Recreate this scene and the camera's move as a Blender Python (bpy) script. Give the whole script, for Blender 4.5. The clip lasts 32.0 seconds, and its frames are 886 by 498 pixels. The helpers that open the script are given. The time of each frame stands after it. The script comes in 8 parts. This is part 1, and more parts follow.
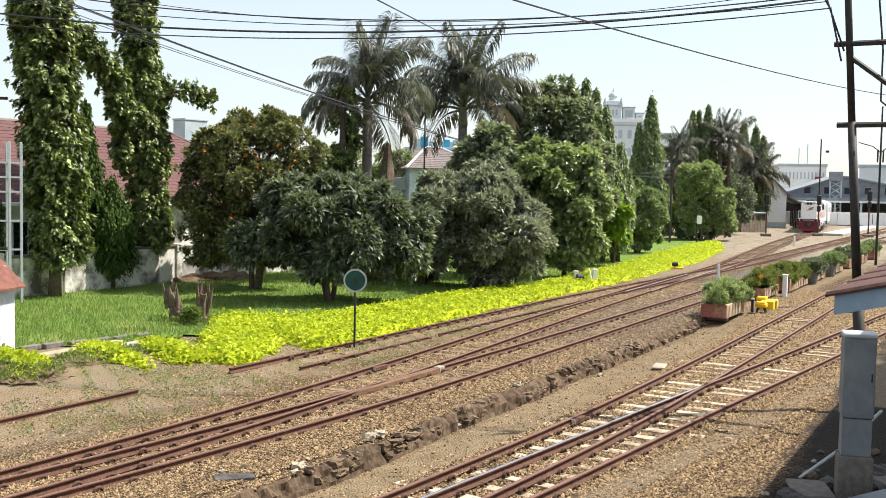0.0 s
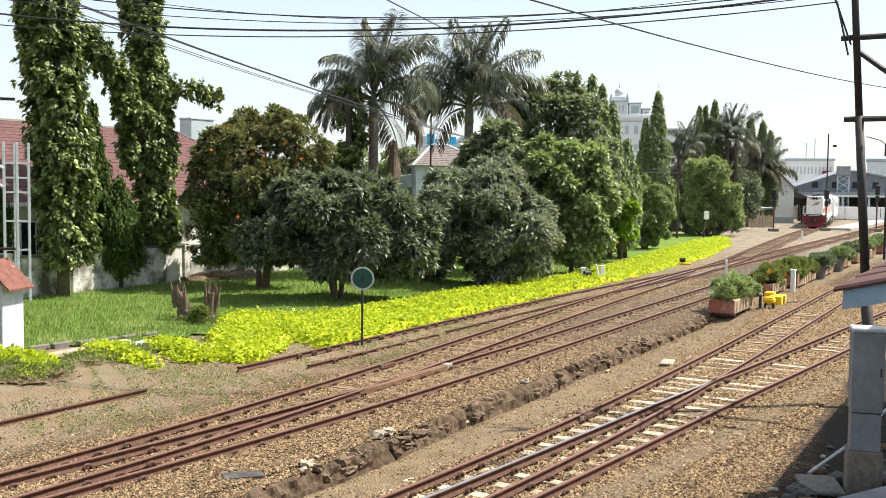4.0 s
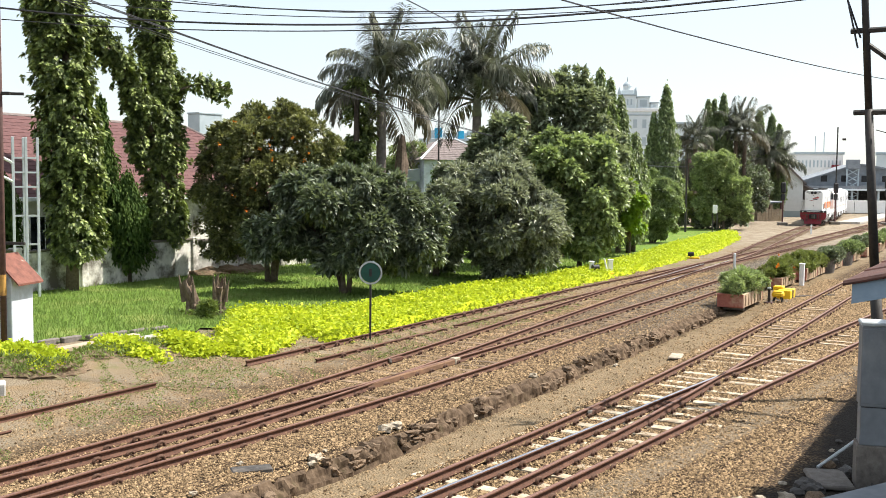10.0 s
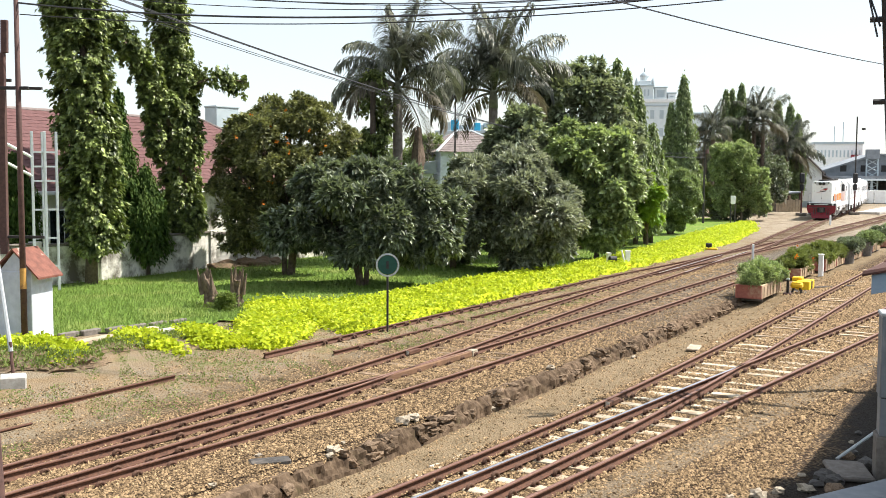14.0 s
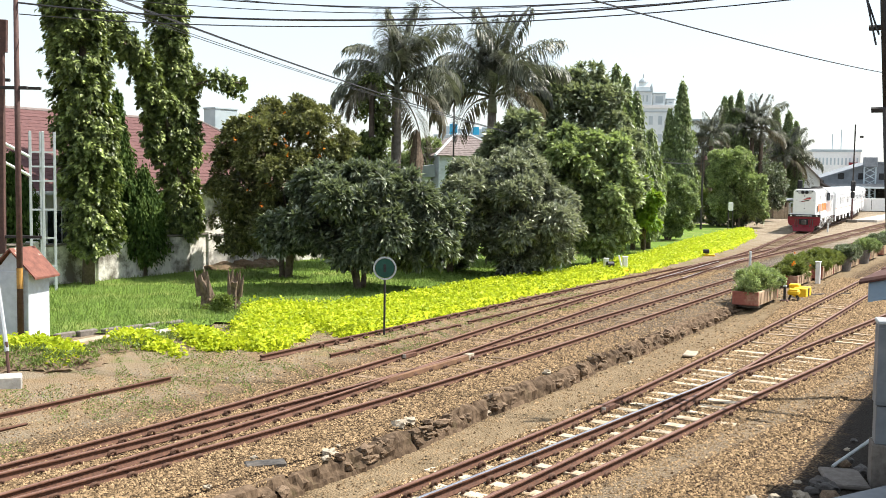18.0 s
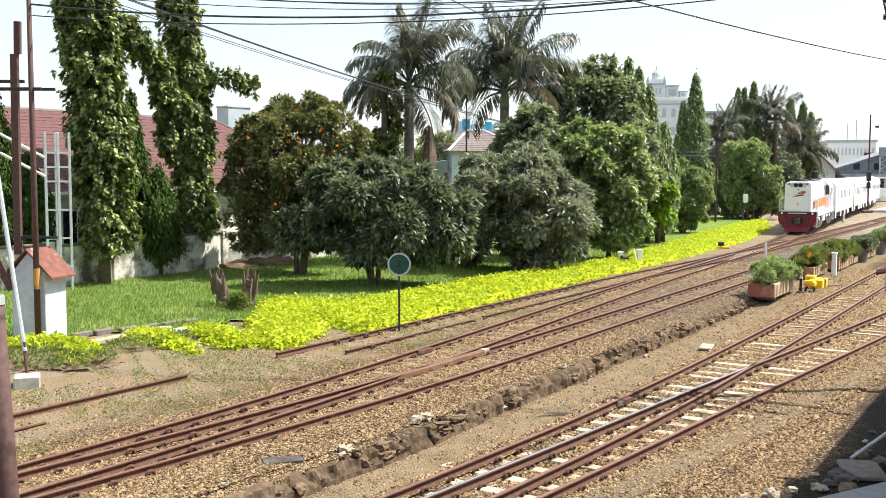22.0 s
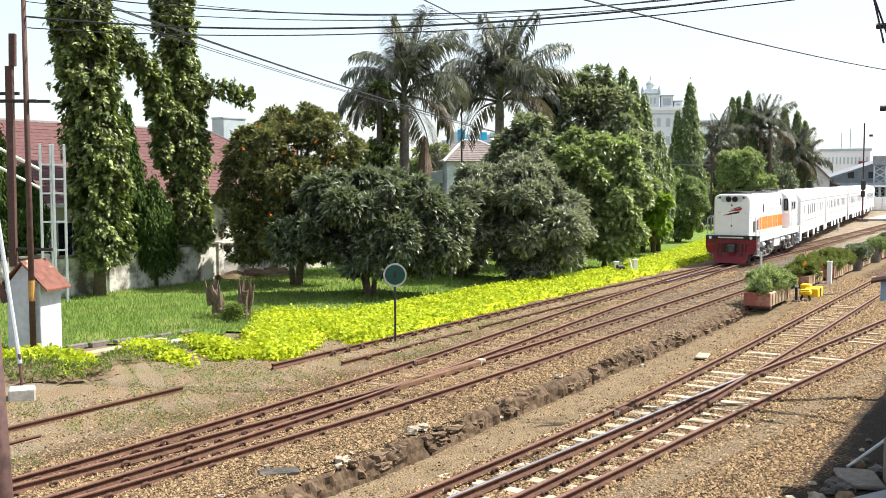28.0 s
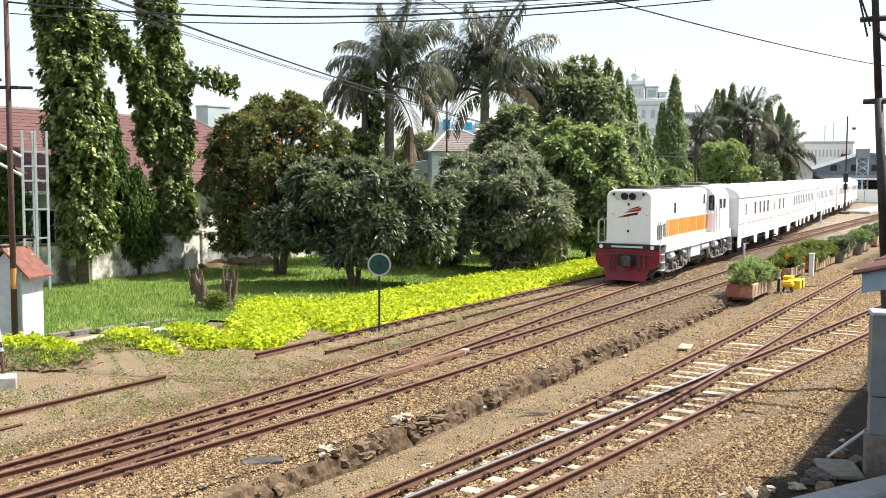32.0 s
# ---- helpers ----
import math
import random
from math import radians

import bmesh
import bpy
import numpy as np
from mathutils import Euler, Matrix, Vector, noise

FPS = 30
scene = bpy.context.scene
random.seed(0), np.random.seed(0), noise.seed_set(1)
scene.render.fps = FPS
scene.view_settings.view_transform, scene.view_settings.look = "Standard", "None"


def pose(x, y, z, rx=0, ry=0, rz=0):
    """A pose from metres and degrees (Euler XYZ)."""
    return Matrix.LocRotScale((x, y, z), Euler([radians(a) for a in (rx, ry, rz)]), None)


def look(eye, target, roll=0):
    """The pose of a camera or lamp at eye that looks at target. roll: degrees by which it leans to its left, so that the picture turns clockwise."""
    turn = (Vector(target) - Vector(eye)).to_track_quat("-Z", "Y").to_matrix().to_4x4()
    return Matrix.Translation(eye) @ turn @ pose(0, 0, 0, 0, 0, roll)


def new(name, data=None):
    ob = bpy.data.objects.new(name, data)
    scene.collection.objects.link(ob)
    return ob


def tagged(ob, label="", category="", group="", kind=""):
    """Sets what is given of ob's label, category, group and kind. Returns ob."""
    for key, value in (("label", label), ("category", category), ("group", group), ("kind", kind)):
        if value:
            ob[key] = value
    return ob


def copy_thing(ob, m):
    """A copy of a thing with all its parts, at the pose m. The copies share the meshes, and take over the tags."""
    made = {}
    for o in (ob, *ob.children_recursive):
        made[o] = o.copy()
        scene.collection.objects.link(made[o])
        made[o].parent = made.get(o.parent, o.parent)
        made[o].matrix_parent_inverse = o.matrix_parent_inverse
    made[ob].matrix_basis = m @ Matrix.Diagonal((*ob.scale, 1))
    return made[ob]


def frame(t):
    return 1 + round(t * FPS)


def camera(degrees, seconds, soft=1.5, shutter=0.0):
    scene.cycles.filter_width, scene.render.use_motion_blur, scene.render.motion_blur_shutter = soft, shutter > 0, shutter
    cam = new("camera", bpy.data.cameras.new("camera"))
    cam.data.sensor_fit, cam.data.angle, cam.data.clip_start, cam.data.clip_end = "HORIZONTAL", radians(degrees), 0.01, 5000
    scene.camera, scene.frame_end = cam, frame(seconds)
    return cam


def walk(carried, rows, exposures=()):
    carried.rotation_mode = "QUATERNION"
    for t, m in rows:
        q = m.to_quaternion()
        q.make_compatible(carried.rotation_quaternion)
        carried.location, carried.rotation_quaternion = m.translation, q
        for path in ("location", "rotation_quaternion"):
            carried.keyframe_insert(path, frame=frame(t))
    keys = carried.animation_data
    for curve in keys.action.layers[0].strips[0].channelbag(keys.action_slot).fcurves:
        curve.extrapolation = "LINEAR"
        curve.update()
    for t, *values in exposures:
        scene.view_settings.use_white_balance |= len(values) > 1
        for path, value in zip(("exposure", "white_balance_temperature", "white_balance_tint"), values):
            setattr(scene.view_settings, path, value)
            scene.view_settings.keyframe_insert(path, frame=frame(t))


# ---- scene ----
# The place: a railway yard seen from a raised spot beside it. s: metres to the right across the tracks, a: metres along them.
import itertools
import collections

SIN_T, COS_T = 0.515, 0.857
EYE = (0.0, 0.0, 4.31)
RAIL_TOP = 0.16


def tp(s, a, z=0.0):
    return Vector((s * COS_T + a * SIN_T, -s * SIN_T + a * COS_T, z))


def view(yaw, pitch, roll):
    m = Matrix.Rotation(radians(yaw), 4, "Z") @ Matrix.Rotation(radians(pitch), 4, "X") @ Matrix.Rotation(radians(roll), 4, "Y")
    return Matrix.Translation(EYE) @ m @ Matrix.Rotation(radians(90), 4, "X")


cam = camera(47.07, 32.0, soft=0.8)
walk(cam, [(t, view(y, p, r)) for t, y, p, r in (
    (0, -1.924, -3.381, -1.086), (0.5, -1.849, -3.354, -1.172), (1, -1.821, -3.345, -0.875), (1.5, -1.519, -3.388, -0.877),
    (2, -1.558, -3.392, -0.995), (2.5, -1.893, -3.449, -0.879), (3, -1.933, -3.527, -0.979), (3.5, -1.688, -3.536, -0.725),
    (5.5, -1.194, -3.508, -0.852), (6, -1.604, -3.324, -1.066), (6.5, -1.137, -3.224, -1.258), (7, -0.701, -2.627, -1.129),
    (7.5, 0.455, -1.262, -0.970), (8, -1.918, -3.266, -1.237), (8.5, -1.588, -3.469, -1.282), (9, -1.537, -3.568, -1.029),
    (9.5, -1.308, -3.730, -1.070), (10, -1.086, -3.871, -0.593), (10.5, -0.891, -3.879, -0.668), (11, -0.590, -3.861, -0.651),
    (11.5, -0.391, -3.857, -0.524), (12, -0.340, -3.929, -0.788), (12.5, -0.290, -4.053, -0.649), (13, -0.236, -4.288, -0.646),
    (13.5, -0.256, -4.295, -0.577), (14, -0.139, -4.324, -0.300), (14.5, -0.212, -4.271, -0.474), (16.5, -0.209, -4.170, -0.446),
    (17, -0.215, -4.084, -0.404), (17.5, -0.234, -4.104, -0.625), (18, -0.277, -4.109, -0.847), (18.5, -0.301, -4.085, -0.784),
    (19, -0.519, -3.885, -0.454), (19.5, -0.090, -3.839, -0.441), (20, -0.067, -4.519, -0.453), (20.5, 1.087, -5.024, -0.237),
    (21, 0.837, -4.729, -0.059), (21.5, 0.712, -4.520, -0.038), (22, 0.514, -4.365, -0.123), (22.5, 0.326, -4.315, -0.172),
    (23, -0.000, -4.372, -0.172), (23.5, -0.096, -4.222, -0.071), (24, -0.096, -4.176, -0.200), (24.5, 0.041, -4.348, -0.200),
    (25, 0.015, -4.290, -0.139), (25.5, 0.018, -4.290, -0.140), (27.5, 0.198, -4.101, -0.045), (28, 0.274, -3.785, 0.109),
    (28.5, 0.003, -4.142, 0.024), (29, -0.086, -4.058, 0.010), (29.5, -0.190, -4.102, -0.073), (30, -0.259, -4.099, -0.039),
    (30.5, -0.410, -4.125, -0.198), (31, -0.522, -4.191, -0.213), (31.5, -0.557, -4.213, -0.300), (32, -0.606, -4.348, -0.280))],
    [(0, 0.80), (4, 0.84), (8, 0.86), (13, 0.92), (20, 0.97), (32, 0.95)])

# ---- sky and sun ----
SUN_DIR = Vector((0.96, 0.22, 0.0)).normalized()
SUN_ELEV = 55.0
world = bpy.data.worlds.new("sky")
scene.world = world
world.use_nodes = True
wn, wl = world.node_tree.nodes, world.node_tree.links
sky = wn.new("ShaderNodeTexSky")
sky.sky_type = "NISHITA"
sky.sun_disc = False
sky.sun_elevation = radians(SUN_ELEV)
sky.sun_rotation = math.atan2(SUN_DIR.x, SUN_DIR.y)
sky.air_density, sky.dust_density, sky.ozone_density = 1.0, 1.2, 1.0
haze = wn.new("ShaderNodeMix")
haze.data_type = "RGBA"
haze.inputs[0].default_value = 0.46
haze.inputs[7].default_value = (6.9, 7.3, 7.5, 1)
wl.new(sky.outputs[0], haze.inputs[6])
wl.new(haze.outputs[2], wn["Background"].inputs[0])
wn["Background"].inputs[1].default_value = 0.097
sun = new("sun", bpy.data.lights.new("sun", "SUN"))
sun.data.energy, sun.data.angle, sun.data.color = 5.0, radians(0.6), (1.0, 0.945, 0.865)
sd = Vector((SUN_DIR.x * math.cos(radians(SUN_ELEV)), SUN_DIR.y * math.cos(radians(SUN_ELEV)), math.sin(radians(SUN_ELEV))))
sun.matrix_world = look(sd * 100, (0, 0, 0))


# ---- materials ----
def nodes_of(name):
    m = bpy.data.materials.new(name)
    m.use_nodes = True
    return m, m.node_tree.nodes, m.node_tree.links, m.node_tree.nodes["Principled BSDF"]


def noise_node(n, l, vec, scale, detail=4.0, rough=0.6):
    t = n.new("ShaderNodeTexNoise")
    t.inputs["Scale"].default_value, t.inputs["Detail"].default_value, t.inputs["Roughness"].default_value = scale, detail, rough
    if vec is not None:
        l.new(vec, t.inputs["Vector"])
    return t.outputs["Fac"]


def ramp(n, l, fac, lo, hi):
    r = n.new("ShaderNodeMapRange")
    r.inputs["From Min"].default_value, r.inputs["From Max"].default_value = lo, hi
    l.new(fac, r.inputs["Value"])
    return r.outputs["Result"]


def mix(n, l, fac, a, b, mode="MIX"):
    x = n.new("ShaderNodeMix")
    x.data_type, x.blend_type = "RGBA", mode
    if isinstance(fac, (int, float)):
        x.inputs[0].default_value = fac
    else:
        l.new(fac, x.inputs[0])
    for k, v in ((6, a), (7, b)):
        if isinstance(v, tuple):
            x.inputs[k].default_value = (*v, 1)
        else:
            l.new(v, x.inputs[k])
    return x.outputs[2]


def surface(name, c1, c2, rough=0.7, metal=0.0, grain=20.0, stain=1.5, stain_c=None, stain_lo=0.55, stain_hi=0.75, bump=0.15, bump_scale=40.0, spread=0.0, spec=0.4, bump_dist=0.02, coords="Object"):
    """A two-scale surface: grain between two colours, larger stains, fine relief, and a spread from piece to piece."""
    m, n, l, p = nodes_of(name)
    tc = n.new("ShaderNodeTexCoord").outputs[coords]
    col = mix(n, l, ramp(n, l, noise_node(n, l, tc, grain), 0.3, 0.7), c1, c2)
    if stain_c:
        col = mix(n, l, ramp(n, l, noise_node(n, l, tc, stain, 6.0, 0.65), stain_lo, stain_hi), col, stain_c)
    if spread:
        h = n.new("ShaderNodeHueSaturation")
        oi = n.new("ShaderNodeObjectInfo")
        l.new(ramp(n, l, oi.outputs["Random"], -0.001, 1.001), h.inputs["Value"])
        v = n.new("ShaderNodeMapRange")
        v.inputs["To Min"].default_value, v.inputs["To Max"].default_value = 1 - spread, 1 + spread
        l.new(oi.outputs["Random"], v.inputs["Value"])
        l.new(v.outputs[0], h.inputs["Value"])
        l.new(col, h.inputs["Color"])
        col = h.outputs["Color"]
    l.new(col, p.inputs["Base Color"])
    p.inputs["Roughness"].default_value, p.inputs["Metallic"].default_value = rough, metal
    p.inputs["Specular IOR Level"].default_value = spec
    if bump:
        b = n.new("ShaderNodeBump")
        b.inputs["Strength"].default_value, b.inputs["Distance"].default_value = bump, bump_dist
        l.new(noise_node(n, l, tc, bump_scale), b.inputs["Height"])
        l.new(b.outputs[0], p.inputs["Normal"])
    return m


def leaf_surface(name, dark, light, through_c, rough=0.5, share=0.35, spec=0.35, clump=2.4, power=1.6):
    """Leaves: each one its own tone between two colours, part of the light shines through; dark gaps and glints of a
    crown are put into the tones.
    """
    m, n, l, p = nodes_of(name)
    g = n.new("ShaderNodeNewGeometry")
    tc = n.new("ShaderNodeTexCoord").outputs["Object"]
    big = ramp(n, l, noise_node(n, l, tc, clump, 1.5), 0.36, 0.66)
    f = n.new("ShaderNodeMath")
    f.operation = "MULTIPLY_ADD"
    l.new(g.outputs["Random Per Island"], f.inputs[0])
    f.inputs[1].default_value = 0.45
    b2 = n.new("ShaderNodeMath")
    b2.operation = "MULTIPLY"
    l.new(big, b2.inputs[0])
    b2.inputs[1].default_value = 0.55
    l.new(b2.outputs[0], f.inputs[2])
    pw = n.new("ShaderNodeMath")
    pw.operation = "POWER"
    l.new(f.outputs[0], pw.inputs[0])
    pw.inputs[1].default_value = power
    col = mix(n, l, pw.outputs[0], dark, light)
    l.new(col, p.inputs["Base Color"])
    p.inputs["Roughness"].default_value = rough
    p.inputs["Specular IOR Level"].default_value = spec
    t = n.new("ShaderNodeBsdfTranslucent")
    t.inputs["Color"].default_value = (*through_c, 1)
    ms = n.new("ShaderNodeMixShader")
    ms.inputs[0].default_value = share
    l.new(p.outputs[0], ms.inputs[1])
    l.new(t.outputs[0], ms.inputs[2])
    l.new(ms.outputs[0], n["Material Output"].inputs[0])
    return m


def ground_surface():
    """Brown ballast between the tracks, trodden dirt beside them, weeds towards the lawn."""
    m, n, l, p = nodes_of("yard_ground")
    pos = n.new("ShaderNodeNewGeometry").outputs["Position"]
    dot = n.new("ShaderNodeVectorMath")
    dot.operation = "DOT_PRODUCT"
    dot.inputs[1].default_value = (COS_T, -SIN_T, 0)
    l.new(pos, dot.inputs[0])
    dot2 = n.new("ShaderNodeVectorMath")
    dot2.operation = "DOT_PRODUCT"
    dot2.inputs[1].default_value = (SIN_T, COS_T, 0)
    l.new(pos, dot2.inputs[0])
    wob = noise_node(n, l, pos, 0.55, 5.0)
    add = n.new("ShaderNodeMath")
    add.operation = "MULTIPLY_ADD"
    l.new(wob, add.inputs[0])
    add.inputs[1].default_value = 3.0
    l.new(dot.outputs["Value"], add.inputs[2])
    sv = add.outputs[0]
    # stones: cells of two sizes
    v1 = n.new("ShaderNodeTexVoronoi")
    v1.inputs["Scale"].default_value = 24.0
    l.new(pos, v1.inputs["Vector"])
    cellv = n.new("ShaderNodeSeparateColor")
    l.new(v1.outputs["Color"], cellv.inputs[0])
    stone = mix(n, l, cellv.outputs[0], (0.085, 0.055, 0.030), (0.38, 0.265, 0.150))
    # cell rims go near-black: the shade between the stones is painted in
    stone = mix(n, l, ramp(n, l, v1.outputs["Distance"], 0.24, 0.66), stone, (0.034, 0.021, 0.012))
    fine = noise_node(n, l, pos, 60.0, 3.0)
    dirt = mix(n, l, ramp(n, l, fine, 0.3, 0.7), (0.182, 0.125, 0.068), (0.28, 0.205, 0.120))
    dirt = mix(n, l, ramp(n, l, noise_node(n, l, pos, 0.35, 5.0), 0.45, 0.7), dirt, (0.178, 0.122, 0.070))
    weed = mix(n, l, ramp(n, l, fine, 0.3, 0.7), (0.075, 0.105, 0.025), (0.17, 0.185, 0.06))
    grey = mix(n, l, ramp(n, l, fine, 0.3, 0.7), (0.165, 0.135, 0.092), (0.275, 0.228, 0.162))
    # places across the tracks with a softly wandering edge
    edge_w = n.new("ShaderNodeMath")
    edge_w.operation = "MULTIPLY_ADD"
    l.new(noise_node(n, l, pos, 1.3, 5.0, 0.65), edge_w.inputs[0])
    edge_w.inputs[1].default_value = 1.1
    l.new(dot.outputs["Value"], edge_w.inputs[2])
    ev = edge_w.outputs[0]

    def band(v, lo0, lo1, hi0, hi1):
        k = n.new("ShaderNodeMath")
        k.operation, k.use_clamp = "MULTIPLY", True
        l.new(ramp(n, l, v, lo0, lo1), k.inputs[0])
        l.new(ramp(n, l, v, hi1, hi0), k.inputs[1])
        return k.outputs[0]

    def times(x, y):
        k = n.new("ShaderNodeMath")
        k.operation, k.use_clamp = "MULTIPLY", True
        l.new(x, k.inputs[0])
        if isinstance(y, float):
            k.inputs[1].default_value = y
        else:
            l.new(y, k.inputs[1])
        return k.outputs[0]
    far_side = ramp(n, l, sv, -11.5, -13.2)
    patch = ramp(n, l, noise_node(n, l, pos, 0.9, 6.0, 0.7), 0.38, 0.62)
    far_mix = mix(n, l, patch, dirt, grey)
    far_mix = mix(n, l, ramp(n, l, noise_node(n, l, pos, 0.5, 6.0, 0.7), 0.56, 0.68), far_mix, weed)
    col = mix(n, l, far_side, stone, far_mix)
    # grey chippings beside the straight track, farther along
    chip = mix(n, l, cellv.outputs[1], (0.11, 0.092, 0.072), (0.40, 0.355, 0.29))
    # the gaps between the chippings get the same painted shade
    chip = mix(n, l, ramp(n, l, v1.outputs["Distance"], 0.22, 0.7), chip, (0.05, 0.04, 0.03))
    along_a = ramp(n, l, dot2.outputs["Value"], 20.0, 42.0)
    col = mix(n, l, times(times(band(ev, -12.6, -12.0, -8.9, -8.6), along_a), 0.85), col, chip)
    # the trodden path at the foot of the stone edge, and the one before the near platform
    path = mix(n, l, ramp(n, l, noise_node(n, l, pos, 2.2, 5.0), 0.4, 0.65), mix(n, l, ramp(n, l, fine, 0.3, 0.7), (0.20, 0.148, 0.088), (0.29, 0.222, 0.138)), (0.17, 0.128, 0.076))
    col = mix(n, l, times(band(ev, -8.55, -8.3, -7.3, -6.8), 0.85), col, path)
    slant = n.new("ShaderNodeVectorMath")
    slant.operation = "DOT_PRODUCT"
    slant.inputs[1].default_value = (COS_T - 0.137 * SIN_T, -SIN_T - 0.137 * COS_T, 0)
    l.new(pos, slant.inputs[0])
    rut = n.new("ShaderNodeMath")
    rut.operation = "MULTIPLY_ADD"
    l.new(noise_node(n, l, pos, 2.5, 5.0, 0.65), rut.inputs[0])
    rut.inputs[1].default_value = 0.24
    l.new(slant.outputs["Value"], rut.inputs[2])
    rv = rut.outputs[0]
    smooth = mix(n, l, ramp(n, l, fine, 0.3, 0.7), (0.17, 0.132, 0.088), (0.27, 0.215, 0.148))
    col = mix(n, l, times(band(rv, -6.95, -6.70, -6.34, -6.26), 0.6), col, smooth)
    col = mix(n, l, times(band(rv, -6.32, -6.27, -6.25, -6.18), 0.6), col, (0.075, 0.052, 0.034))
    distant = ramp(n, l, dot2.outputs["Value"], 58.0, 84.0)
    col = mix(n, l, times(distant, 0.8), col, mix(n, l, patch, (0.20, 0.155, 0.105), (0.36, 0.31, 0.24)))
    # near side: dark soil, blackened further so the colour carries the canopy's shade
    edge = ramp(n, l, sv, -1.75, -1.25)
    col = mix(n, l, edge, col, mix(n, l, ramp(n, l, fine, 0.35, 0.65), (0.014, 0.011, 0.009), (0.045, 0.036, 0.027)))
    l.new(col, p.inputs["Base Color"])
    p.inputs["Roughness"].default_value = 0.95
    p.inputs["Specular IOR Level"].default_value = 0.15
    b = n.new("ShaderNodeBump")
    b.inputs["Strength"].default_value, b.inputs["Distance"].default_value = 0.9, 0.035
    l.new(v1.outputs["Distance"], b.inputs["Height"])
    b.invert = True
    b3 = n.new("ShaderNodeBump")
    b3.inputs["Strength"].default_value, b3.inputs["Distance"].default_value = 0.5, 0.02
    l.new(fine, b3.inputs["Height"])
    l.new(b.outputs[0], b3.inputs["Normal"])
    l.new(b3.outputs[0], p.inputs["Normal"])
    return m


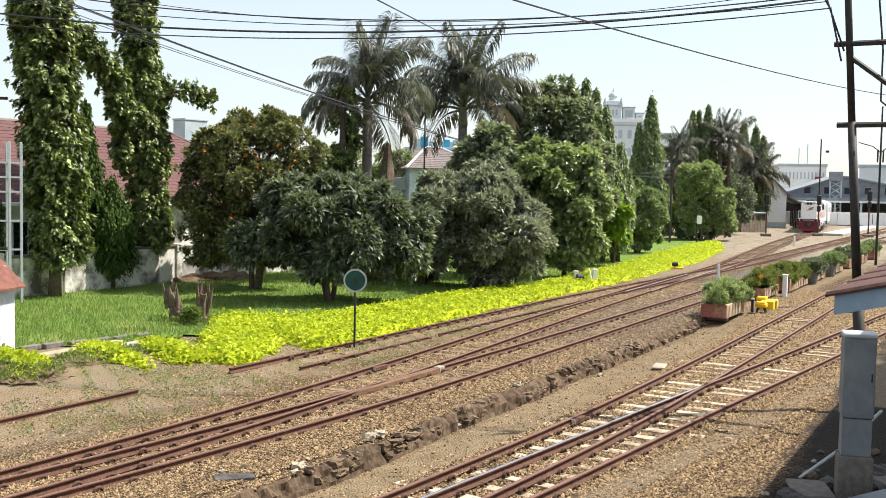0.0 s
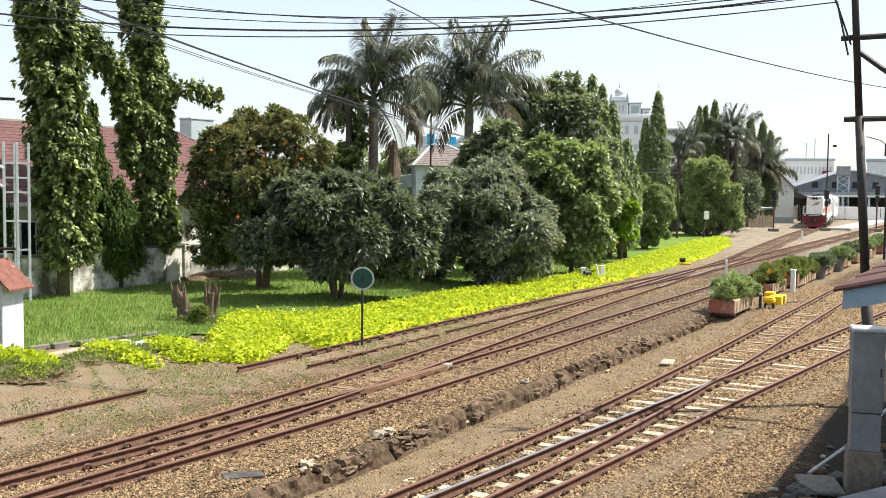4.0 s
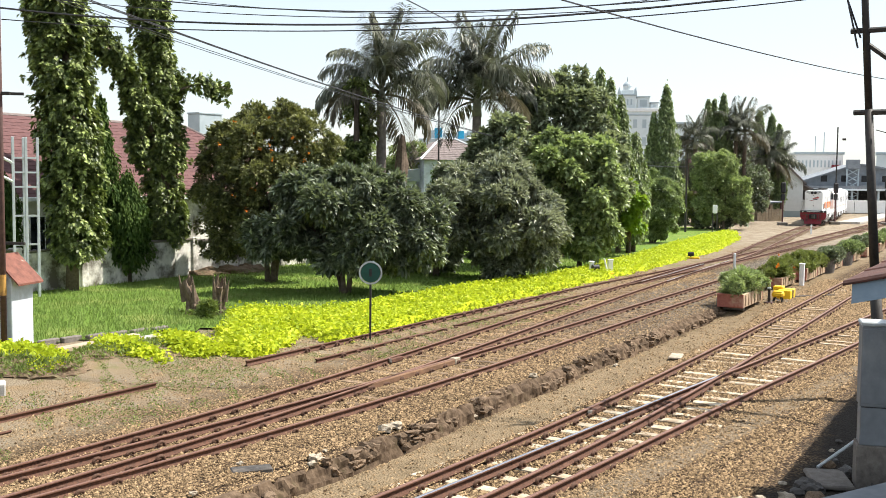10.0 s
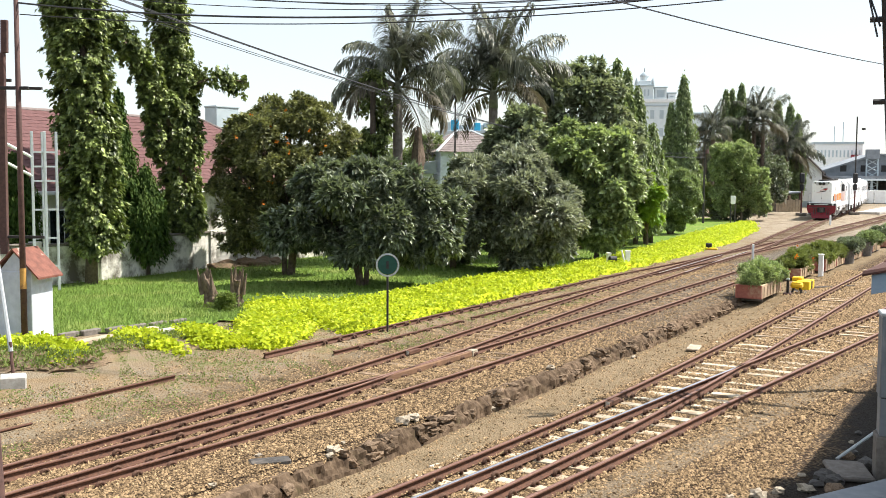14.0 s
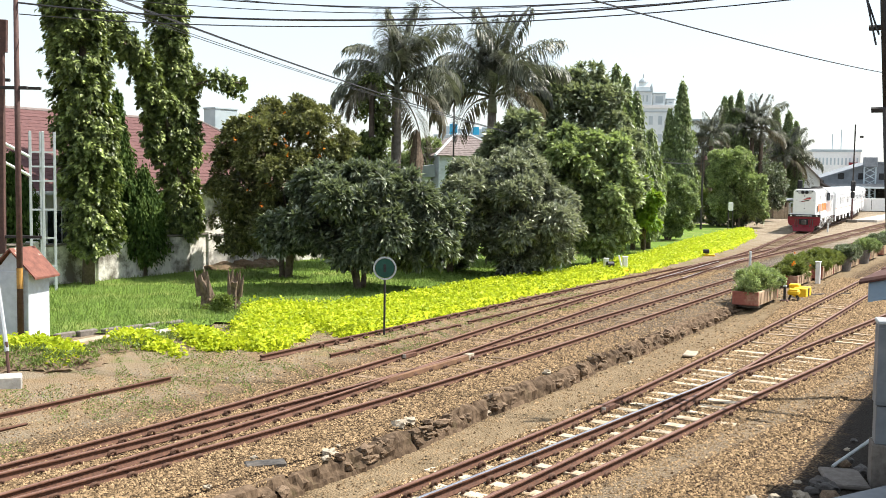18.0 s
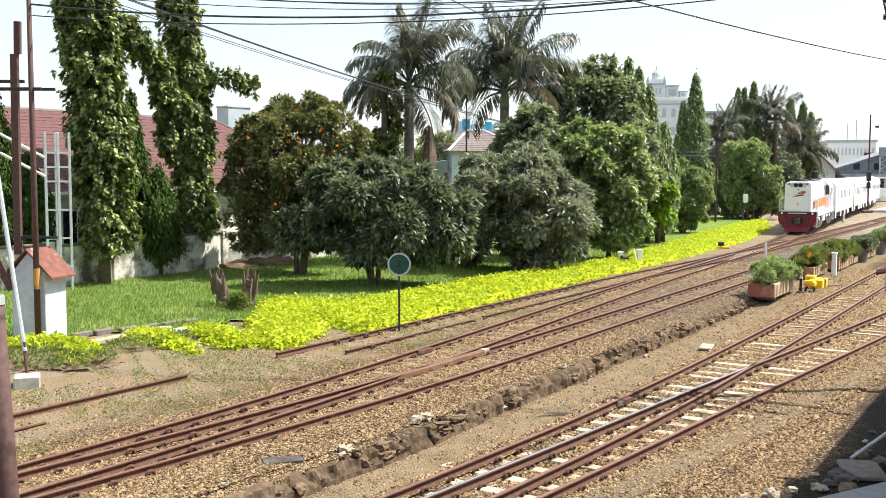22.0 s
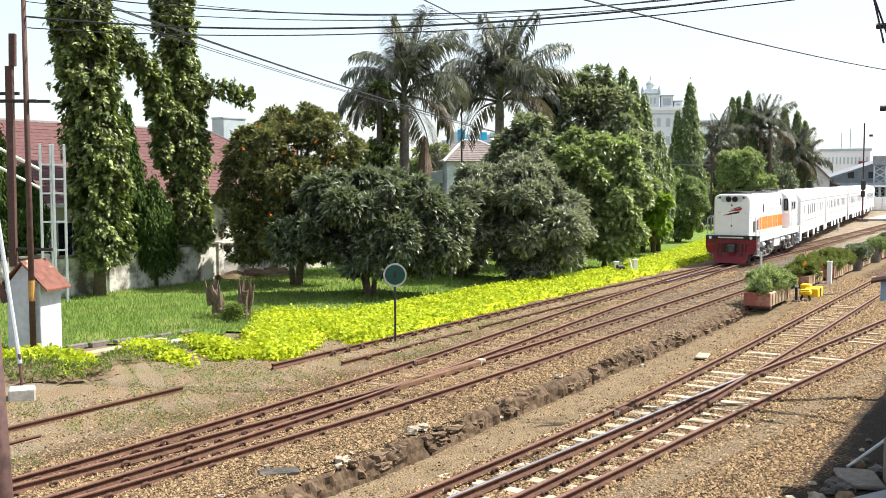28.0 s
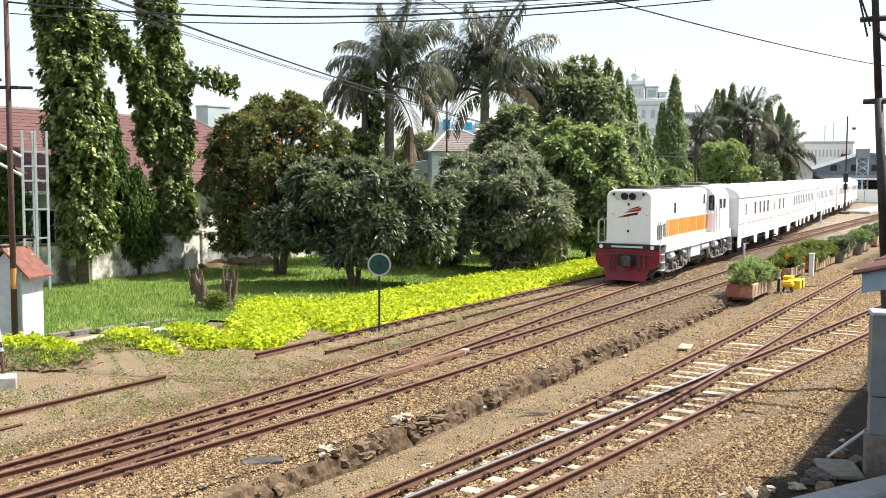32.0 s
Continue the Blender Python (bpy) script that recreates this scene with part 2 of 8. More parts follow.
M = {
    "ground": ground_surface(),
    "rail": surface("rusty_rail_steel", (0.055, 0.024, 0.014), (0.135, 0.060, 0.034), 0.8, 0.0, 25, 2.0, (0.16, 0.080, 0.050), bump=0.2),
    "rail_worn": surface("worn_rail_head", (0.15, 0.074, 0.052), (0.25, 0.140, 0.105), 0.55, 0.25, 18, 1.2, (0.12, 0.058, 0.042), bump=0.05),
    "rail_bright": surface("bright_rail_head", (0.42, 0.43, 0.48), (0.56, 0.57, 0.62), 0.32, 0.8, 18, bump=0.03),
    "fasten": surface("rusty_fastening", (0.045, 0.022, 0.014), (0.13, 0.066, 0.04), 0.85, grain=60, bump=0.3),
    "sleeper": surface("pale_timber_sleeper", (0.33, 0.27, 0.185), (0.56, 0.49, 0.37), 0.9, grain=9, stain=3, stain_c=(0.30, 0.21, 0.13), stain_lo=0.5, stain_hi=0.72, bump=0.35, spread=0.25),
    "sleeper_b": surface("buried_sleeper", (0.28, 0.21, 0.145), (0.52, 0.43, 0.32), 0.95, grain=9, stain=2.4, stain_c=(0.22, 0.15, 0.09), stain_lo=0.42, stain_hi=0.6, bump=0.35, spread=0.3),
    "sleeper_c": surface("dirt_covered_sleeper", (0.13, 0.086, 0.052), (0.27, 0.195, 0.125), 0.95, grain=9, stain=2.4, stain_c=(0.12, 0.078, 0.045), stain_lo=0.45, stain_hi=0.65, bump=0.35, spread=0.3),
    "beige_stone": surface("beige_stone", (0.26, 0.215, 0.155), (0.50, 0.44, 0.35), 0.95, grain=9, stain=3.0, stain_c=(0.20, 0.15, 0.10), bump=0.4, spec=0.1),
    "rubble": surface("rubble_stone", (0.10, 0.068, 0.045), (0.25, 0.180, 0.122), 0.95, grain=7, stain=1.3, stain_c=(0.080, 0.062, 0.036), bump=0.5, bump_scale=18, spread=0.25, bump_dist=0.03, spec=0.12),
    "pale_stone": surface("pale_stone", (0.40, 0.36, 0.29), (0.62, 0.57, 0.48), 0.9, grain=10, bump=0.4, spread=0.12),
    "mortar": surface("dark_mortar", (0.060, 0.040, 0.026), (0.185, 0.130, 0.085), 0.95, grain=7, stain=1.6, stain_c=(0.070, 0.062, 0.028), bump=0.6, bump_scale=15, spread=0.25, spec=0.12),
    "white": surface("white_paint", (0.80, 0.80, 0.79), (0.86, 0.86, 0.85), 0.38, 0.0, 3, 0.8, (0.72, 0.71, 0.68), 0.62, 0.85, bump=0.02, spec=0.5),
    "coach_white": surface("coach_paint", (0.78, 0.79, 0.80), (0.85, 0.85, 0.86), 0.35, 0.0, 2, 0.5, (0.66, 0.66, 0.66), 0.62, 0.85, bump=0.02, spec=0.5),
    "roof_grey": surface("coach_roof", (0.58, 0.60, 0.61), (0.70, 0.71, 0.72), 0.55, 0.0, 3, 0.6, (0.42, 0.41, 0.40), 0.55, 0.8, bump=0.05),
    "orange": surface("orange_paint", (0.86, 0.20, 0.012), (0.92, 0.25, 0.02), 0.4, grain=3, stain=1.5, stain_c=(0.62, 0.14, 0.02), stain_lo=0.62, stain_hi=0.85, bump=0.03),
    "red": surface("dark_red_paint", (0.165, 0.008, 0.016), (0.235, 0.012, 0.024), 0.45, grain=4, stain=2.0, stain_c=(0.17, 0.02, 0.02), stain_lo=0.55, stain_hi=0.8, bump=0.05),
    "gear_grey": surface("dusty_running_gear", (0.14, 0.13, 0.12), (0.32, 0.30, 0.28), 0.7, 0.1, 16, 2.5, (0.06, 0.055, 0.05), 0.5, 0.7, bump=0.2),
    "cream": surface("cream_paint", (0.74, 0.64, 0.42), (0.80, 0.70, 0.48), 0.5, grain=4, bump=0.03),
    "swoosh_red": surface("bright_red_paint", (0.40, 0.025, 0.02), (0.46, 0.035, 0.025), 0.45, grain=4, bump=0.02),
    "black": surface("black_iron", (0.012, 0.012, 0.013), (0.035, 0.034, 0.033), 0.6, grain=20, bump=0.1),
    "oily": surface("oily_bogie_steel", (0.03, 0.028, 0.026), (0.10, 0.09, 0.08), 0.7, 0.1, 16, 2.5, (0.20, 0.17, 0.14), 0.55, 0.8, bump=0.2),
    "silver": surface("silver_paint", (0.52, 0.53, 0.54), (0.66, 0.67, 0.68), 0.4, 0.2, 8, 2.0, (0.30, 0.28, 0.26), 0.55, 0.8, bump=0.05),
    "glassy": surface("dark_window_glass", (0.012, 0.016, 0.022), (0.03, 0.036, 0.045), 0.08, 0.0, 2, bump=0.0, spec=0.8),
    "lamp_glass": surface("lamp_glass", (0.75, 0.75, 0.72), (0.85, 0.85, 0.82), 0.15, 0.0, 5, bump=0.0, spec=0.8),
    "grey_paint": surface("grey_cabinet_paint", (0.15, 0.165, 0.18), (0.20, 0.215, 0.23), 0.55, 0.0, 5, 1.2, (0.28, 0.29, 0.29), 0.5, 0.8, bump=0.05),
    "concrete": surface("concrete", (0.34, 0.32, 0.29), (0.48, 0.46, 0.42), 0.95, grain=12, stain=1.6, stain_c=(0.20, 0.18, 0.155), bump=0.3),
    "dark_conc": surface("stained_concrete", (0.12, 0.105, 0.09), (0.21, 0.185, 0.16), 0.95, grain=10, stain=1.6, stain_c=(0.09, 0.08, 0.07), bump=0.35),
    "blue_board": surface("weathered_blue_board", (0.19, 0.27, 0.35), (0.28, 0.36, 0.43), 0.75, grain=5, stain=2.0, stain_c=(0.13, 0.17, 0.21), bump=0.15),
    "rust_sheet": surface("rusty_roof_sheet", (0.12, 0.045, 0.032), (0.22, 0.085, 0.058), 0.8, grain=6, stain=2.2, stain_c=(0.60, 0.50, 0.42), stain_lo=0.60, stain_hi=0.70, bump=0.2),
    "rust_tan": surface("pale_rust", (0.105, 0.056, 0.030), (0.23, 0.130, 0.072), 0.85, grain=5, stain=2.5, stain_c=(0.085, 0.040, 0.024), bump=0.5),
    "rust_dark": surface("dark_rusty_sheet", (0.050, 0.022, 0.017), (0.105, 0.042, 0.030), 0.85, grain=9, stain=1.5, stain_c=(0.13, 0.055, 0.035), bump=0.3),
    "rust_pole": surface("rusty_pole", (0.060, 0.032, 0.027), (0.11, 0.058, 0.048), 0.75, grain=12, stain=1.2, stain_c=(0.15, 0.08, 0.06), bump=0.15),
    "grey_pole": surface("weathered_steel_tube", (0.34, 0.33, 0.32), (0.50, 0.49, 0.47), 0.6, 0.15, 8, 0.9, (0.27, 0.16, 0.11), 0.52, 0.75, bump=0.1),
    "dark_pole": surface("tarred_pole", (0.014, 0.012, 0.011), (0.04, 0.035, 0.03), 0.65, grain=10, stain=1.0, stain_c=(0.07, 0.055, 0.045), bump=0.15),
    "cable": surface("black_cable", (0.02, 0.02, 0.022), (0.045, 0.045, 0.05), 0.6, bump=0.0),
    "faded_yellow": surface("faded_yellow_paint", (0.40, 0.21, 0.05), (0.55, 0.31, 0.08), 0.7, grain=6, stain=4.0, stain_c=(0.16, 0.07, 0.03), stain_lo=0.45, stain_hi=0.65, bump=0.1),
    "hut_wall": surface("hut_limewash", (0.44, 0.47, 0.52), (0.58, 0.61, 0.66), 0.85, grain=5, stain=1.8, stain_c=(0.36, 0.36, 0.36), bump=0.15),
    "yellow": surface("yellow_paint", (0.80, 0.47, 0.01), (0.86, 0.54, 0.02), 0.5, grain=6, stain=2.5, stain_c=(0.45, 0.26, 0.03), bump=0.08),
    "green_sign": surface("green_enamel", (0.004, 0.050, 0.036), (0.008, 0.075, 0.052), 0.5, grain=8, bump=0.02),
    "plaster": surface("stained_white_plaster", (0.66, 0.63, 0.56), (0.78, 0.76, 0.70), 0.9, grain=5, stain=0.8, stain_c=(0.13, 0.115, 0.09), stain_lo=0.46, stain_hi=0.60, bump=0.2),
    "clean_wall": surface("white_plaster", (0.74, 0.75, 0.74), (0.82, 0.83, 0.82), 0.85, grain=3, stain=0.3, stain_c=(0.62, 0.63, 0.62), bump=0.05),
    # far buildings: distance haze is mixed into these two pale bluish colours
    "haze_wall": surface("hazed_grey_plaster", (0.60, 0.66, 0.67), (0.68, 0.73, 0.74), 0.9, grain=1, stain=0.15, stain_c=(0.52, 0.57, 0.58), bump=0.0),
    "haze_dark": surface("hazed_blue_grey", (0.36, 0.43, 0.46), (0.44, 0.50, 0.53), 0.7, grain=1, bump=0.0),
    "tile_red": surface("dull_red_tile", (0.098, 0.044, 0.043), (0.135, 0.062, 0.058), 0.85, grain=4, stain=0.5, stain_c=(0.12, 0.056, 0.052), bump=0.2, spread=0.07),
    "tile_brown": surface("brown_tile", (0.15, 0.122, 0.115), (0.225, 0.185, 0.172), 0.85, grain=4, stain=0.4, stain_c=(0.17, 0.13, 0.11), bump=0.2, spread=0.15),
    "roof_slate": surface("grey_roof_sheet", (0.17, 0.19, 0.21), (0.25, 0.27, 0.29), 0.8, grain=1.5, stain=0.3, stain_c=(0.30, 0.31, 0.32), bump=0.1),
    "terracotta": surface("terracotta_planter", (0.24, 0.075, 0.055), (0.36, 0.13, 0.09), 0.85, grain=8, stain=2.0, stain_c=(0.42, 0.30, 0.20), bump=0.2),
    "planter_side": surface("sandy_planter_wall", (0.38, 0.27, 0.17), (0.52, 0.39, 0.26), 0.9, grain=8, stain=2.0, stain_c=(0.27, 0.15, 0.10), bump=0.2),
    "bark": surface("bark", (0.075, 0.055, 0.04), (0.15, 0.115, 0.085), 0.95, grain=9, stain=1.8, stain_c=(0.05, 0.04, 0.03), bump=0.6, bump_scale=22, bump_dist=0.04),
    "palm_shaft": surface("palm_crownshaft", (0.16, 0.17, 0.12), (0.26, 0.27, 0.20), 0.6, grain=5, stain=1.2, stain_c=(0.12, 0.115, 0.085), bump=0.15),
    "palm_bark": surface("palm_bark", (0.15, 0.125, 0.105), (0.27, 0.235, 0.205), 0.95, grain=5, stain=1.2, stain_c=(0.09, 0.075, 0.06), bump=0.5, bump_scale=14, bump_dist=0.04),
    "dead_wood": surface("dead_wood", (0.085, 0.058, 0.04), (0.21, 0.155, 0.11), 0.95, grain=8, stain=2.0, stain_c=(0.07, 0.05, 0.035), bump=0.6, bump_scale=18, bump_dist=0.04),
    "timber": surface("rough_timber", (0.30, 0.24, 0.17), (0.48, 0.40, 0.29), 0.9, grain=8, stain=2.0, stain_c=(0.15, 0.11, 0.08), bump=0.3),
    "soil": surface("dark_soil", (0.10, 0.068, 0.04), (0.21, 0.145, 0.09), 0.98, grain=14, stain=2.0, stain_c=(0.09, 0.10, 0.04), bump=0.6, bump_scale=20, bump_dist=0.04),
    "lawn": surface("lawn_turf", (0.075, 0.135, 0.022), (0.165, 0.25, 0.045), 0.95, grain=7, stain=0.45, stain_c=(0.25, 0.25, 0.085), stain_lo=0.5, stain_hi=0.75, bump=0.6, bump_scale=25, bump_dist=0.05, spec=0.1),
    "cover_bed": surface("groundcover_bed", (0.26, 0.31, 0.012), (0.44, 0.49, 0.02), 0.9, grain=9, stain=0.9, stain_c=(0.12, 0.17, 0.02), stain_lo=0.58, stain_hi=0.75, bump=0.6, bump_scale=12, bump_dist=0.06, spec=0.1),
    "galv": surface("galvanised_steel", (0.400, 0.432, 0.440), (0.496, 0.528, 0.536), 0.5, 0.3, 8, 1.5, (0.38, 0.40, 0.40), bump=0.05),
    "sky_blue": surface("bright_blue_sheet", (0.02, 0.30, 0.52), (0.04, 0.38, 0.60), 0.6, grain=2, bump=0.0),
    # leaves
    # tree leaves: near-black and pale tones paint shaded gaps and glints into the crowns
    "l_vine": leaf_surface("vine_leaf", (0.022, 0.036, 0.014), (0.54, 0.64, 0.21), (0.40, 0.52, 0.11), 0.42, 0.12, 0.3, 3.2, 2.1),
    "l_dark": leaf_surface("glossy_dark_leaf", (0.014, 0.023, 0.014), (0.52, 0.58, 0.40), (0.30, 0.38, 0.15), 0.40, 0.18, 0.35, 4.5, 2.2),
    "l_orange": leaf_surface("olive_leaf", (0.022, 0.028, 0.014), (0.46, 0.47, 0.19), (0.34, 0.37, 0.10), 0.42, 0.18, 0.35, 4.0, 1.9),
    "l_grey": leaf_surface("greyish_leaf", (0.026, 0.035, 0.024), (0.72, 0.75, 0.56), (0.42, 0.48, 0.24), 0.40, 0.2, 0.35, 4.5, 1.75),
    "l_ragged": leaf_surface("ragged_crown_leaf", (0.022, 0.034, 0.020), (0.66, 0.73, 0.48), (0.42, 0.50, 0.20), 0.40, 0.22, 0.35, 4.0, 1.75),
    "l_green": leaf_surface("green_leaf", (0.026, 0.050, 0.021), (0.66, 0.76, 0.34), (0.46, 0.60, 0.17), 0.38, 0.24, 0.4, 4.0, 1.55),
    "l_bright": leaf_surface("fresh_leaf", (0.10, 0.185, 0.022), (0.27, 0.41, 0.05), (0.38, 0.56, 0.04), 0.45, 0.35),
    "l_shrub": leaf_surface("shrub_leaf", (0.026, 0.048, 0.022), (0.56, 0.68, 0.32), (0.40, 0.52, 0.15), 0.42, 0.22, 0.35, 4.0, 1.9),
    "l_olive": leaf_surface("feathery_leaf", (0.07, 0.09, 0.025), (0.26, 0.31, 0.09), (0.25, 0.30, 0.06), 0.6, 0.3, 0.2),
    "l_pale": leaf_surface("pale_leaf", (0.16, 0.20, 0.09), (0.40, 0.47, 0.22), (0.36, 0.44, 0.14), 0.6, 0.3, 0.2),
    "l_conifer": leaf_surface("dark_needle_leaf", (0.030, 0.060, 0.016), (0.13, 0.19, 0.045), (0.11, 0.18, 0.03), 0.8, 0.15, 0.1),
    "l_spire": leaf_surface("spire_leaf", (0.030, 0.050, 0.022), (0.50, 0.60, 0.25), (0.34, 0.46, 0.12), 0.42, 0.22, 0.35, 4.0, 1.9),
    "l_cover": leaf_surface("yellow_groundcover_leaf", (0.21, 0.29, 0.012), (0.65, 0.69, 0.04), (0.64, 0.72, 0.04), 0.55, 0.30, 0.2),
    "l_grass": leaf_surface("grass_blade", (0.085, 0.140, 0.036), (0.25, 0.325, 0.095), (0.27, 0.38, 0.08), 0.65, 0.3, 0.15, 0.9, 1.2),
    "l_palm": leaf_surface("palm_leaflet", (0.028, 0.034, 0.024), (0.30, 0.31, 0.22), (0.16, 0.18, 0.10), 0.42, 0.2, 0.4),
    "l_palm_old": leaf_surface("dry_palm_leaflet", (0.055, 0.048, 0.032), (0.28, 0.25, 0.17), (0.18, 0.16, 0.09), 0.6, 0.2),
    "l_flower": leaf_surface("orange_blossom", (0.62, 0.13, 0.01), (0.85, 0.30, 0.02), (0.8, 0.25, 0.02), 0.6, 0.3, 0.2),
    "l_weed": leaf_surface("weed_leaf", (0.09, 0.14, 0.03), (0.25, 0.30, 0.10), (0.24, 0.30, 0.06), 0.6, 0.3, 0.2),
}


# ---- building helpers ----
def part(name, bm, material, parent=None, label="", smooth=False):
    me = bpy.data.meshes.new(name)
    bm.to_mesh(me)
    bm.free()
    return part_mesh(name, me, material, parent, label, smooth)


def part_mesh(name, me, material, parent=None, label="", smooth=False):
    if not me.materials:
        me.materials.append(material)
    if smooth:
        me.shade_smooth()
    ob = new(name, me)
    if parent is not None:
        ob.parent = parent
    if label:
        tagged(ob, label)
    return ob


def thing(name, m, label, category, group="", kind=""):
    ob = new(name)
    ob.empty_display_size = 0.2
    ob.matrix_basis = m
    return tagged(ob, label, category, group, kind)


def fast_mesh(name, verts, faces):
    """verts (n, 3); faces (m, 3 or 4): arrays."""
    verts, faces = np.asarray(verts, dtype=np.float32), np.asarray(faces, dtype=np.int32)
    me = bpy.data.meshes.new(name)
    k = faces.shape[1]
    me.vertices.add(len(verts))
    me.vertices.foreach_set("co", verts.ravel())
    me.loops.add(faces.size)
    me.loops.foreach_set("vertex_index", faces.ravel())
    me.polygons.add(len(faces))
    me.polygons.foreach_set("loop_start", np.arange(0, faces.size, k, dtype=np.int32))
    me.polygons.foreach_set("loop_total", np.full(len(faces), k, dtype=np.int32))
    me.update(calc_edges=True)
    return me


def box(bm, lo, hi, bev=0.0, m=None):
    lo, hi = Vector(lo), Vector(hi)
    c, d = (lo + hi) / 2, hi - lo
    mm = Matrix.Translation(c) @ Matrix.Diagonal((*d, 1))
    if m is not None:
        mm = m @ mm
    r = bmesh.ops.create_cube(bm, size=1.0, matrix=mm)
    if bev:
        es = list({e for v in r["verts"] for e in v.link_edges})
        bmesh.ops.bevel(bm, geom=es, offset=bev, segments=1, affect="EDGES", profile=0.5)
    return bm


def tube(bm, pts, radii, seg=10, caps=True):
    """A round bar along the points."""
    pts = [Vector(p) for p in pts]
    if isinstance(radii, (int, float)):
        radii = [radii] * len(pts)
    rings = []
    ref = None
    for i, p in enumerate(pts):
        d = (pts[min(i + 1, len(pts) - 1)] - pts[max(i - 1, 0)]).normalized()
        if ref is None:
            ref = d.orthogonal().normalized()
        ref = (ref - d * ref.dot(d)).normalized()
        q = d.cross(ref)
        rings.append([bm.verts.new(p + (ref * math.cos(2 * math.pi * k / seg) + q * math.sin(2 * math.pi * k / seg)) * radii[i]) for k in range(seg)])
    for r0, r1 in zip(rings, rings[1:]):
        for k in range(seg):
            bm.faces.new((r0[k], r0[(k + 1) % seg], r1[(k + 1) % seg], r1[k]))
    if caps:
        bm.faces.new(rings[0][::-1])
        bm.faces.new(rings[-1])
    return bm


def prism(bm, outline, y0, y1, axis="y"):
    """An outline of (x, z) drawn out along y (or of (y, z) along x)."""
    def at(p, k):
        return (p[0], k, p[1]) if axis == "y" else (k, p[0], p[1])
    a = [bm.verts.new(at(p, y0)) for p in outline]
    b = [bm.verts.new(at(p, y1)) for p in outline]
    k = len(outline)
    for i in range(k):
        bm.faces.new((a[i], a[(i + 1) % k], b[(i + 1) % k], b[i]))
    bm.faces.new(a[::-1])
    bm.faces.new(b)
    bmesh.ops.recalc_face_normals(bm, faces=bm.faces[:])
    return bm


def BM():
    return bmesh.new()


def smooth_noise(x, y, k=1.0):
    return noise.noise(Vector((x * k, y * k, 0.37)))


# ---- the line of each track: lateral place s by the distance a ----
def line_of(points):
    ga = np.arange(-60, 340, 0.5)
    pa, ps = zip(*points)
    gs = np.interp(ga, pa, ps)
    gs = np.convolve(np.pad(gs, 6, mode="edge"), np.ones(13) / 13, "valid")
    return lambda a: float(np.interp(a, ga, gs))


LINE_P = line_of([(-40, -14.5), (0, -12.25), (6, -12.0), (12, -11.85), (16, -12.0), (20, -12.25), (25, -12.65), (30, -13.03), (35, -13.37), (41, -13.72), (46, -14.0), (50, -14.15), (55, -14.25), (60, -14.5), (66, -15.1), (74, -15.95), (84, -16.95), (96, -18.1), (120, -20.0), (140, -22.0), (155, -23.9), (165, -25.6), (180, -29), (200, -35), (240, -50), (320, -85)])
LINE_Q = line_of([(-40, -16.0), (0, -12.4), (6, -11.85), (8.5, -11.62), (12, -11.3), (14.5, -11.12), (18, -10.97), (23.5, -10.9), (320, -10.9)])
LINE_L = line_of([(-40, -10.5), (8, -6.95), (11.5, -6.66), (14.4, -6.42), (17.5, -6.27), (25, -6.17), (320, -6.12)])
LINE_R = line_of([(-40, -11.5), (6, -6.8), (11.3, -6.2), (14.1, -5.88), (18.9, -5.43), (25, -4.72), (32.5, -3.92), (42, -2.95), (60, -2.0), (320, -2.0)])
LINE_F = line_of([(-40, -14.9), (18, -14.85), (38, -14.85), (42, -14.62), (47, -14.45), (55, -14.05), (62, -13.95), (320, -13.95)])


def ground_z(s, a):
    z = 0.02 * smooth_noise(s, a, 0.6)
    if -9.19 < s < -6.9:
        fade = max(0.0, min(1.0, (37.0 - a) / 4.0))
        dip = min(1.0, (s + 9.19) / 0.03) * max(0.0, min(1.0, (min(-6.9, LINE_L(a) - 0.95) - s) / 0.45))
        z -= 0.28 * fade * dip
    if -15.5 < s < -1.0 and a < 62:
        near = min(abs(s - f(a)) for f in ((LINE_P, LINE_Q) if s < -9.19 else (LINE_L, LINE_R)))
        if near < 0.50:
            z += (0.008 if s > -9.19 else 0.022) + 0.02 * smooth_noise(s + 9, a, 2.3)
        elif near < 1.9:
            z += 0.040 + 0.012 * smooth_noise(s, a, 2.0)
    if s < -17.0 and a < 24:
        z += 0.10 * min(1.0, (-17.0 - s) / 1.2) * min(1.0, (24 - a) / 3)
    return z


def make_ground():
    sl = [-900, -500, -250, -120, -70, -45, -32] + list(np.arange(-26, 6.01, 0.2)) + [9, 14, 22, 40, 80, 200, 600]
    al = [-200, -60, -20, -5, 2] + list(np.arange(5, 50.01, 0.4)) + list(np.arange(51, 130, 2.0)) + [140, 160, 200, 300, 500, 900, 1600]
    sl = sorted(sl + [-9.195, -9.155])
    verts = np.array([tp(s, a, ground_z(s, a)) for a in al for s in sl])
    w = len(sl)
    faces = np.array([(i * w + j, i * w + j + 1, (i + 1) * w + j + 1, (i + 1) * w + j) for i in range(len(al) - 1) for j in range(w - 1)])
    me = fast_mesh("ground", verts, faces)
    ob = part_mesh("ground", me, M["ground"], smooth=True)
    tagged(ob, "brown gravel and trodden dirt of the railway yard", "ground", kind="structure")


make_ground()


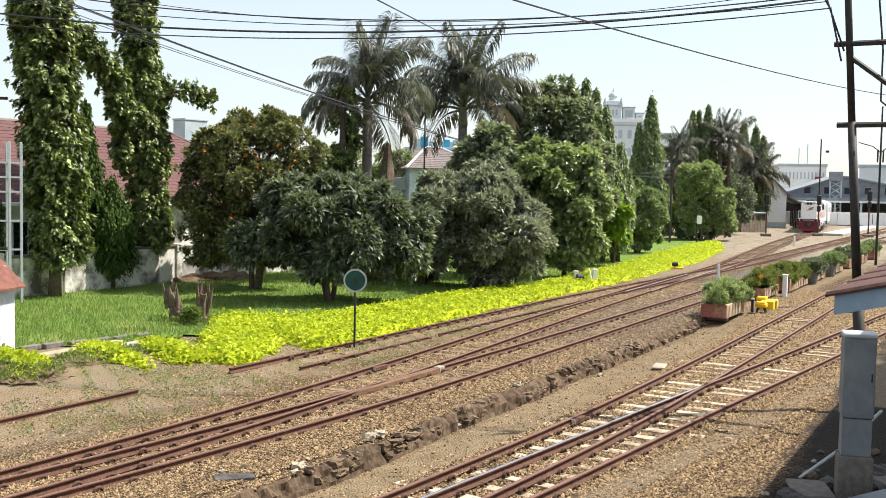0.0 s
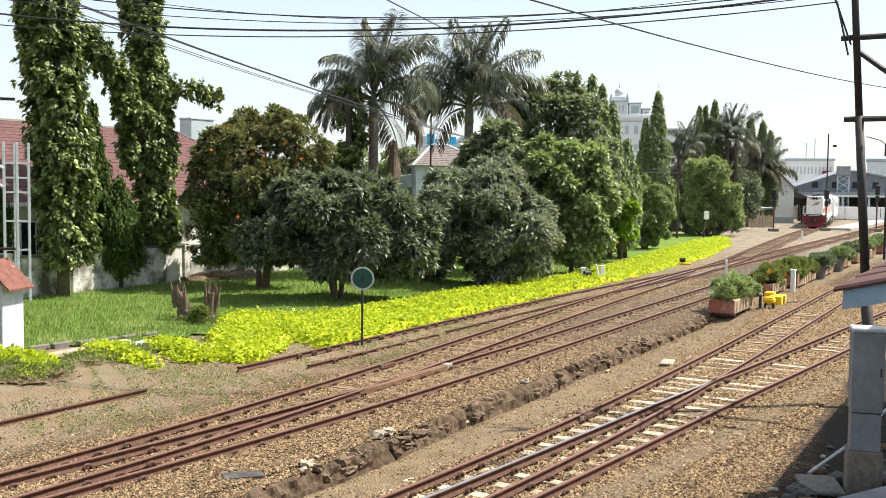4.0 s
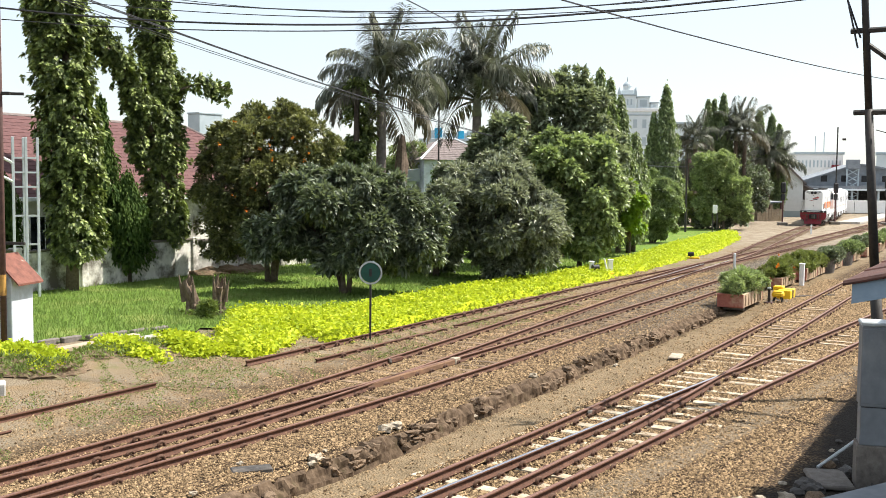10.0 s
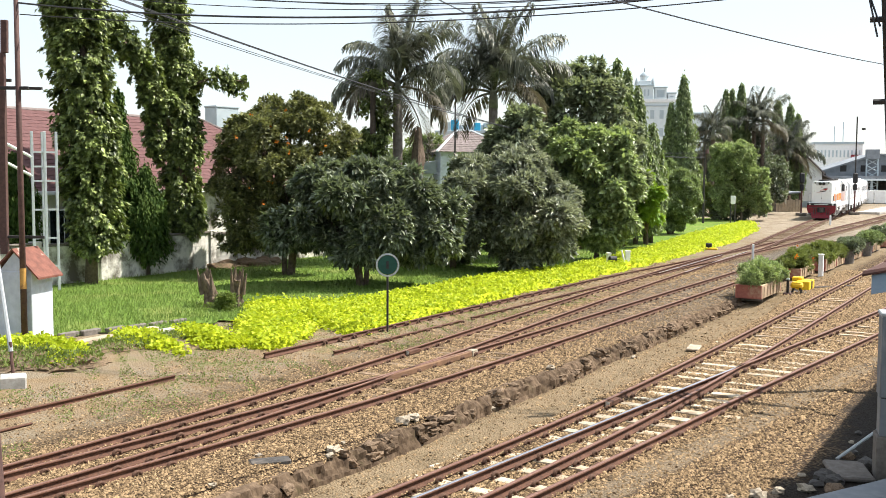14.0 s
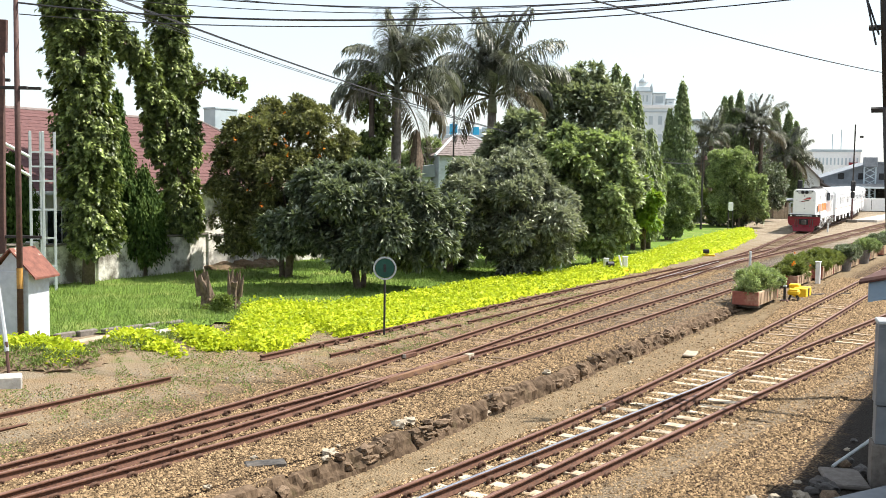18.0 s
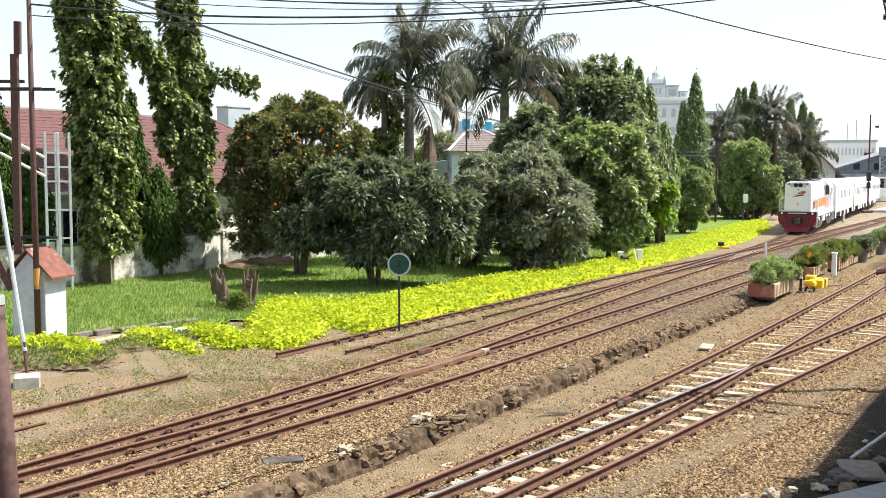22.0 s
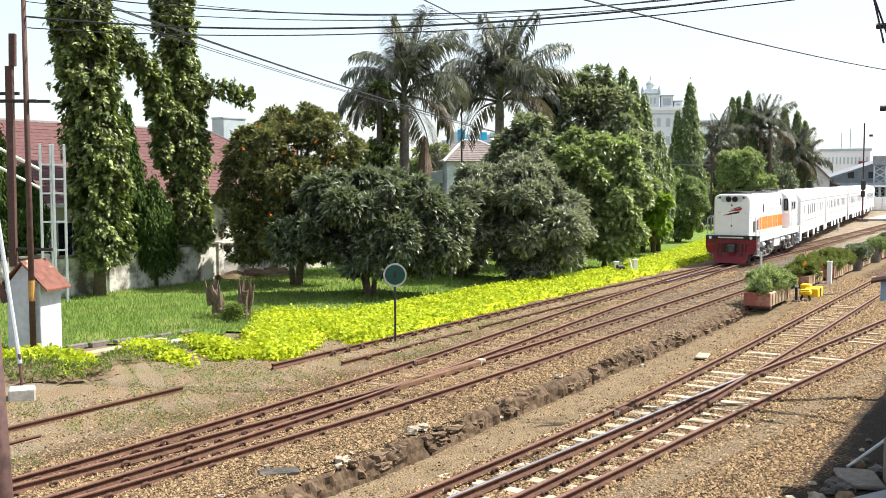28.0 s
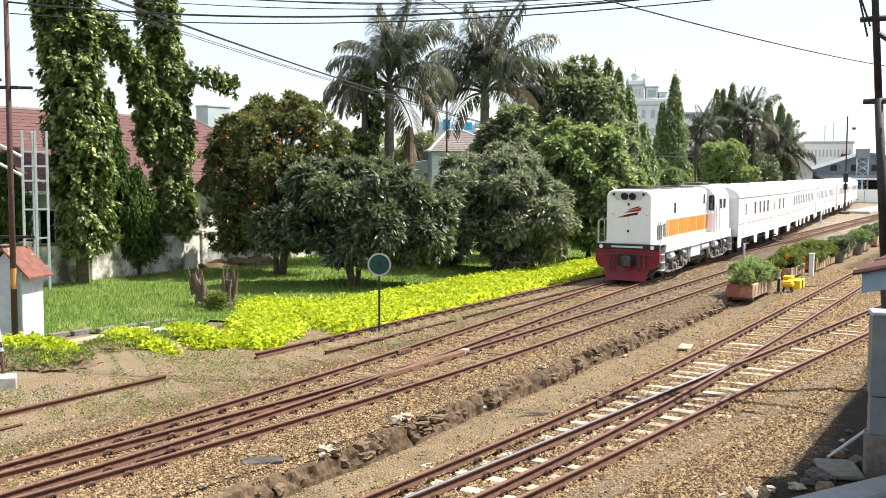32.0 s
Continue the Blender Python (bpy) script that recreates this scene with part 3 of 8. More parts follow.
# ---- tracks ----
def sweep_rail(line, off, a0, a1, step=1.0, top=RAIL_TOP):
    """One rail as (verts, faces of the flanks, faces of the head)."""
    prof = [(-0.055, -0.13), (-0.055, -0.115), (-0.010, -0.095), (-0.010, -0.035), (-0.034, -0.025), (-0.034, -0.004), (-0.026, 0.0),
            (0.026, 0.0), (0.034, -0.004), (0.034, -0.025), (0.010, -0.035), (0.010, -0.095), (0.055, -0.115), (0.055, -0.13)]
    al = np.arange(a0, a1 + step / 2, step)
    verts = []
    for a in al:
        s0, s1 = line(a - 0.5), line(a + 0.5)
        d = (tp(s1, a + 0.5) - tp(s0, a - 0.5)).normalized()
        side = Vector((d.y, -d.x, 0))
        c = tp(line(a), a, top) + side * off
        verts += [c + side * x + Vector((0, 0, z)) for x, z in prof]
    k = len(prof)
    faces = [(i * k + j, i * k + (j + 1) % k, (i + 1) * k + (j + 1) % k, (i + 1) * k + j) for i in range(len(al) - 1) for j in range(k)]
    head = [(f % k) == 6 for f in range(len(faces))]
    return np.array(verts), np.array(faces), head


GAUGE = 0.57   # half the distance from head to head
SLEEPER_RND = random.Random(5)


def track_dir(line, a):
    d = tp(line(a + 0.5), a + 0.5) - tp(line(a - 0.5), a - 0.5)
    return math.degrees(math.atan2(-d.x, d.y))


def rail_part(name, line, off, a0, a1, parent, head_mat, label="", top=RAIL_TOP):
    v, f, head = sweep_rail(line, off, a0, a1, top=top)
    me = fast_mesh(name, v, f)
    me.materials.append(M["rail"])
    me.materials.append(head_mat)
    me.polygons.foreach_set("material_index", np.array([1 if h else 0 for h in head], dtype=np.int32))
    return part_mesh(name, me, M["rail"], parent, label)


def sleeper_mesh(length, seed):
    rnd = random.Random(seed)
    bm = box(BM(), (-length / 2, -0.11, -0.12), (length / 2, 0.11, 0.0), 0.012)
    for v in bm.verts:
        v.co += Vector((rnd.uniform(-0.02, 0.02), rnd.uniform(-0.012, 0.012), rnd.uniform(-0.006, 0.006)))
    me = bpy.data.meshes.new("sleeper")
    bm.to_mesh(me)
    bm.free()
    return me


SLEEPERS = {}


def sleeper_at(length, k):
    key = (round(length * 5) / 5, k % 3)
    if key not in SLEEPERS:
        SLEEPERS[key] = sleeper_mesh(key[0], len(SLEEPERS) + 3)
    return SLEEPERS[key]


def fastenings(name, spots, parent):
    """Clips and plates beside the rails, one joined piece."""
    ring = [(-1, 0), (-0.85, 0.7), (-0.35, 1), (0.35, 1), (0.85, 0.7), (1, 0), (0.55, 0), (0.45, 0.5), (0.0, 0.62), (-0.45, 0.5), (-0.55, 0)]
    base = np.array([(-0.5, y, z) for y, z in ring] + [(0.5, y, z) for y, z in ring] + [(-0.9, -1.1, 0.12), (0.9, -1.1, 0.12), (0.9, 1.1, 0.12), (-0.9, 1.1, 0.12)], dtype=float)
    quad = np.array([(k, (k + 1) % 11, 11 + (k + 1) % 11, 11 + k) for k in range(11)] + [(o + a, o + b, o + c, o + d) for o in (0, 11) for a, b, c, d in ((0, 1, 9, 10), (1, 2, 8, 9), (2, 3, 8, 8), (3, 4, 7, 8), (4, 5, 6, 7))] + [(22, 23, 24, 25)])
    quad = np.array([t for q in quad for t in ((q[0], q[1], q[2]), (q[0], q[2], q[3])) if len(set(t)) == 3])
    rnd = random.Random(11)
    vs, fs = [], []
    for i, (p, turn) in enumerate(spots):
        c, s = math.cos(radians(turn)), math.sin(radians(turn))
        k = base * (0.032 + rnd.random() * 0.015, 0.075 + rnd.random() * 0.02, 0.070 + rnd.random() * 0.04)
        vs.append(np.stack([k[:, 0] * c - k[:, 1] * s + p.x, k[:, 0] * s + k[:, 1] * c + p.y, k[:, 2] + p.z], axis=1))
        fs.append(quad + 26 * i)
    return tagged(part_mesh(name, fast_mesh(name, np.concatenate(vs), np.concatenate(fs)), M["fasten"], parent), kind="stuff")


def make_track(label, line, a0, a1, s_from, s_to, sleeper_mat, head_mat, rail_ranges=None, near_to=46.0, clip_step=0.6, sink=0.03, left_mat=None):
    tr = thing("railway_track", Matrix.Identity(4), label, "railway track", kind="structure")
    for off in (-GAUGE, GAUGE):
        if off < 0 and left_mat:
            rail_part("rail", line, off, a0, 22.0, tr, left_mat, "rail with a bright worn head")
            rail_part("rail", line, off, 22.0, a1, tr, head_mat)
        else:
            rail_part("rail", line, off, a0, a1, tr, head_mat)
    spots = []
    k = 0
    a = s_from
    far_v, far_f = [], []
    while a < s_to:
        p, turn = tp(line(a), a, sink + SLEEPER_RND.uniform(-0.02, 0.006)), track_dir(line, a) + SLEEPER_RND.uniform(-1.2, 1.2)
        me = sleeper_at(2.0, k)
        if not me.materials:
            me.materials.append(M["sleeper"])
        m = Matrix.Translation(p) @ Matrix.Rotation(radians(turn), 4, "Z")
        if a < near_to:
            ob = new("sleeper", me)
            ob.parent, ob.matrix_basis = tr, m
            ob.material_slots[0].link = "OBJECT"
            ob.material_slots[0].material = sleeper_mat
        else:
            n0 = sum(len(x) for x in far_v)
            far_v.append(np.array([m @ v.co for v in me.vertices]))
            far_f += [[i + n0 for i in q.vertices] for q in me.polygons]
        if a < 70:
            for off in (-GAUGE, GAUGE):
                for e in (-0.11, 0.11):
                    spots.append((tp(line(a) + off + e, a, 0.02), turn))
        a += clip_step
        k += 1
    if far_v:
        me = bpy.data.meshes.new("far_sleepers")
        me.from_pydata(np.concatenate(far_v).tolist(), [], far_f)
        tagged(part_mesh("far_sleepers", me, sleeper_mat, tr), kind="stuff")
    if spots:
        fastenings("fastenings", spots, tr)
    return tr


def make_tracks():
    make_track("rusty track on which the train arrives", LINE_P, -8, 330, 32, 140, M["sleeper_c"], M["rail_worn"])
    make_track("rusty straight track beside the stone edge", LINE_Q, -8, 330, 32, 110, M["sleeper_c"], M["rail_worn"])
    make_track("track with pale sleepers beside the planters", LINE_L, -4, 200, 27.3, 60, M["sleeper_b"], M["rail_worn"], near_to=48)
    make_track("track branching off to the near platform", LINE_R, -4, 200, 27.5, 60, M["sleeper_b"], M["rail_worn"], near_to=48, left_mat=M["rail_bright"])
    make_track("straight through track beyond the turnout", LINE_F, 50, 330, 64, 140, M["sleeper_c"], M["rail_worn"])
    # turnout timbers under two tracks at once
    for one, two, a0, a1, mat_s, label in ((LINE_P, LINE_Q, -4, 31.8, M["sleeper_c"], "long timbers of the main turnout"), (LINE_L, LINE_R, -2, 27.0, M["sleeper"], "long pale timbers of the near turnout")):
        tr = thing("turnout", Matrix.Identity(4), label, "railway turnout", kind="structure")
        spots = []
        for k, a in enumerate(np.arange(a0, a1, 0.6)):
            s0, s1 = one(a), two(a)
            p = tp((s0 + s1) / 2, a, 0.03 + SLEEPER_RND.uniform(-0.02, 0.006))
            me = sleeper_at(2.0 + abs(s1 - s0), k)
            if not me.materials:
                me.materials.append(M["sleeper"])
            ob = new("sleeper", me)
            ob.parent = tr
            ob.matrix_basis = Matrix.Translation(p) @ Matrix.Rotation(radians(track_dir(one, a) + SLEEPER_RND.uniform(-1, 1)), 4, "Z")
            ob.material_slots[0].link = "OBJECT"
            ob.material_slots[0].material = mat_s
            for s in (s0, s1):
                for off in (-GAUGE, GAUGE):
                    for e in (-0.11, 0.11):
                        spots.append((tp(s + off + e, a, 0.02), track_dir(one, a)))
        fastenings("fastenings", spots, tr)
    # the disused siding: two rails in the dirt, broken off, and a loose stretch nearer
    tr = thing("disused_siding", Matrix.Identity(4), "disused siding of rusty rails sunk in weedy dirt", "railway track", kind="structure")
    rail_part("rail", LINE_F, -GAUGE, 17.8, 60, tr, M["rail"], top=0.13)
    rail_part("rail", LINE_F, GAUGE - 0.05, 19.0, 25.0, tr, M["rail"], top=0.10)
    rail_part("rail", LINE_F, GAUGE - 0.05, 25.6, 60, tr, M["rail"], top=0.12)
    rail_part("rail", LINE_F, -GAUGE, -4, 15.4, tr, M["rail"], top=0.10)
    rail_part("rail", LINE_F, GAUGE - 0.4, -4, 10.8, tr, M["rail"], top=0.04)
    spots = []
    for a in np.arange(20, 45, 0.62):
        spots += [(tp(LINE_F(a) - GAUGE + 0.08, a, 0.02), -31), (tp(LINE_F(a) + GAUGE + 0.03, a, 0.01), -31)]
    fastenings("fastenings", spots, tr)
    # points: switch blades and a stretcher beyond the white lever posts
    sw = thing("switch_blades", Matrix.Identity(4), "worn switch blades of the far turnout", "railway turnout", kind="structure")
    blade = line_of([(-40, -13.9), (38, -13.9), (44, -14.05), (50, -14.35), (56, -14.55), (320, -14.6)])
    rail_part("blade", blade, 0.0, 41, 52, sw, M["rail_bright"])
    blade2 = line_of([(-40, -13.0), (40, -13.0), (48, -13.55), (56, -13.95), (320, -14)])
    rail_part("blade", blade2, 0.0, 42, 55, sw, M["rail_bright"])


make_tracks()


# ---- the train: y forward, x to its right, z from the rail's top ----
def wheelset(parent, y, r, half=0.55, tread=0.13):
    """One axle with its two wheels, at the axle's own middle."""
    ax = new("wheelset")
    ax.empty_display_size = 0.1
    ax.parent = parent
    ax.matrix_basis = pose(0, y, r)
    part("axle", tube(BM(), [(-half - 0.2, 0, 0), (half + 0.2, 0, 0)], 0.075, 8), M["oily"], ax)
    for sx in (-1, 1):
        bm = tube(BM(), [(sx * (half - 0.08), 0, 0), (sx * (half - 0.05), 0, 0), (sx * (half - 0.05), 0, 0), (sx * (half + 0.08), 0, 0)], [r + 0.025, r + 0.025, r, r - 0.005], 20)
        for k in range(5):
            an = 2 * math.pi * k / 5
            box(bm, (sx * (half + 0.085) - 0.01, -0.04, 0.16), (sx * (half + 0.085) + 0.01, 0.04, r - 0.1), 0.0, Matrix.Rotation(an, 4, "X"))
        part("wheel", bm, M["oily"], ax)
    return ax


def make_loco():
    lo = thing("locomotive", Matrix.Identity(4), "white diesel locomotive with an orange band and dark red front", "locomotive")
    L0 = 6.65                      # half length of the frame
    W = 1.25
    # underframe
    part("underframe", box(BM(), (-1.15, -L0, 1.02), (1.15, L0 - 0.05, 1.36), 0.03), M["oily"], lo)
    for sx in (-1, 1):
        part("side_sill", box(BM(), (sx * 1.215 - 0.03, -L0 + 0.55, 1.10), (sx * 1.215 + 0.03, L0 - 0.95, 1.47), 0.008), M["white"], lo, "white side sill")
        part("sill_stripe", box(BM(), (sx * 1.249 - 0.004, -L0 + 0.6, 1.43), (sx * 1.249 + 0.004, L0 - 1.0, 1.475)), M["cream"], lo, "pale yellow stripe along the sill")
    part("walkway", box(BM(), (-1.24, -L0, 1.405), (1.24, L0 - 0.08, 1.45), 0.005), M["silver"], lo)
    # long hood, in front: an outline with rounded shoulders
    hw, ht, fy = 0.88, 3.50, L0 - 0.05
    outl = [(-hw, 1.452), (-hw, 3.22), (-hw + 0.03, 3.34), (-hw + 0.12, 3.44), (-hw + 0.30, ht), (hw - 0.30, ht), (hw - 0.12, 3.44), (hw - 0.03, 3.34), (hw, 3.22), (hw, 1.452)]
    bm = prism(BM(), outl, -2.62, fy)
    front = [e for e in bm.edges if all(abs(v.co.y - fy) < 1e-4 for v in e.verts) and max(v.co.z for v in e.verts) > 1.6]
    bmesh.ops.bevel(bm, geom=front, offset=0.07, segments=3, affect="EDGES", profile=0.5)
    part("long_hood", bm, M["white"], lo, "white long hood")
    # doors and seams on the hood's flanks, and the orange field
    for sx in (-1, 1):
        x = sx * (hw + 0.004)
        part("orange_band", box(BM(), (x - 0.004, -2.6, 1.62), (x + 0.004, 4.45, 2.28), 0.0), M["orange"], lo, "orange band on the hood's side")
        for k in range(11):
            y = 5.2 - k * 0.74
            part("door_seam", box(BM(), (x - 0.008, y - 0.012, 1.50), (x + 0.002, y, 3.10)), M["roof_grey"], lo)
            if 4.4 > y > -2.2:
                part("door_seam", box(BM(), (x - 0.008, y - 0.012, 1.64), (x + 0.008, y, 2.26)), M["orange"], lo)
        for k in range(3):
            y = -0.7 - k * 0.62
            bm = BM()
            for j in range(7):
                box(bm, (x - 0.012, y - 0.46, 1.66 + j * 0.084), (x + 0.014, y, 1.70 + j * 0.084))
            part("louvre", bm, M["orange"], lo, "orange louvred door")
        part("hood_grille", box(BM(), (x - 0.012, 4.47, 1.64), (x + 0.012, 4.86, 2.16), 0.01), M["oily"], lo, "dark louvred grille")
        part("hood_grille", box(BM(), (x - 0.012, 5.02, 1.55), (x + 0.012, 5.75, 2.12), 0.01), M["oily"], lo, "dark louvred grille")
        for y, z in ((3.15, 2.52), (-1.9, 2.78)):
            part("vent_slot", box(BM(), (x - 0.012, y - 0.13, z), (x + 0.012, y + 0.13, z + 0.42), 0.01), M["black"], lo, "narrow dark vent")
        for y in (0.4, 1.1):
            part("builder_plate", box(BM(), (x - 0.004, y, 2.62), (x + 0.008, y + 0.16, 2.70 + 0.08 * (y > 1)), 0.004), M["silver"], lo)
        for y in (5.0, 2.0, -1.0):
            part("lifting_eye", box(BM(), (sx * 0.70 - 0.04, y - 0.05, 3.43), (sx * 0.70 + 0.04, y + 0.05, 3.53), 0.01), M["white"], lo)
    # roof of the hood: dark panels, fans, exhaust
    part("roof_panel", box(BM(), (-0.60, -2.5, ht - 0.005), (0.60, 5.9, ht + 0.035), 0.015), M["oily"], lo, "sooty dark roof panel")
    for y in (4.9, 3.6):
        part("roof_fan", tube(BM(), [(0, y, ht + 0.02), (0, y, ht + 0.12)], [0.52, 0.47], 20), M["black"], lo, "round radiator fan")
    part("exhaust", tube(BM(), [(0, -0.2, ht), (0, -0.2, ht + 0.20)], [0.22, 0.19], 14), M["black"], lo, "black exhaust stack")
    part("exhaust_box", box(BM(), (-0.5, -1.6, ht), (0.5, 0.5, ht + 0.09), 0.03), M["oily"], lo)
    # the nose of the long hood: brow, headlights, emblem, grab lamps
    bm = prism(BM(), [(-0.74, 3.28), (-0.70, 3.42), (0.70, 3.42), (0.74, 3.28), (0.56, 3.24), (0.46, 3.10), (-0.46, 3.10), (-0.56, 3.24)], fy - 0.02, fy + 0.018)
    brow = part("headlight_brow", bm, M["silver"], lo, "grey recessed headlight panel")
    for x in (-0.155, 0.155):
        hl = part("headlight", tube(BM(), [(x, fy + 0.01, 3.25), (x, fy + 0.09, 3.25), (x, fy + 0.09, 3.25), (x, fy + 0.03, 3.25)], [0.145, 0.135, 0.085, 0.08], 20), M["black"], lo, "black-rimmed headlight")
        part("lens", tube(BM(), [(x, fy + 0.02, 3.25), (x, fy + 0.035, 3.25)], [0.085, 0.08], 16), M["silver"], hl)
    for x in (-0.58, 0.58):
        part("marker_lamp", tube(BM(), [(x, fy, 3.33), (x, fy + 0.06, 3.33)], 0.055, 12), M["glassy"], brow)
    for (x0, z0), (x1, z1), th, mm in (((0.40, 2.46), (-0.34, 2.60), 0.055, "black"), ((0.20, 2.61), (-0.46, 2.77), 0.075, "swoosh_red"), ((0.05, 2.72), (-0.40, 2.86), 0.035, "black"), ((0.46, 2.42), (0.0, 2.50), 0.02, "swoosh_red")):
        bm = BM()
        vs = [bm.verts.new((x, fy + y, z)) for y in (0.001, 0.008) for x, z in ((x0, z0), (x1, z1 - th), (x1 - 0.06, z1 + th), ((x0 + x1) / 2, (z0 + z1) / 2 + th * 0.7))]
        for q in ((0, 1, 2, 3), (7, 6, 5, 4), (0, 4, 5, 1), (1, 5, 6, 2), (2, 6, 7, 3), (3, 7, 4, 0)):
            bm.faces.new([vs[i] for i in q])
        bmesh.ops.recalc_face_normals(bm, faces=bm.faces[:])
        part("front_slash", bm, M[mm], lo, "plain slanting stripe of the front emblem")
    for x in (-0.70, 0.62):
        part("grab_lamp", tube(BM(), [(x, fy, 2.60), (x, fy + 0.08, 2.60)], [0.075, 0.06], 12), M["lamp_glass"], lo, "small white marker lamp")
    for z in (2.90, 1.88):
        part("front_handle", box(BM(), (-0.035, fy, z), (0.035, fy + 0.04, z + 0.09), 0.01), M["black"], lo)
    part("front_seam", box(BM(), (-0.006, fy - 0.004, 1.47), (0.006, fy + 0.003, 3.08)), M["roof_grey"], lo)
    # cab and short hood behind
    cw, c0, c1 = 1.23, -2.60, -5.55
    outl = [(-cw, 1.46), (-cw, 2.92), (-cw + 0.06, 3.16), (-cw + 0.26, 3.40), (-0.55, 3.56), (0.55, 3.56), (cw - 0.26, 3.40), (cw - 0.06, 3.16), (cw, 2.92), (cw, 1.46)]
    cab = part("cab", prism(BM(), outl, c1, c0), M["white"], lo, "white driver's cab")
    part("cab_roof", prism(BM(), [(-cw + 0.05, 3.17), (-cw + 0.25, 3.42), (-0.55, 3.585), (0.55, 3.585), (cw - 0.25, 3.42), (cw - 0.05, 3.17), (cw - 0.27, 3.38), (0.55, 3.54), (-0.55, 3.54), (-cw + 0.27, 3.38)], c1 - 0.05, c0 + 0.06), M["roof_grey"], cab, "grey cab roof")
    part("roof_hatch", box(BM(), (-0.45, -4.6, 3.57), (0.45, -3.4, 3.70), 0.03), M["oily"], cab, "dark roof vent")
    for sx in (-1, 1):
        x = sx * (cw + 0.004)
        for y0, y1, z0, z1, nm in ((-3.95, -3.40, 2.45, 3.02, "cab_window"), (-4.75, -4.15, 2.45, 3.02, "cab_window")):
            w = part(nm, box(BM(), (x - 0.012, y0, z0), (x + 0.012, y1, z1), 0.03), M["silver"], cab, "grey-framed cab window")
            part("pane", box(BM(), (x - 0.016, y0 + 0.06, z0 + 0.06), (x + 0.018, y1 - 0.06, z1 - 0.06), 0.02), M["glassy"], w)
        part("cab_door", box(BM(), (x - 0.01, -3.25, 1.48), (x + 0.008, -2.68, 2.98), 0.01), M["white"], cab, "white cab door")
        for y in (-3.32, -2.66):
            part("cab_handrail", tube(BM(), [(x + sx * 0.05, y, 1.55), (x + sx * 0.05, y, 2.7)], 0.022, 6), M["silver"], cab)
        part("class_plate", box(BM(), (x - 0.004, -4.6, 2.02), (x + 0.006, -4.2, 2.10)), M["silver"], cab)
        # window in the cab's front wall, beside the hood
        w = part("cab_window", box(BM(), (sx * 1.06 - 0.125, c0 - 0.01, 2.46), (sx * 1.06 + 0.125, c0 + 0.02, 3.14), 0.045), M["black"], cab, "black-framed front cab window")
        part("pane", box(BM(), (sx * 1.06 - 0.10, c0, 2.50), (sx * 1.06 + 0.10, c0 + 0.026, 3.10), 0.04), M["glassy"], w)
    outl = [(-1.05, 1.452), (-1.05, 2.75), (-0.9, 2.98), (0.9, 2.98), (1.05, 2.75), (1.05, 1.452)]
    part("short_hood", prism(BM(), outl, -L0 + 0.45, c1 + 0.02), M["white"], lo, "white short hood")
    # both ends: black beam with lamps, red pilots with plough, coupler, hoses, steps
    for e in (1, -1):
        y = e * L0
        outl = [(-W, 1.24), (W, 1.24), (W, 0.80), (W - 0.10, 0.58), (W - 0.30, 0.50), (-W + 0.30, 0.50), (-W + 0.10, 0.58), (-W, 0.80)]
        pil = part("pilot", prism(BM(), outl, y - 0.12, y + 0.05), M["red"], lo, "dark red pilot")
        part("end_beam", box(BM(), (-W + 0.01, y - 0.14, 1.242), (W - 0.01, y + 0.09, 1.43), 0.012), M["black"], pil, "black end beam")
        part("number_bars", box(BM(), (-0.62, y + e * 0.09 - 0.003, 1.30), (0.62, y + e * 0.09 + 0.003, 1.37)), M["silver"], pil, "pale bar in place of writing")
        bm = BM()
        vs = [bm.verts.new((x, y + e * dy, z)) for dy in (0.0, 0.05) for x, z in ((-0.90, 0.62), (0.90, 0.62), (0.78, 0.06), (-0.78, 0.06))]
        for i in (2, 3, 6, 7):
            vs[i].co.y += e * 0.20
        for q in ((0, 1, 2, 3), (7, 6, 5, 4), (0, 4, 5, 1), (1, 5, 6, 2), (2, 6, 7, 3), (3, 7, 4, 0)):
            bm.faces.new([vs[i] for i in q])
        bmesh.ops.recalc_face_normals(bm, faces=bm.faces[:])
        part("plough", bm, M["red"], pil, "dark red plough plate")
        bm = box(BM(), (-0.17, min(y, y + e * 0.36), 0.66), (0.17, max(y, y + e * 0.36), 0.98), 0.05)
        box(bm, (-0.24, min(y + e * 0.26, y + e * 0.50), 0.58), (0.10, max(y + e * 0.26, y + e * 0.50), 1.02), 0.06)
        part("coupler", bm, M["oily"], pil, "dark knuckle coupler")
        part("coupler_pocket", box(BM(), (-0.36, y + e * 0.055 - 0.02, 0.60), (0.36, y + e * 0.055 + 0.02, 1.06), 0.02), M["black"], pil)
        part("uncoupling_bar", tube(BM(), [(-1.1, y + e * 0.16, 1.02), (-0.2, y + e * 0.16, 1.06), (0.2, y + e * 0.16, 1.06), (1.1, y + e * 0.16, 1.02)], 0.018, 6), M["oily"], pil)
        for x in (-0.70, -0.52, 0.48, 0.64):
            part("brake_hose", tube(BM(), [(x, y + e * 0.05, 1.05), (x, y + e * 0.17, 0.96), (x * 1.02, y + e * 0.22, 0.62), (x * 0.92, y + e * 0.20, 0.40)], 0.028, 6), M["oily"], pil)
        for x in (-1.0, 1.0):
            la = part("step_light", tube(BM(), [(x, y + e * 0.08, 1.33), (x, y + e * 0.15, 1.33)], 0.10, 14), M["black"], pil)
            part("lens", tube(BM(), [(x, y + e * 0.14, 1.33), (x, y + e * 0.16, 1.33)], 0.075, 14), M["lamp_glass"], la)
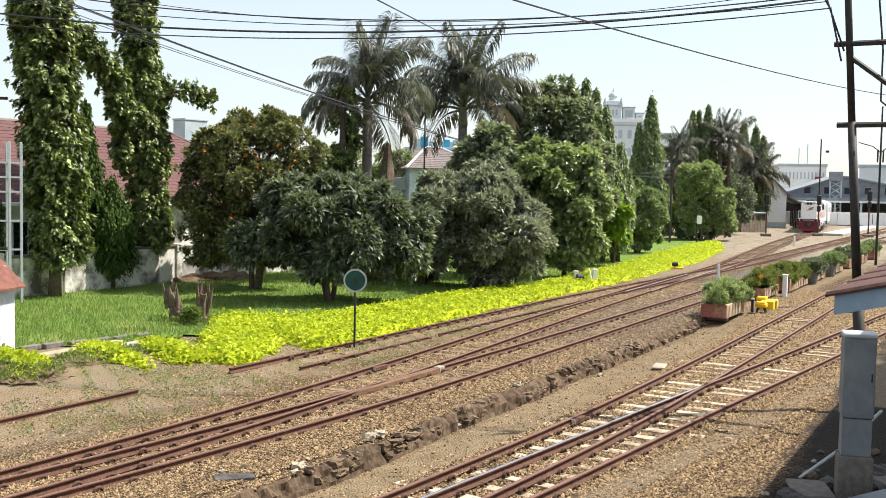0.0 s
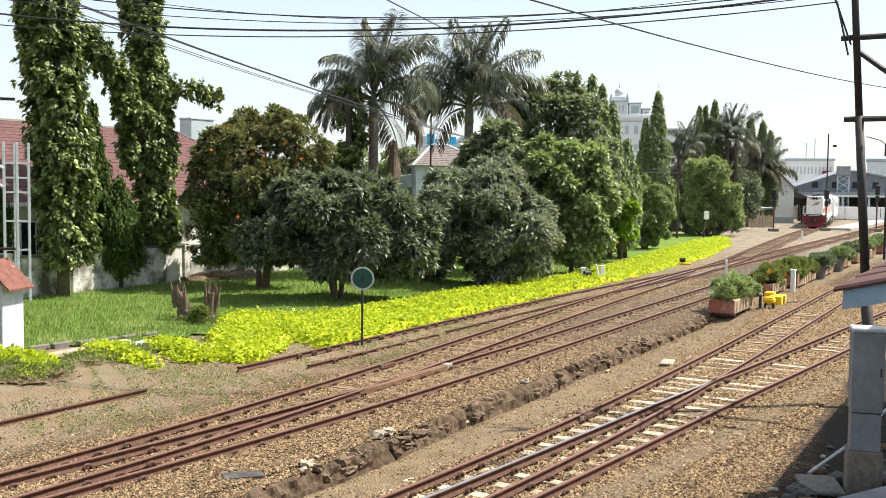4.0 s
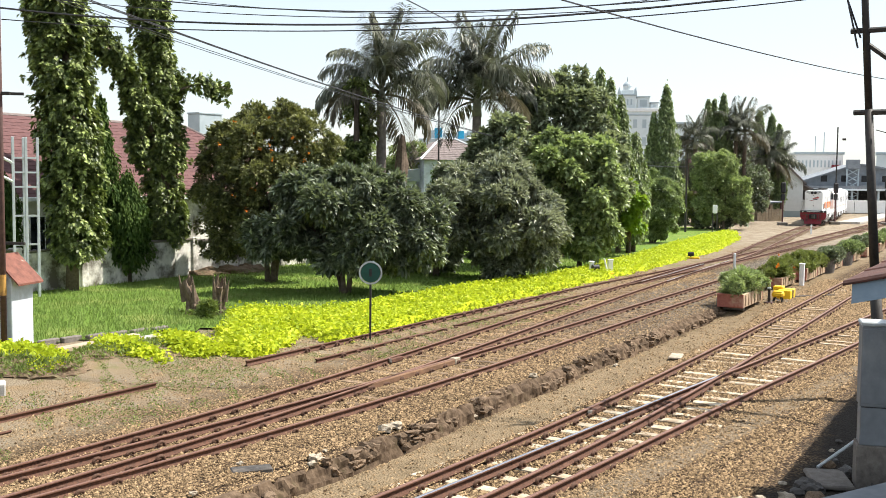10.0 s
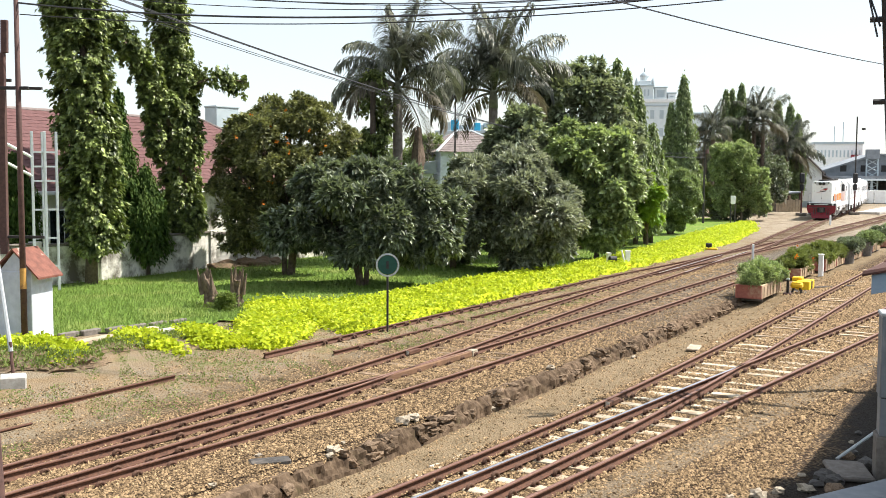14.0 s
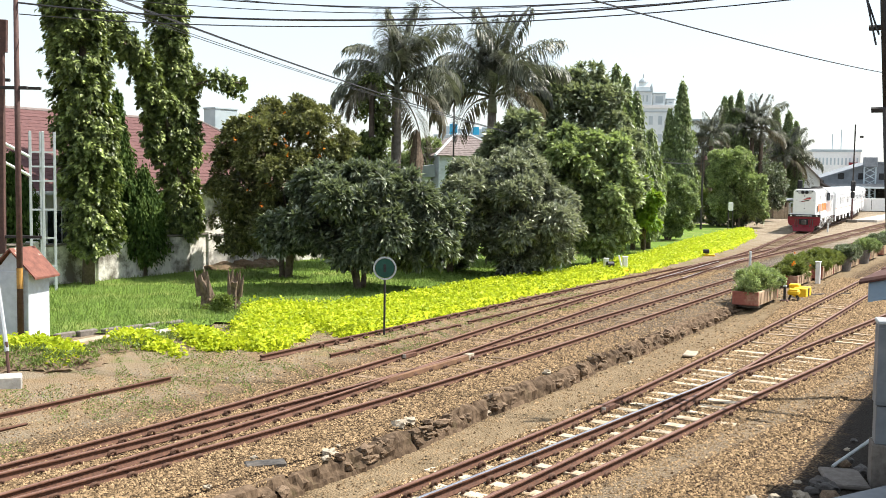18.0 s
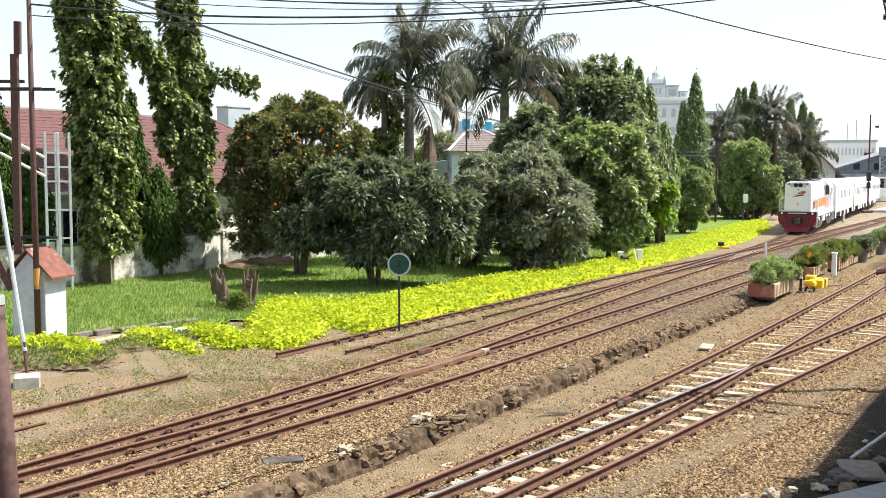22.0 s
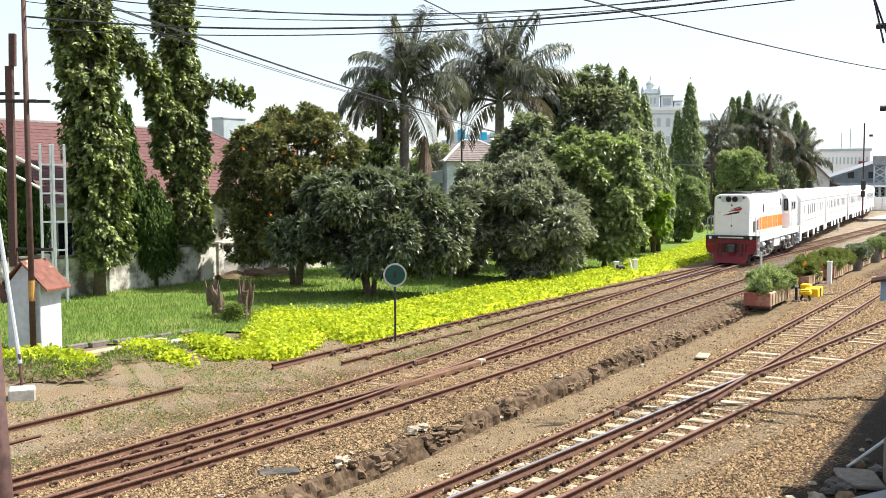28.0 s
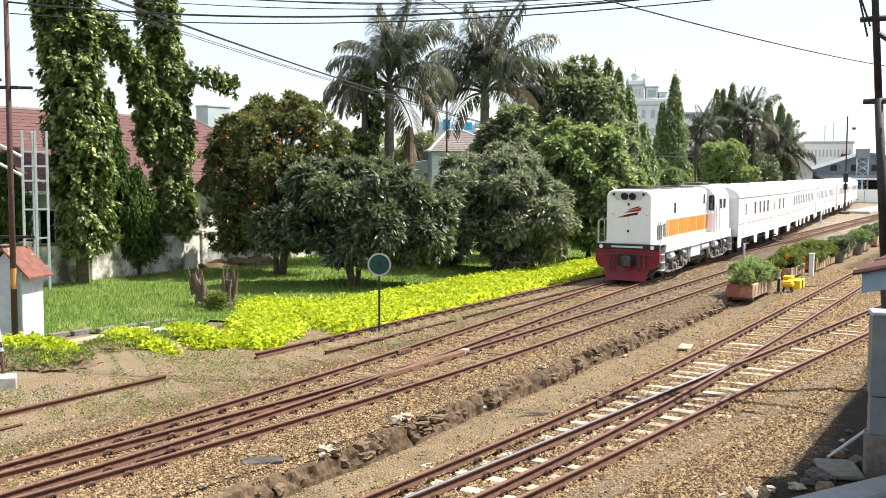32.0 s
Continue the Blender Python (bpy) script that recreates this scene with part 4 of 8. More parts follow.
        for sx in (-1, 1):
            bm = BM()
            for k in range(3):
                box(bm, (sx * 1.13 - 0.12, y - e * 0.55 - 0.18, 0.42 + 0.3 * k), (sx * 1.13 + 0.12, y - e * 0.55 + 0.18, 0.46 + 0.3 * k), 0.005)
            box(bm, (sx * 1.13 - 0.12, y - e * 0.55 - 0.21, 0.40), (sx * 1.13 + 0.12, y - e * 0.55 - 0.185, 1.3))
            part("steps", bm, M["silver"], lo, "iron access steps")
            for dy in (0.18, 0.85):
                part("handrail", tube(BM(), [(sx * 1.21, y - e * dy, 1.0), (sx * 1.21, y - e * dy, 2.30), (sx * 1.05, y - e * dy, 2.42)], 0.022, 6), M["silver"], lo)
            part("end_rail", tube(BM(), [(sx * 1.18, y, 1.44), (sx * 1.18, y, 2.30), (sx * 0.92, y, 2.36)], 0.02, 6), M["silver"], lo)
    # side handrail along the hood
    for sx in (-1, 1):
        bm = tube(BM(), [(sx * 1.21, -2.4, 2.36), (sx * 1.21, L0 - 0.9, 2.36)], 0.012, 6)
        for k in range(6):
            tube(bm, [(sx * 1.21, -2.2 + k * 1.5, 1.45), (sx * 1.21, -2.2 + k * 1.5, 2.36)], 0.012, 6)
        part("walkway_rail", bm, M["white"], lo)
    # fuel tank and boxes
    part("fuel_tank", prism(BM(), [(-1.02, 1.05), (-1.08, 0.55), (-0.85, 0.32), (0.85, 0.32), (1.08, 0.55), (1.02, 1.05)], -1.35, 1.35), M["oily"], lo, "dark fuel tank")
    for sx in (-1, 1):
        part("air_tank", tube(BM(), [(sx * 1.06, -1.7, 0.92), (sx * 1.06, -0.3, 0.92)], 0.16, 12), M["silver"], lo, "silver air tank")
        part("battery_box", box(BM(), (sx * 1.06 - 0.12, -0.1, 0.62), (sx * 1.06 + 0.14, 1.5, 1.14), 0.02), M["white"], lo, "white battery box")
        for k, (y, z) in enumerate(((1.7, 1.0), (2.1, 0.95), (-2.0, 1.0), (5.6, 0.95), (3.0, 1.0), (-4.6, 1.0))):
            part("pipe", tube(BM(), [(sx * 1.10, y, z), (sx * 1.12, y - 0.1, 0.6), (sx * 1.08, y - 0.35, 0.42)], 0.03, 6), M["silver" if k % 2 else "white"], lo)
        part("air_line", tube(BM(), [(sx * 1.13, -5.6, 1.06), (sx * 1.13, 0.0, 1.03), (sx * 1.13, 5.4, 1.06)], 0.026, 6), M["silver"], lo)
    # bogies
    for yb in (3.84, -3.84):
        bo = new("bogie")
        bo.empty_display_size = 0.1
        bo.parent = lo
        bo.matrix_basis = pose(0, yb, 0)
        for sx in (-1, 1):
            x = sx * 0.98
            bm = prism(BM(), [(-2.15, 0.66), (-2.15, 0.80), (-1.0, 0.86), (1.0, 0.86), (2.15, 0.80), (2.15, 0.66), (1.9, 0.60), (1.3, 0.58), (0.9, 0.68), (-0.9, 0.68), (-1.3, 0.58), (-1.9, 0.60)], x - 0.07, x + 0.07, "x")
            for yy in (-1.6, 0.0, 1.6):
                box(bm, (x - 0.10, yy - 0.22, 0.28), (x + 0.10, yy - 0.14, 0.66), 0.02)
                box(bm, (x - 0.10, yy + 0.14, 0.28), (x + 0.10, yy + 0.22, 0.66), 0.02)
            part("side_frame", bm, M["oily"], bo, "oily cast side frame")
            part("equaliser", prism(BM(), [(-1.5, 0.34), (-1.1, 0.26), (1.1, 0.26), (1.5, 0.34), (1.5, 0.40), (1.1, 0.33), (-1.1, 0.33), (-1.5, 0.40)], x + sx * 0.11 - 0.03, x + sx * 0.11 + 0.03, "x"), M["gear_grey"], bo, "dusty grey equaliser bar")
            for yy in (-1.18, -0.42, 0.42, 1.18):
                bm = BM()
                for k in range(5):
                    tube(bm, [(x + sx * 0.08, yy, 0.36 + k * 0.06), (x + sx * 0.08, yy, 0.39 + k * 0.06)], 0.10, 10)
                part("spring", bm, M["gear_grey"], bo)
            for yy in (-1.6, 0.0, 1.6):
                part("axle_box", tube(BM(), [(x + sx * 0.06, yy, 0.46), (x + sx * 0.19, yy, 0.46)], [0.13, 0.10], 12), M["gear_grey"], bo, "dusty grey axle box")
                part("brake_lever", tube(BM(), [(x + sx * 0.14, yy + 0.62, 0.80), (x + sx * 0.15, yy + 0.52, 0.34)], 0.035, 6), M["gear_grey"], bo)
            part("brake_cylinder", tube(BM(), [(x + sx * 0.16, 0.55, 0.90), (x + sx * 0.16, 1.1, 0.90)], 0.12, 10), M["white"], bo)
            part("brake_cylinder", tube(BM(), [(x + sx * 0.16, -1.3, 0.90), (x + sx * 0.16, -0.8, 0.90)], 0.11, 10), M["gear_grey"], bo)
            part("sand_pipe", tube(BM(), [(x + sx * 0.1, 2.0, 1.0), (x + sx * 0.1, 2.12, 0.5), (x * 0.6, 2.2, 0.1)], 0.025, 6), M["gear_grey"], bo)
    axles = []
    for yb in (3.84, -3.84):
        for yy in (-1.6, 0.0, 1.6):
            axles.append((wheelset(lo, yb + yy, 0.457), yb + yy, 0.457))
    return lo, axles


def make_coach(label, H, bays, doors, notches):
    """A coach of half length H: windows at the bays, doors, and a skirt with notches, all along y."""
    co = thing("railway_coach", Matrix.Identity(4), label, "railway coach", group="coaches of the train")
    w, eave = 1.38, 2.95
    body_outl = [(-w, 1.05), (-w, eave), (-w + 0.03, eave + 0.06), (w - 0.03, eave + 0.06), (w, eave), (w, 1.05)]
    part("body", prism(BM(), body_outl, -H, H), M["coach_white"], co, "white coach body")
    roof = [(-w - 0.015, eave + 0.0), (-w + 0.04, eave + 0.18), (-w + 0.18, eave + 0.33), (-w + 0.50, eave + 0.47), (-0.5, eave + 0.56), (0.5, eave + 0.56), (w - 0.50, eave + 0.47), (w - 0.18, eave + 0.33), (w - 0.04, eave + 0.18), (w + 0.015, eave + 0.0)]
    ro = part("roof", prism(BM(), roof, -H - 0.04, H + 0.04), M["roof_grey"], co, "pale grey rounded roof")
    for y in (-H * 0.66, 0.0, H * 0.66):
        part("roof_unit", box(BM(), (-0.55, y - 0.9, eave + 0.50), (0.55, y + 0.9, eave + 0.64), 0.05), M["roof_grey"], ro)
    for sx in (-1, 1):
        part("gutter", box(BM(), (sx * (w + 0.012) - 0.018, -H, eave - 0.03), (sx * (w + 0.012) + 0.018, H, eave + 0.02), 0.008), M["silver"], ro, "thin grey rain gutter")
        x = sx * (w - 0.03)
        bm = BM()
        ys = [-H] + [v for ab in notches for v in ab] + [H]
        for k, (y0, y1) in enumerate(zip(ys, ys[1:])):
            z = 0.50 if k % 2 == 0 else 0.92
            if k % 2 == 0:
                vs = [bm.verts.new((x + dx, y, zz)) for dx in (-0.02, 0.02) for y, zz in ((y0 - (0.12 if k else 0), 1.06), (y1 + 0.12 * (y1 < H), 1.06), (y1, z), (y0, z))]
                for q in ((0, 1, 2, 3), (7, 6, 5, 4), (0, 4, 5, 1), (1, 5, 6, 2), (2, 6, 7, 3), (3, 7, 4, 0)):
                    bm.faces.new([vs[i] for i in q])
            else:
                box(bm, (x - 0.018, y0, z), (x + 0.018, y1, 1.055))
        bmesh.ops.recalc_face_normals(bm, faces=bm.faces[:])
        part("skirt", bm, M["coach_white"], co, "white skirt with notches")
        # stripes below the windows
        for z0, z1, mm in ((1.77, 1.81, "silver"), (1.62, 1.66, "orange"), (1.53, 1.56, "silver")):
            part("stripe", box(BM(), (sx * (w + 0.004) - 0.004, -H + 0.02, z0), (sx * (w + 0.004) + 0.004, H - 0.02, z1)), M[mm], co, "thin stripe under the windows")
        wx = sx * (w + 0.002)
        for y in bays:
            fr = part("window", box(BM(), (wx - 0.012, y - 0.30, 1.96), (wx + 0.012, y + 0.30, 2.72), 0.03), M["coach_white"], co)
            part("pane", box(BM(), (wx - 0.016, y - 0.24, 2.01), (wx + 0.018, y + 0.24, 2.67), 0.02), M["glassy"], fr)
        for y, mm in doors:
            d = part("door", box(BM(), (wx - 0.012, y - 0.40, 1.06), (wx + 0.010, y + 0.40, 2.82), 0.015), M["coach_white"], co, "white coach door")
            part("door_pane", box(BM(), (wx - 0.016, y - 0.16, 2.05), (wx + 0.018, y + 0.16, 2.62), 0.02), M["glassy"], d)
            for dy in (-0.44, 0.44):
                part("door_post", box(BM(), (wx - 0.012, y + dy - 0.035, 1.06), (wx + 0.016, y + dy + 0.035, 2.84), 0.006), M[mm if dy < 0 else "silver"], d)
            part("step_board", box(BM(), (wx - 0.16, y - 0.36, 0.60), (wx + 0.02, y + 0.36, 0.64), 0.008), M["oily"], co)
    for e in (-1, 1):
        part("gangway", box(BM(), (-0.55, e * (H + 0.12) - 0.14, 1.05), (0.55, e * (H + 0.12) + 0.14, 3.05), 0.05), M["black"], co, "black rubber gangway")
        part("end_panel", box(BM(), (-1.34, e * (H + 0.01) - 0.02, 1.08), (1.34, e * (H + 0.01) + 0.02, 2.94), 0.02), M["roof_grey"], co, "grey coach end")
        part("coupler", box(BM(), (-0.14, e * (H + 0.1) - 0.35, 0.58), (0.14, e * (H + 0.1) + 0.35, 0.86), 0.04), M["oily"], co)
    part("floor_gear", box(BM(), (-1.10, -H * 0.46, 0.55), (1.10, H * 0.46, 1.08), 0.05), M["oily"], co, "dark equipment under the floor")
    axles = []
    for yb in (H - 3.0, 3.0 - H):
        bo = new("bogie")
        bo.empty_display_size = 0.1
        bo.parent = co
        bo.matrix_basis = pose(0, yb, 0)
        for sx in (-1, 1):
            x = sx * 0.95
            bm = box(BM(), (x - 0.06, -1.5, 0.55), (x + 0.06, 1.5, 0.75), 0.02)
            for yy in (-1.1, 1.1):
                box(bm, (x - 0.09, yy - 0.16, 0.26), (x + 0.09, yy + 0.16, 0.60), 0.03)
            part("side_frame", bm, M["oily"], bo)
            part("spring", tube(BM(), [(x + sx * 0.04, 0, 0.32), (x + sx * 0.04, 0, 0.56)], 0.14, 10), M["oily"], bo)
        for yy in (-1.1, 1.1):
            axles.append((wheelset(co, yb + yy, 0.40), yb + yy, 0.40))
    return co, axles


LOCO, LOCO_AXLES = make_loco()
COACHES = [(*make_coach("short white baggage coach with few dark windows", 8.4, (4.0, 2.5, 1.3, 0.1, -4.1, -5.6), ((6.6, "silver"), (-2.3, "orange")), ((-7.6, -3.9), (-2.6, -0.6), (0.4, 3.2), (3.9, 7.6))), 8.4)]
first, first_axles = make_coach("white railway coach with dark windows and thin stripes", 10.0, [-7.0 + 1.28 * k for k in range(12)], ((9.1, "silver"), (-9.1, "orange")), ((-8.9, -5.1), (-3.9, -1.5), (-0.4, 1.4), (2.6, 3.9), (5.1, 8.9)))
COACHES.append((first, first_axles, 10.0))
for _ in range(4):
    c = copy_thing(first, Matrix.Identity(4))
    by_y = sorted((o for o in c.children if o.name.startswith("wheelset")), key=lambda o: -o.matrix_basis.translation.y)
    ys = sorted((y for _, y, _ in first_axles), reverse=True)
    COACHES.append((c, [(o, y, 0.40) for o, y in zip(by_y, ys)], 10.0))


def front_at(t):
    """Where along the line the front of the train's frame stands."""
    ts = range(33)
    at = (124.0, 123.6, 122.9, 122.0, 120.8, 119.4, 117.7, 115.7, 113.6, 111.4, 109.1, 106.7, 104.3, 101.8, 99.2, 96.4, 93.4, 90.2, 86.9, 83.5, 79.9,
          76.1, 72.3, 68.4, 64.55, 60.9, 57.5, 54.2, 51.0, 47.7, 44.2, 40.6, 36.9)
    k = np.convolve(np.pad(np.array(at), 1, mode="reflect", reflect_type="odd"), (0.25, 0.5, 0.25), "valid")
    return float(np.interp(t, ts, k))


def on_line(a_mid, half):
    """The pose of a vehicle whose two bogies stand on the line, half a wheelbase from its middle; it heads down the line."""
    p0, p1 = tp(LINE_P(a_mid - half), a_mid - half), tp(LINE_P(a_mid + half), a_mid + half)
    d = (p0 - p1).normalized()
    c = (p0 + p1) / 2
    return Matrix.Translation((c.x, c.y, RAIL_TOP)) @ Matrix.Rotation(math.atan2(-d.x, d.y), 4, "Z")


def motions():
    times = [k * 0.5 for k in range(65)]
    walk(LOCO, [(t, on_line(front_at(t) + 6.65, 3.84)) for t in times])
    gap = 13.05
    for co, _, half in COACHES:
        mid = gap + half
        walk(co, [(t, on_line(front_at(t) + mid, half - 3.0)) for t in times])
        gap += 2 * half + 0.6
    fine = [k * 0.2 for k in range(161)]
    for ob, y, r in [x for _, ax in [(LOCO, LOCO_AXLES)] + [c[:2] for c in COACHES] for x in ax]:
        walk(ob, [(t, pose(0, y, r, -math.degrees((front_at(0) - front_at(t)) / r), 0, 0)) for t in fine])


# ---- plants ----
def leaf_cloud(points, out, size, rng, droop=0.4, aspect=0.45, fold=0.25, jitter=0.8):
    """One folded leaf at each point, tip turned outward and down. Arrays of verts and triangles."""
    n = len(points)
    d = out + rng.normal(0, jitter, (n, 3))
    d[:, 2] -= droop * 2.0
    d /= np.linalg.norm(d, axis=1)[:, None] + 1e-9
    up = rng.normal(0, 0.5, (n, 3)) + np.array([0, 0, 1.0]) + out * 0.6
    side = np.cross(d, up)
    side /= np.linalg.norm(side, axis=1)[:, None] + 1e-9
    nor = np.cross(side, d)
    sz = (size * rng.uniform(0.65, 1.35, n))[:, None]
    mid = points + d * sz * 0.45
    a = points
    b = mid + side * sz * aspect * 0.5 + nor * sz * fold * 0.4
    c = points + d * sz - nor * sz * fold * 0.3
    e = mid - side * sz * aspect * 0.5 + nor * sz * fold * 0.4
    v = np.stack([a, b, c, e], axis=1).reshape(-1, 3)
    i = np.arange(n)[:, None] * 4
    f = np.concatenate([i + np.array([[0, 1, 2]]), i + np.array([[0, 2, 3]])])
    return v, f


def in_blobs(blobs, clumps, per, spread, rng, thick=1.0):
    """Points of leaves in rosettes on the lumps that make up the skins of the blobs (x, y, z, rx, ry, rz), and the way outward."""
    bb = np.array(blobs, dtype=float)
    lumps = []
    for k, b in enumerate(bb):
        r = float(b[3:6].mean())
        for _ in range(max(5, int(7.5 * thick * min(2.4, max(0.7, r)) ** 1.15))):
            lr = min(0.85, max(0.22, 0.34 * r * rng.uniform(0.65, 1.35) / thick ** 0.35))
            dd = rng.normal(0, 1, 3)
            dd /= np.linalg.norm(dd)
            c = b[:3] + dd * b[3:6] * (rng.uniform(0.66, 1.14) - 0.32 * lr / r)
            if c[2] < 0.5 * lr + 0.1 or any(np.linalg.norm((c - o[:3]) / o[3:6]) < 0.68 for q, o in enumerate(bb) if q != k):
                continue
            lumps.append((*c, lr, *dd))
    lumps = np.array(lumps)
    w = lumps[:, 3] ** 2
    bl = lumps[rng.choice(len(lumps), clumps, p=w / w.sum())]
    d = rng.normal(0, 1, (clumps, 3)) + bl[:, 4:7] * 0.9 + np.array([0, 0, 0.25])
    d /= np.linalg.norm(d, axis=1)[:, None]
    cen = bl[:, :3] + d * (bl[:, 3] * (0.55 + 0.55 * rng.random(clumps) ** 0.5))[:, None] * np.array([1, 1, 0.85])
    # a thin scatter inside the crown, so that it does not show through
    core = rng.random(clumps) < 0.10
    cb = bb[rng.choice(len(bb), clumps, p=(bb[:, 3] * bb[:, 4]) / (bb[:, 3] * bb[:, 4]).sum())]
    cen[core] = (cb[:, :3] + d * cb[:, 3:6] * rng.uniform(0.2, 0.72, clumps)[:, None])[core]
    pts = np.repeat(cen, per, axis=0) + rng.normal(0, 1, (clumps * per, 3)) * spread * 0.45
    out = np.repeat(d * 0.9 + np.array([0, 0, 0.45]), per, axis=0)
    keep = pts[:, 2] > 0.12
    return pts[keep], out[keep]


def foliage(name, blobs, clumps, per, spread, size, material, parent, seed, droop=0.4, aspect=0.45, jitter=0.8, label="", thick=1.0):
    rng = np.random.default_rng(seed)
    p, o = in_blobs(blobs, clumps, per, spread, rng, thick)
    v, f = leaf_cloud(p, o, size, rng, droop, aspect, jitter=jitter)
    return part_mesh(name, fast_mesh(name, v, f), material, parent, label)


def trunk_mesh(limbs, seg=9):
    """limbs: lists of (x, y, z, radius)."""
    bm = BM()
    for li in limbs:
        tube(bm, [p[:3] for p in li], [p[3] for p in li], seg)
    return bm


def limbs_to(base_r, fork_z, ends, rnd, stems=1, spread=0.15):
    out = []
    for k in range(stems):
        an = 2 * math.pi * k / max(stems, 1) + rnd.random()
        x, y = (math.cos(an) * spread, math.sin(an) * spread) if stems > 1 else (0, 0)
        top = (x * 2.4 + rnd.uniform(-0.1, 0.1), y * 2.4 + rnd.uniform(-0.1, 0.1), fork_z)
        out.append([(x, y, -0.15, base_r * 1.35), (x * 1.2, y * 1.2, 0.2, base_r), ((x + top[0]) / 2, (y + top[1]) / 2, fork_z * 0.6, base_r * 0.85), (*top, base_r * 0.7)])
        for e in ends[k::stems]:
            m = ((top[0] + e[0]) / 2 + rnd.uniform(-0.2, 0.2), (top[1] + e[1]) / 2 + rnd.uniform(-0.2, 0.2), top[2] + (e[2] - top[2]) * 0.55)
            out.append([(*top, base_r * 0.6), (*m, base_r * 0.4), (*e, base_r * 0.12)])
    return out


def broad_tree(name, at, blobs, leaf, clumps, per, spread, size, label, seed, fork=0.9, stems=1, base_r=0.13, bark="bark", droop=0.3, aspect=0.55, turn=0.0, category="tree", jitter=0.5, thick=1.4):
    rnd = random.Random(seed)
    t = thing(name, pose(at[0], at[1], 0, 0, 0, turn), label, category)
    ends = [(b[0] + rnd.uniform(-0.3, 0.3) * b[3], b[1] + rnd.uniform(-0.3, 0.3) * b[4], b[2] + 0.3 * b[5]) for b in blobs for _ in range(2)]
    part("trunk", trunk_mesh(limbs_to(base_r, fork, ends, rnd, stems)), M[bark], t, smooth=True)
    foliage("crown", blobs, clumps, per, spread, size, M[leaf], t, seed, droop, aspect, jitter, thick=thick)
    return t


def spire_tree(at, height, radius, bottom, seed, label, leaf="l_spire", clumps=700, per=14, size=0.24, lean=0.0, broad=1.2):
    """A narrow tree whose leaves hang down along the stem."""
    radius *= broad
    rng = np.random.default_rng(seed)
    t = thing("columnar_tree", pose(*at, 0), label, "tree")
    part("trunk", trunk_mesh([[(0, 0, -0.2, 0.16), (0, 0, height * 0.5, 0.11), (lean, 0, height * 0.96, 0.03)]]), M["bark"], t, smooth=True)
    z = bottom + (height - bottom) * rng.random(clumps) ** 0.92
    f = (z - bottom) / (height - bottom)
    prof = radius * np.clip(np.minimum(1.0, (1 - f) * 2.3 + 0.04), 0.03, 1) * np.minimum(1.0, 0.7 + f * 3)
    an = rng.uniform(0, 2 * math.pi, clumps)
    rr = prof * (0.35 + 0.6 * rng.random(clumps) ** 0.5) * (1 + 0.30 * np.sin(an * 3 + z * 2.6) * np.sin(z * 4.1 + an))
    cen = np.stack([np.cos(an) * rr + lean * f, np.sin(an) * rr, z], axis=1)
    out = np.stack([np.cos(an) * 0.8, np.sin(an) * 0.8, 0.1 + 0 * an], axis=1)
    p = np.repeat(cen, per, axis=0) + rng.normal(0, 1, (clumps * per, 3)) * np.array([0.05, 0.05, 0.14]) * (0.5 + radius)
    v, fc = leaf_cloud(p, np.repeat(out, per, axis=0), size, rng, droop=0.75, aspect=0.42, jitter=0.45)
    part_mesh("crown", fast_mesh("crown", v, fc), M[leaf], t)
    return t


def vine_column(stem, radius, clumps, per, rng, bottom=0.0):
    """Leaf points round a stem of (x, y, z) points with a radius at each, in hanging bunches."""
    stem, radius = np.array(stem, dtype=float), np.array(radius)
    cum = np.concatenate([[0], np.cumsum(np.linalg.norm(np.diff(stem, axis=0), axis=1))])
    bunch = max(6, clumps // 9)
    u = rng.random(bunch) * cum[-1]
    an = rng.uniform(0, 2 * math.pi, bunch)
    reach = np.where(rng.random(bunch) < 0.16, rng.uniform(0.1, 0.5, bunch), rng.uniform(0.58, 1.02, bunch))
    k = rng.integers(0, bunch, clumps)
    c = np.stack([np.interp(u, cum, stem[:, q]) for q in range(3)], axis=1)
    out = np.stack([np.cos(an), np.sin(an), 0.25 + 0 * an], axis=1)
    cen = c + out * (np.interp(u, cum, radius) * reach)[:, None]
    cen = cen[k] + rng.normal(0, 1, (clumps, 3)) * np.array([0.12, 0.12, 0.20])
    p = np.repeat(cen, per, axis=0) + rng.normal(0, 1, (clumps * per, 3)) * np.array([0.04, 0.04, 0.08])
    return p, np.repeat(out[k], per, axis=0)


def vine_tree(at, stems, label, seed, trunk, size=0.19):
    rng = np.random.default_rng(seed)
    t = thing("vine_covered_tree", pose(*at, 0), label, "tree")
    part("trunk", trunk_mesh(trunk), M["bark"], t, smooth=True)
    for k, (stem, rad, clumps) in enumerate(stems):
        p, o = vine_column(stem, rad, clumps, 14, rng)
        v, f = leaf_cloud(p, o, size, rng, droop=0.5, aspect=0.62, jitter=0.45)
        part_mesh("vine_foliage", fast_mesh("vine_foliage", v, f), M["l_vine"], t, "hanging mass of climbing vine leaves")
    return t


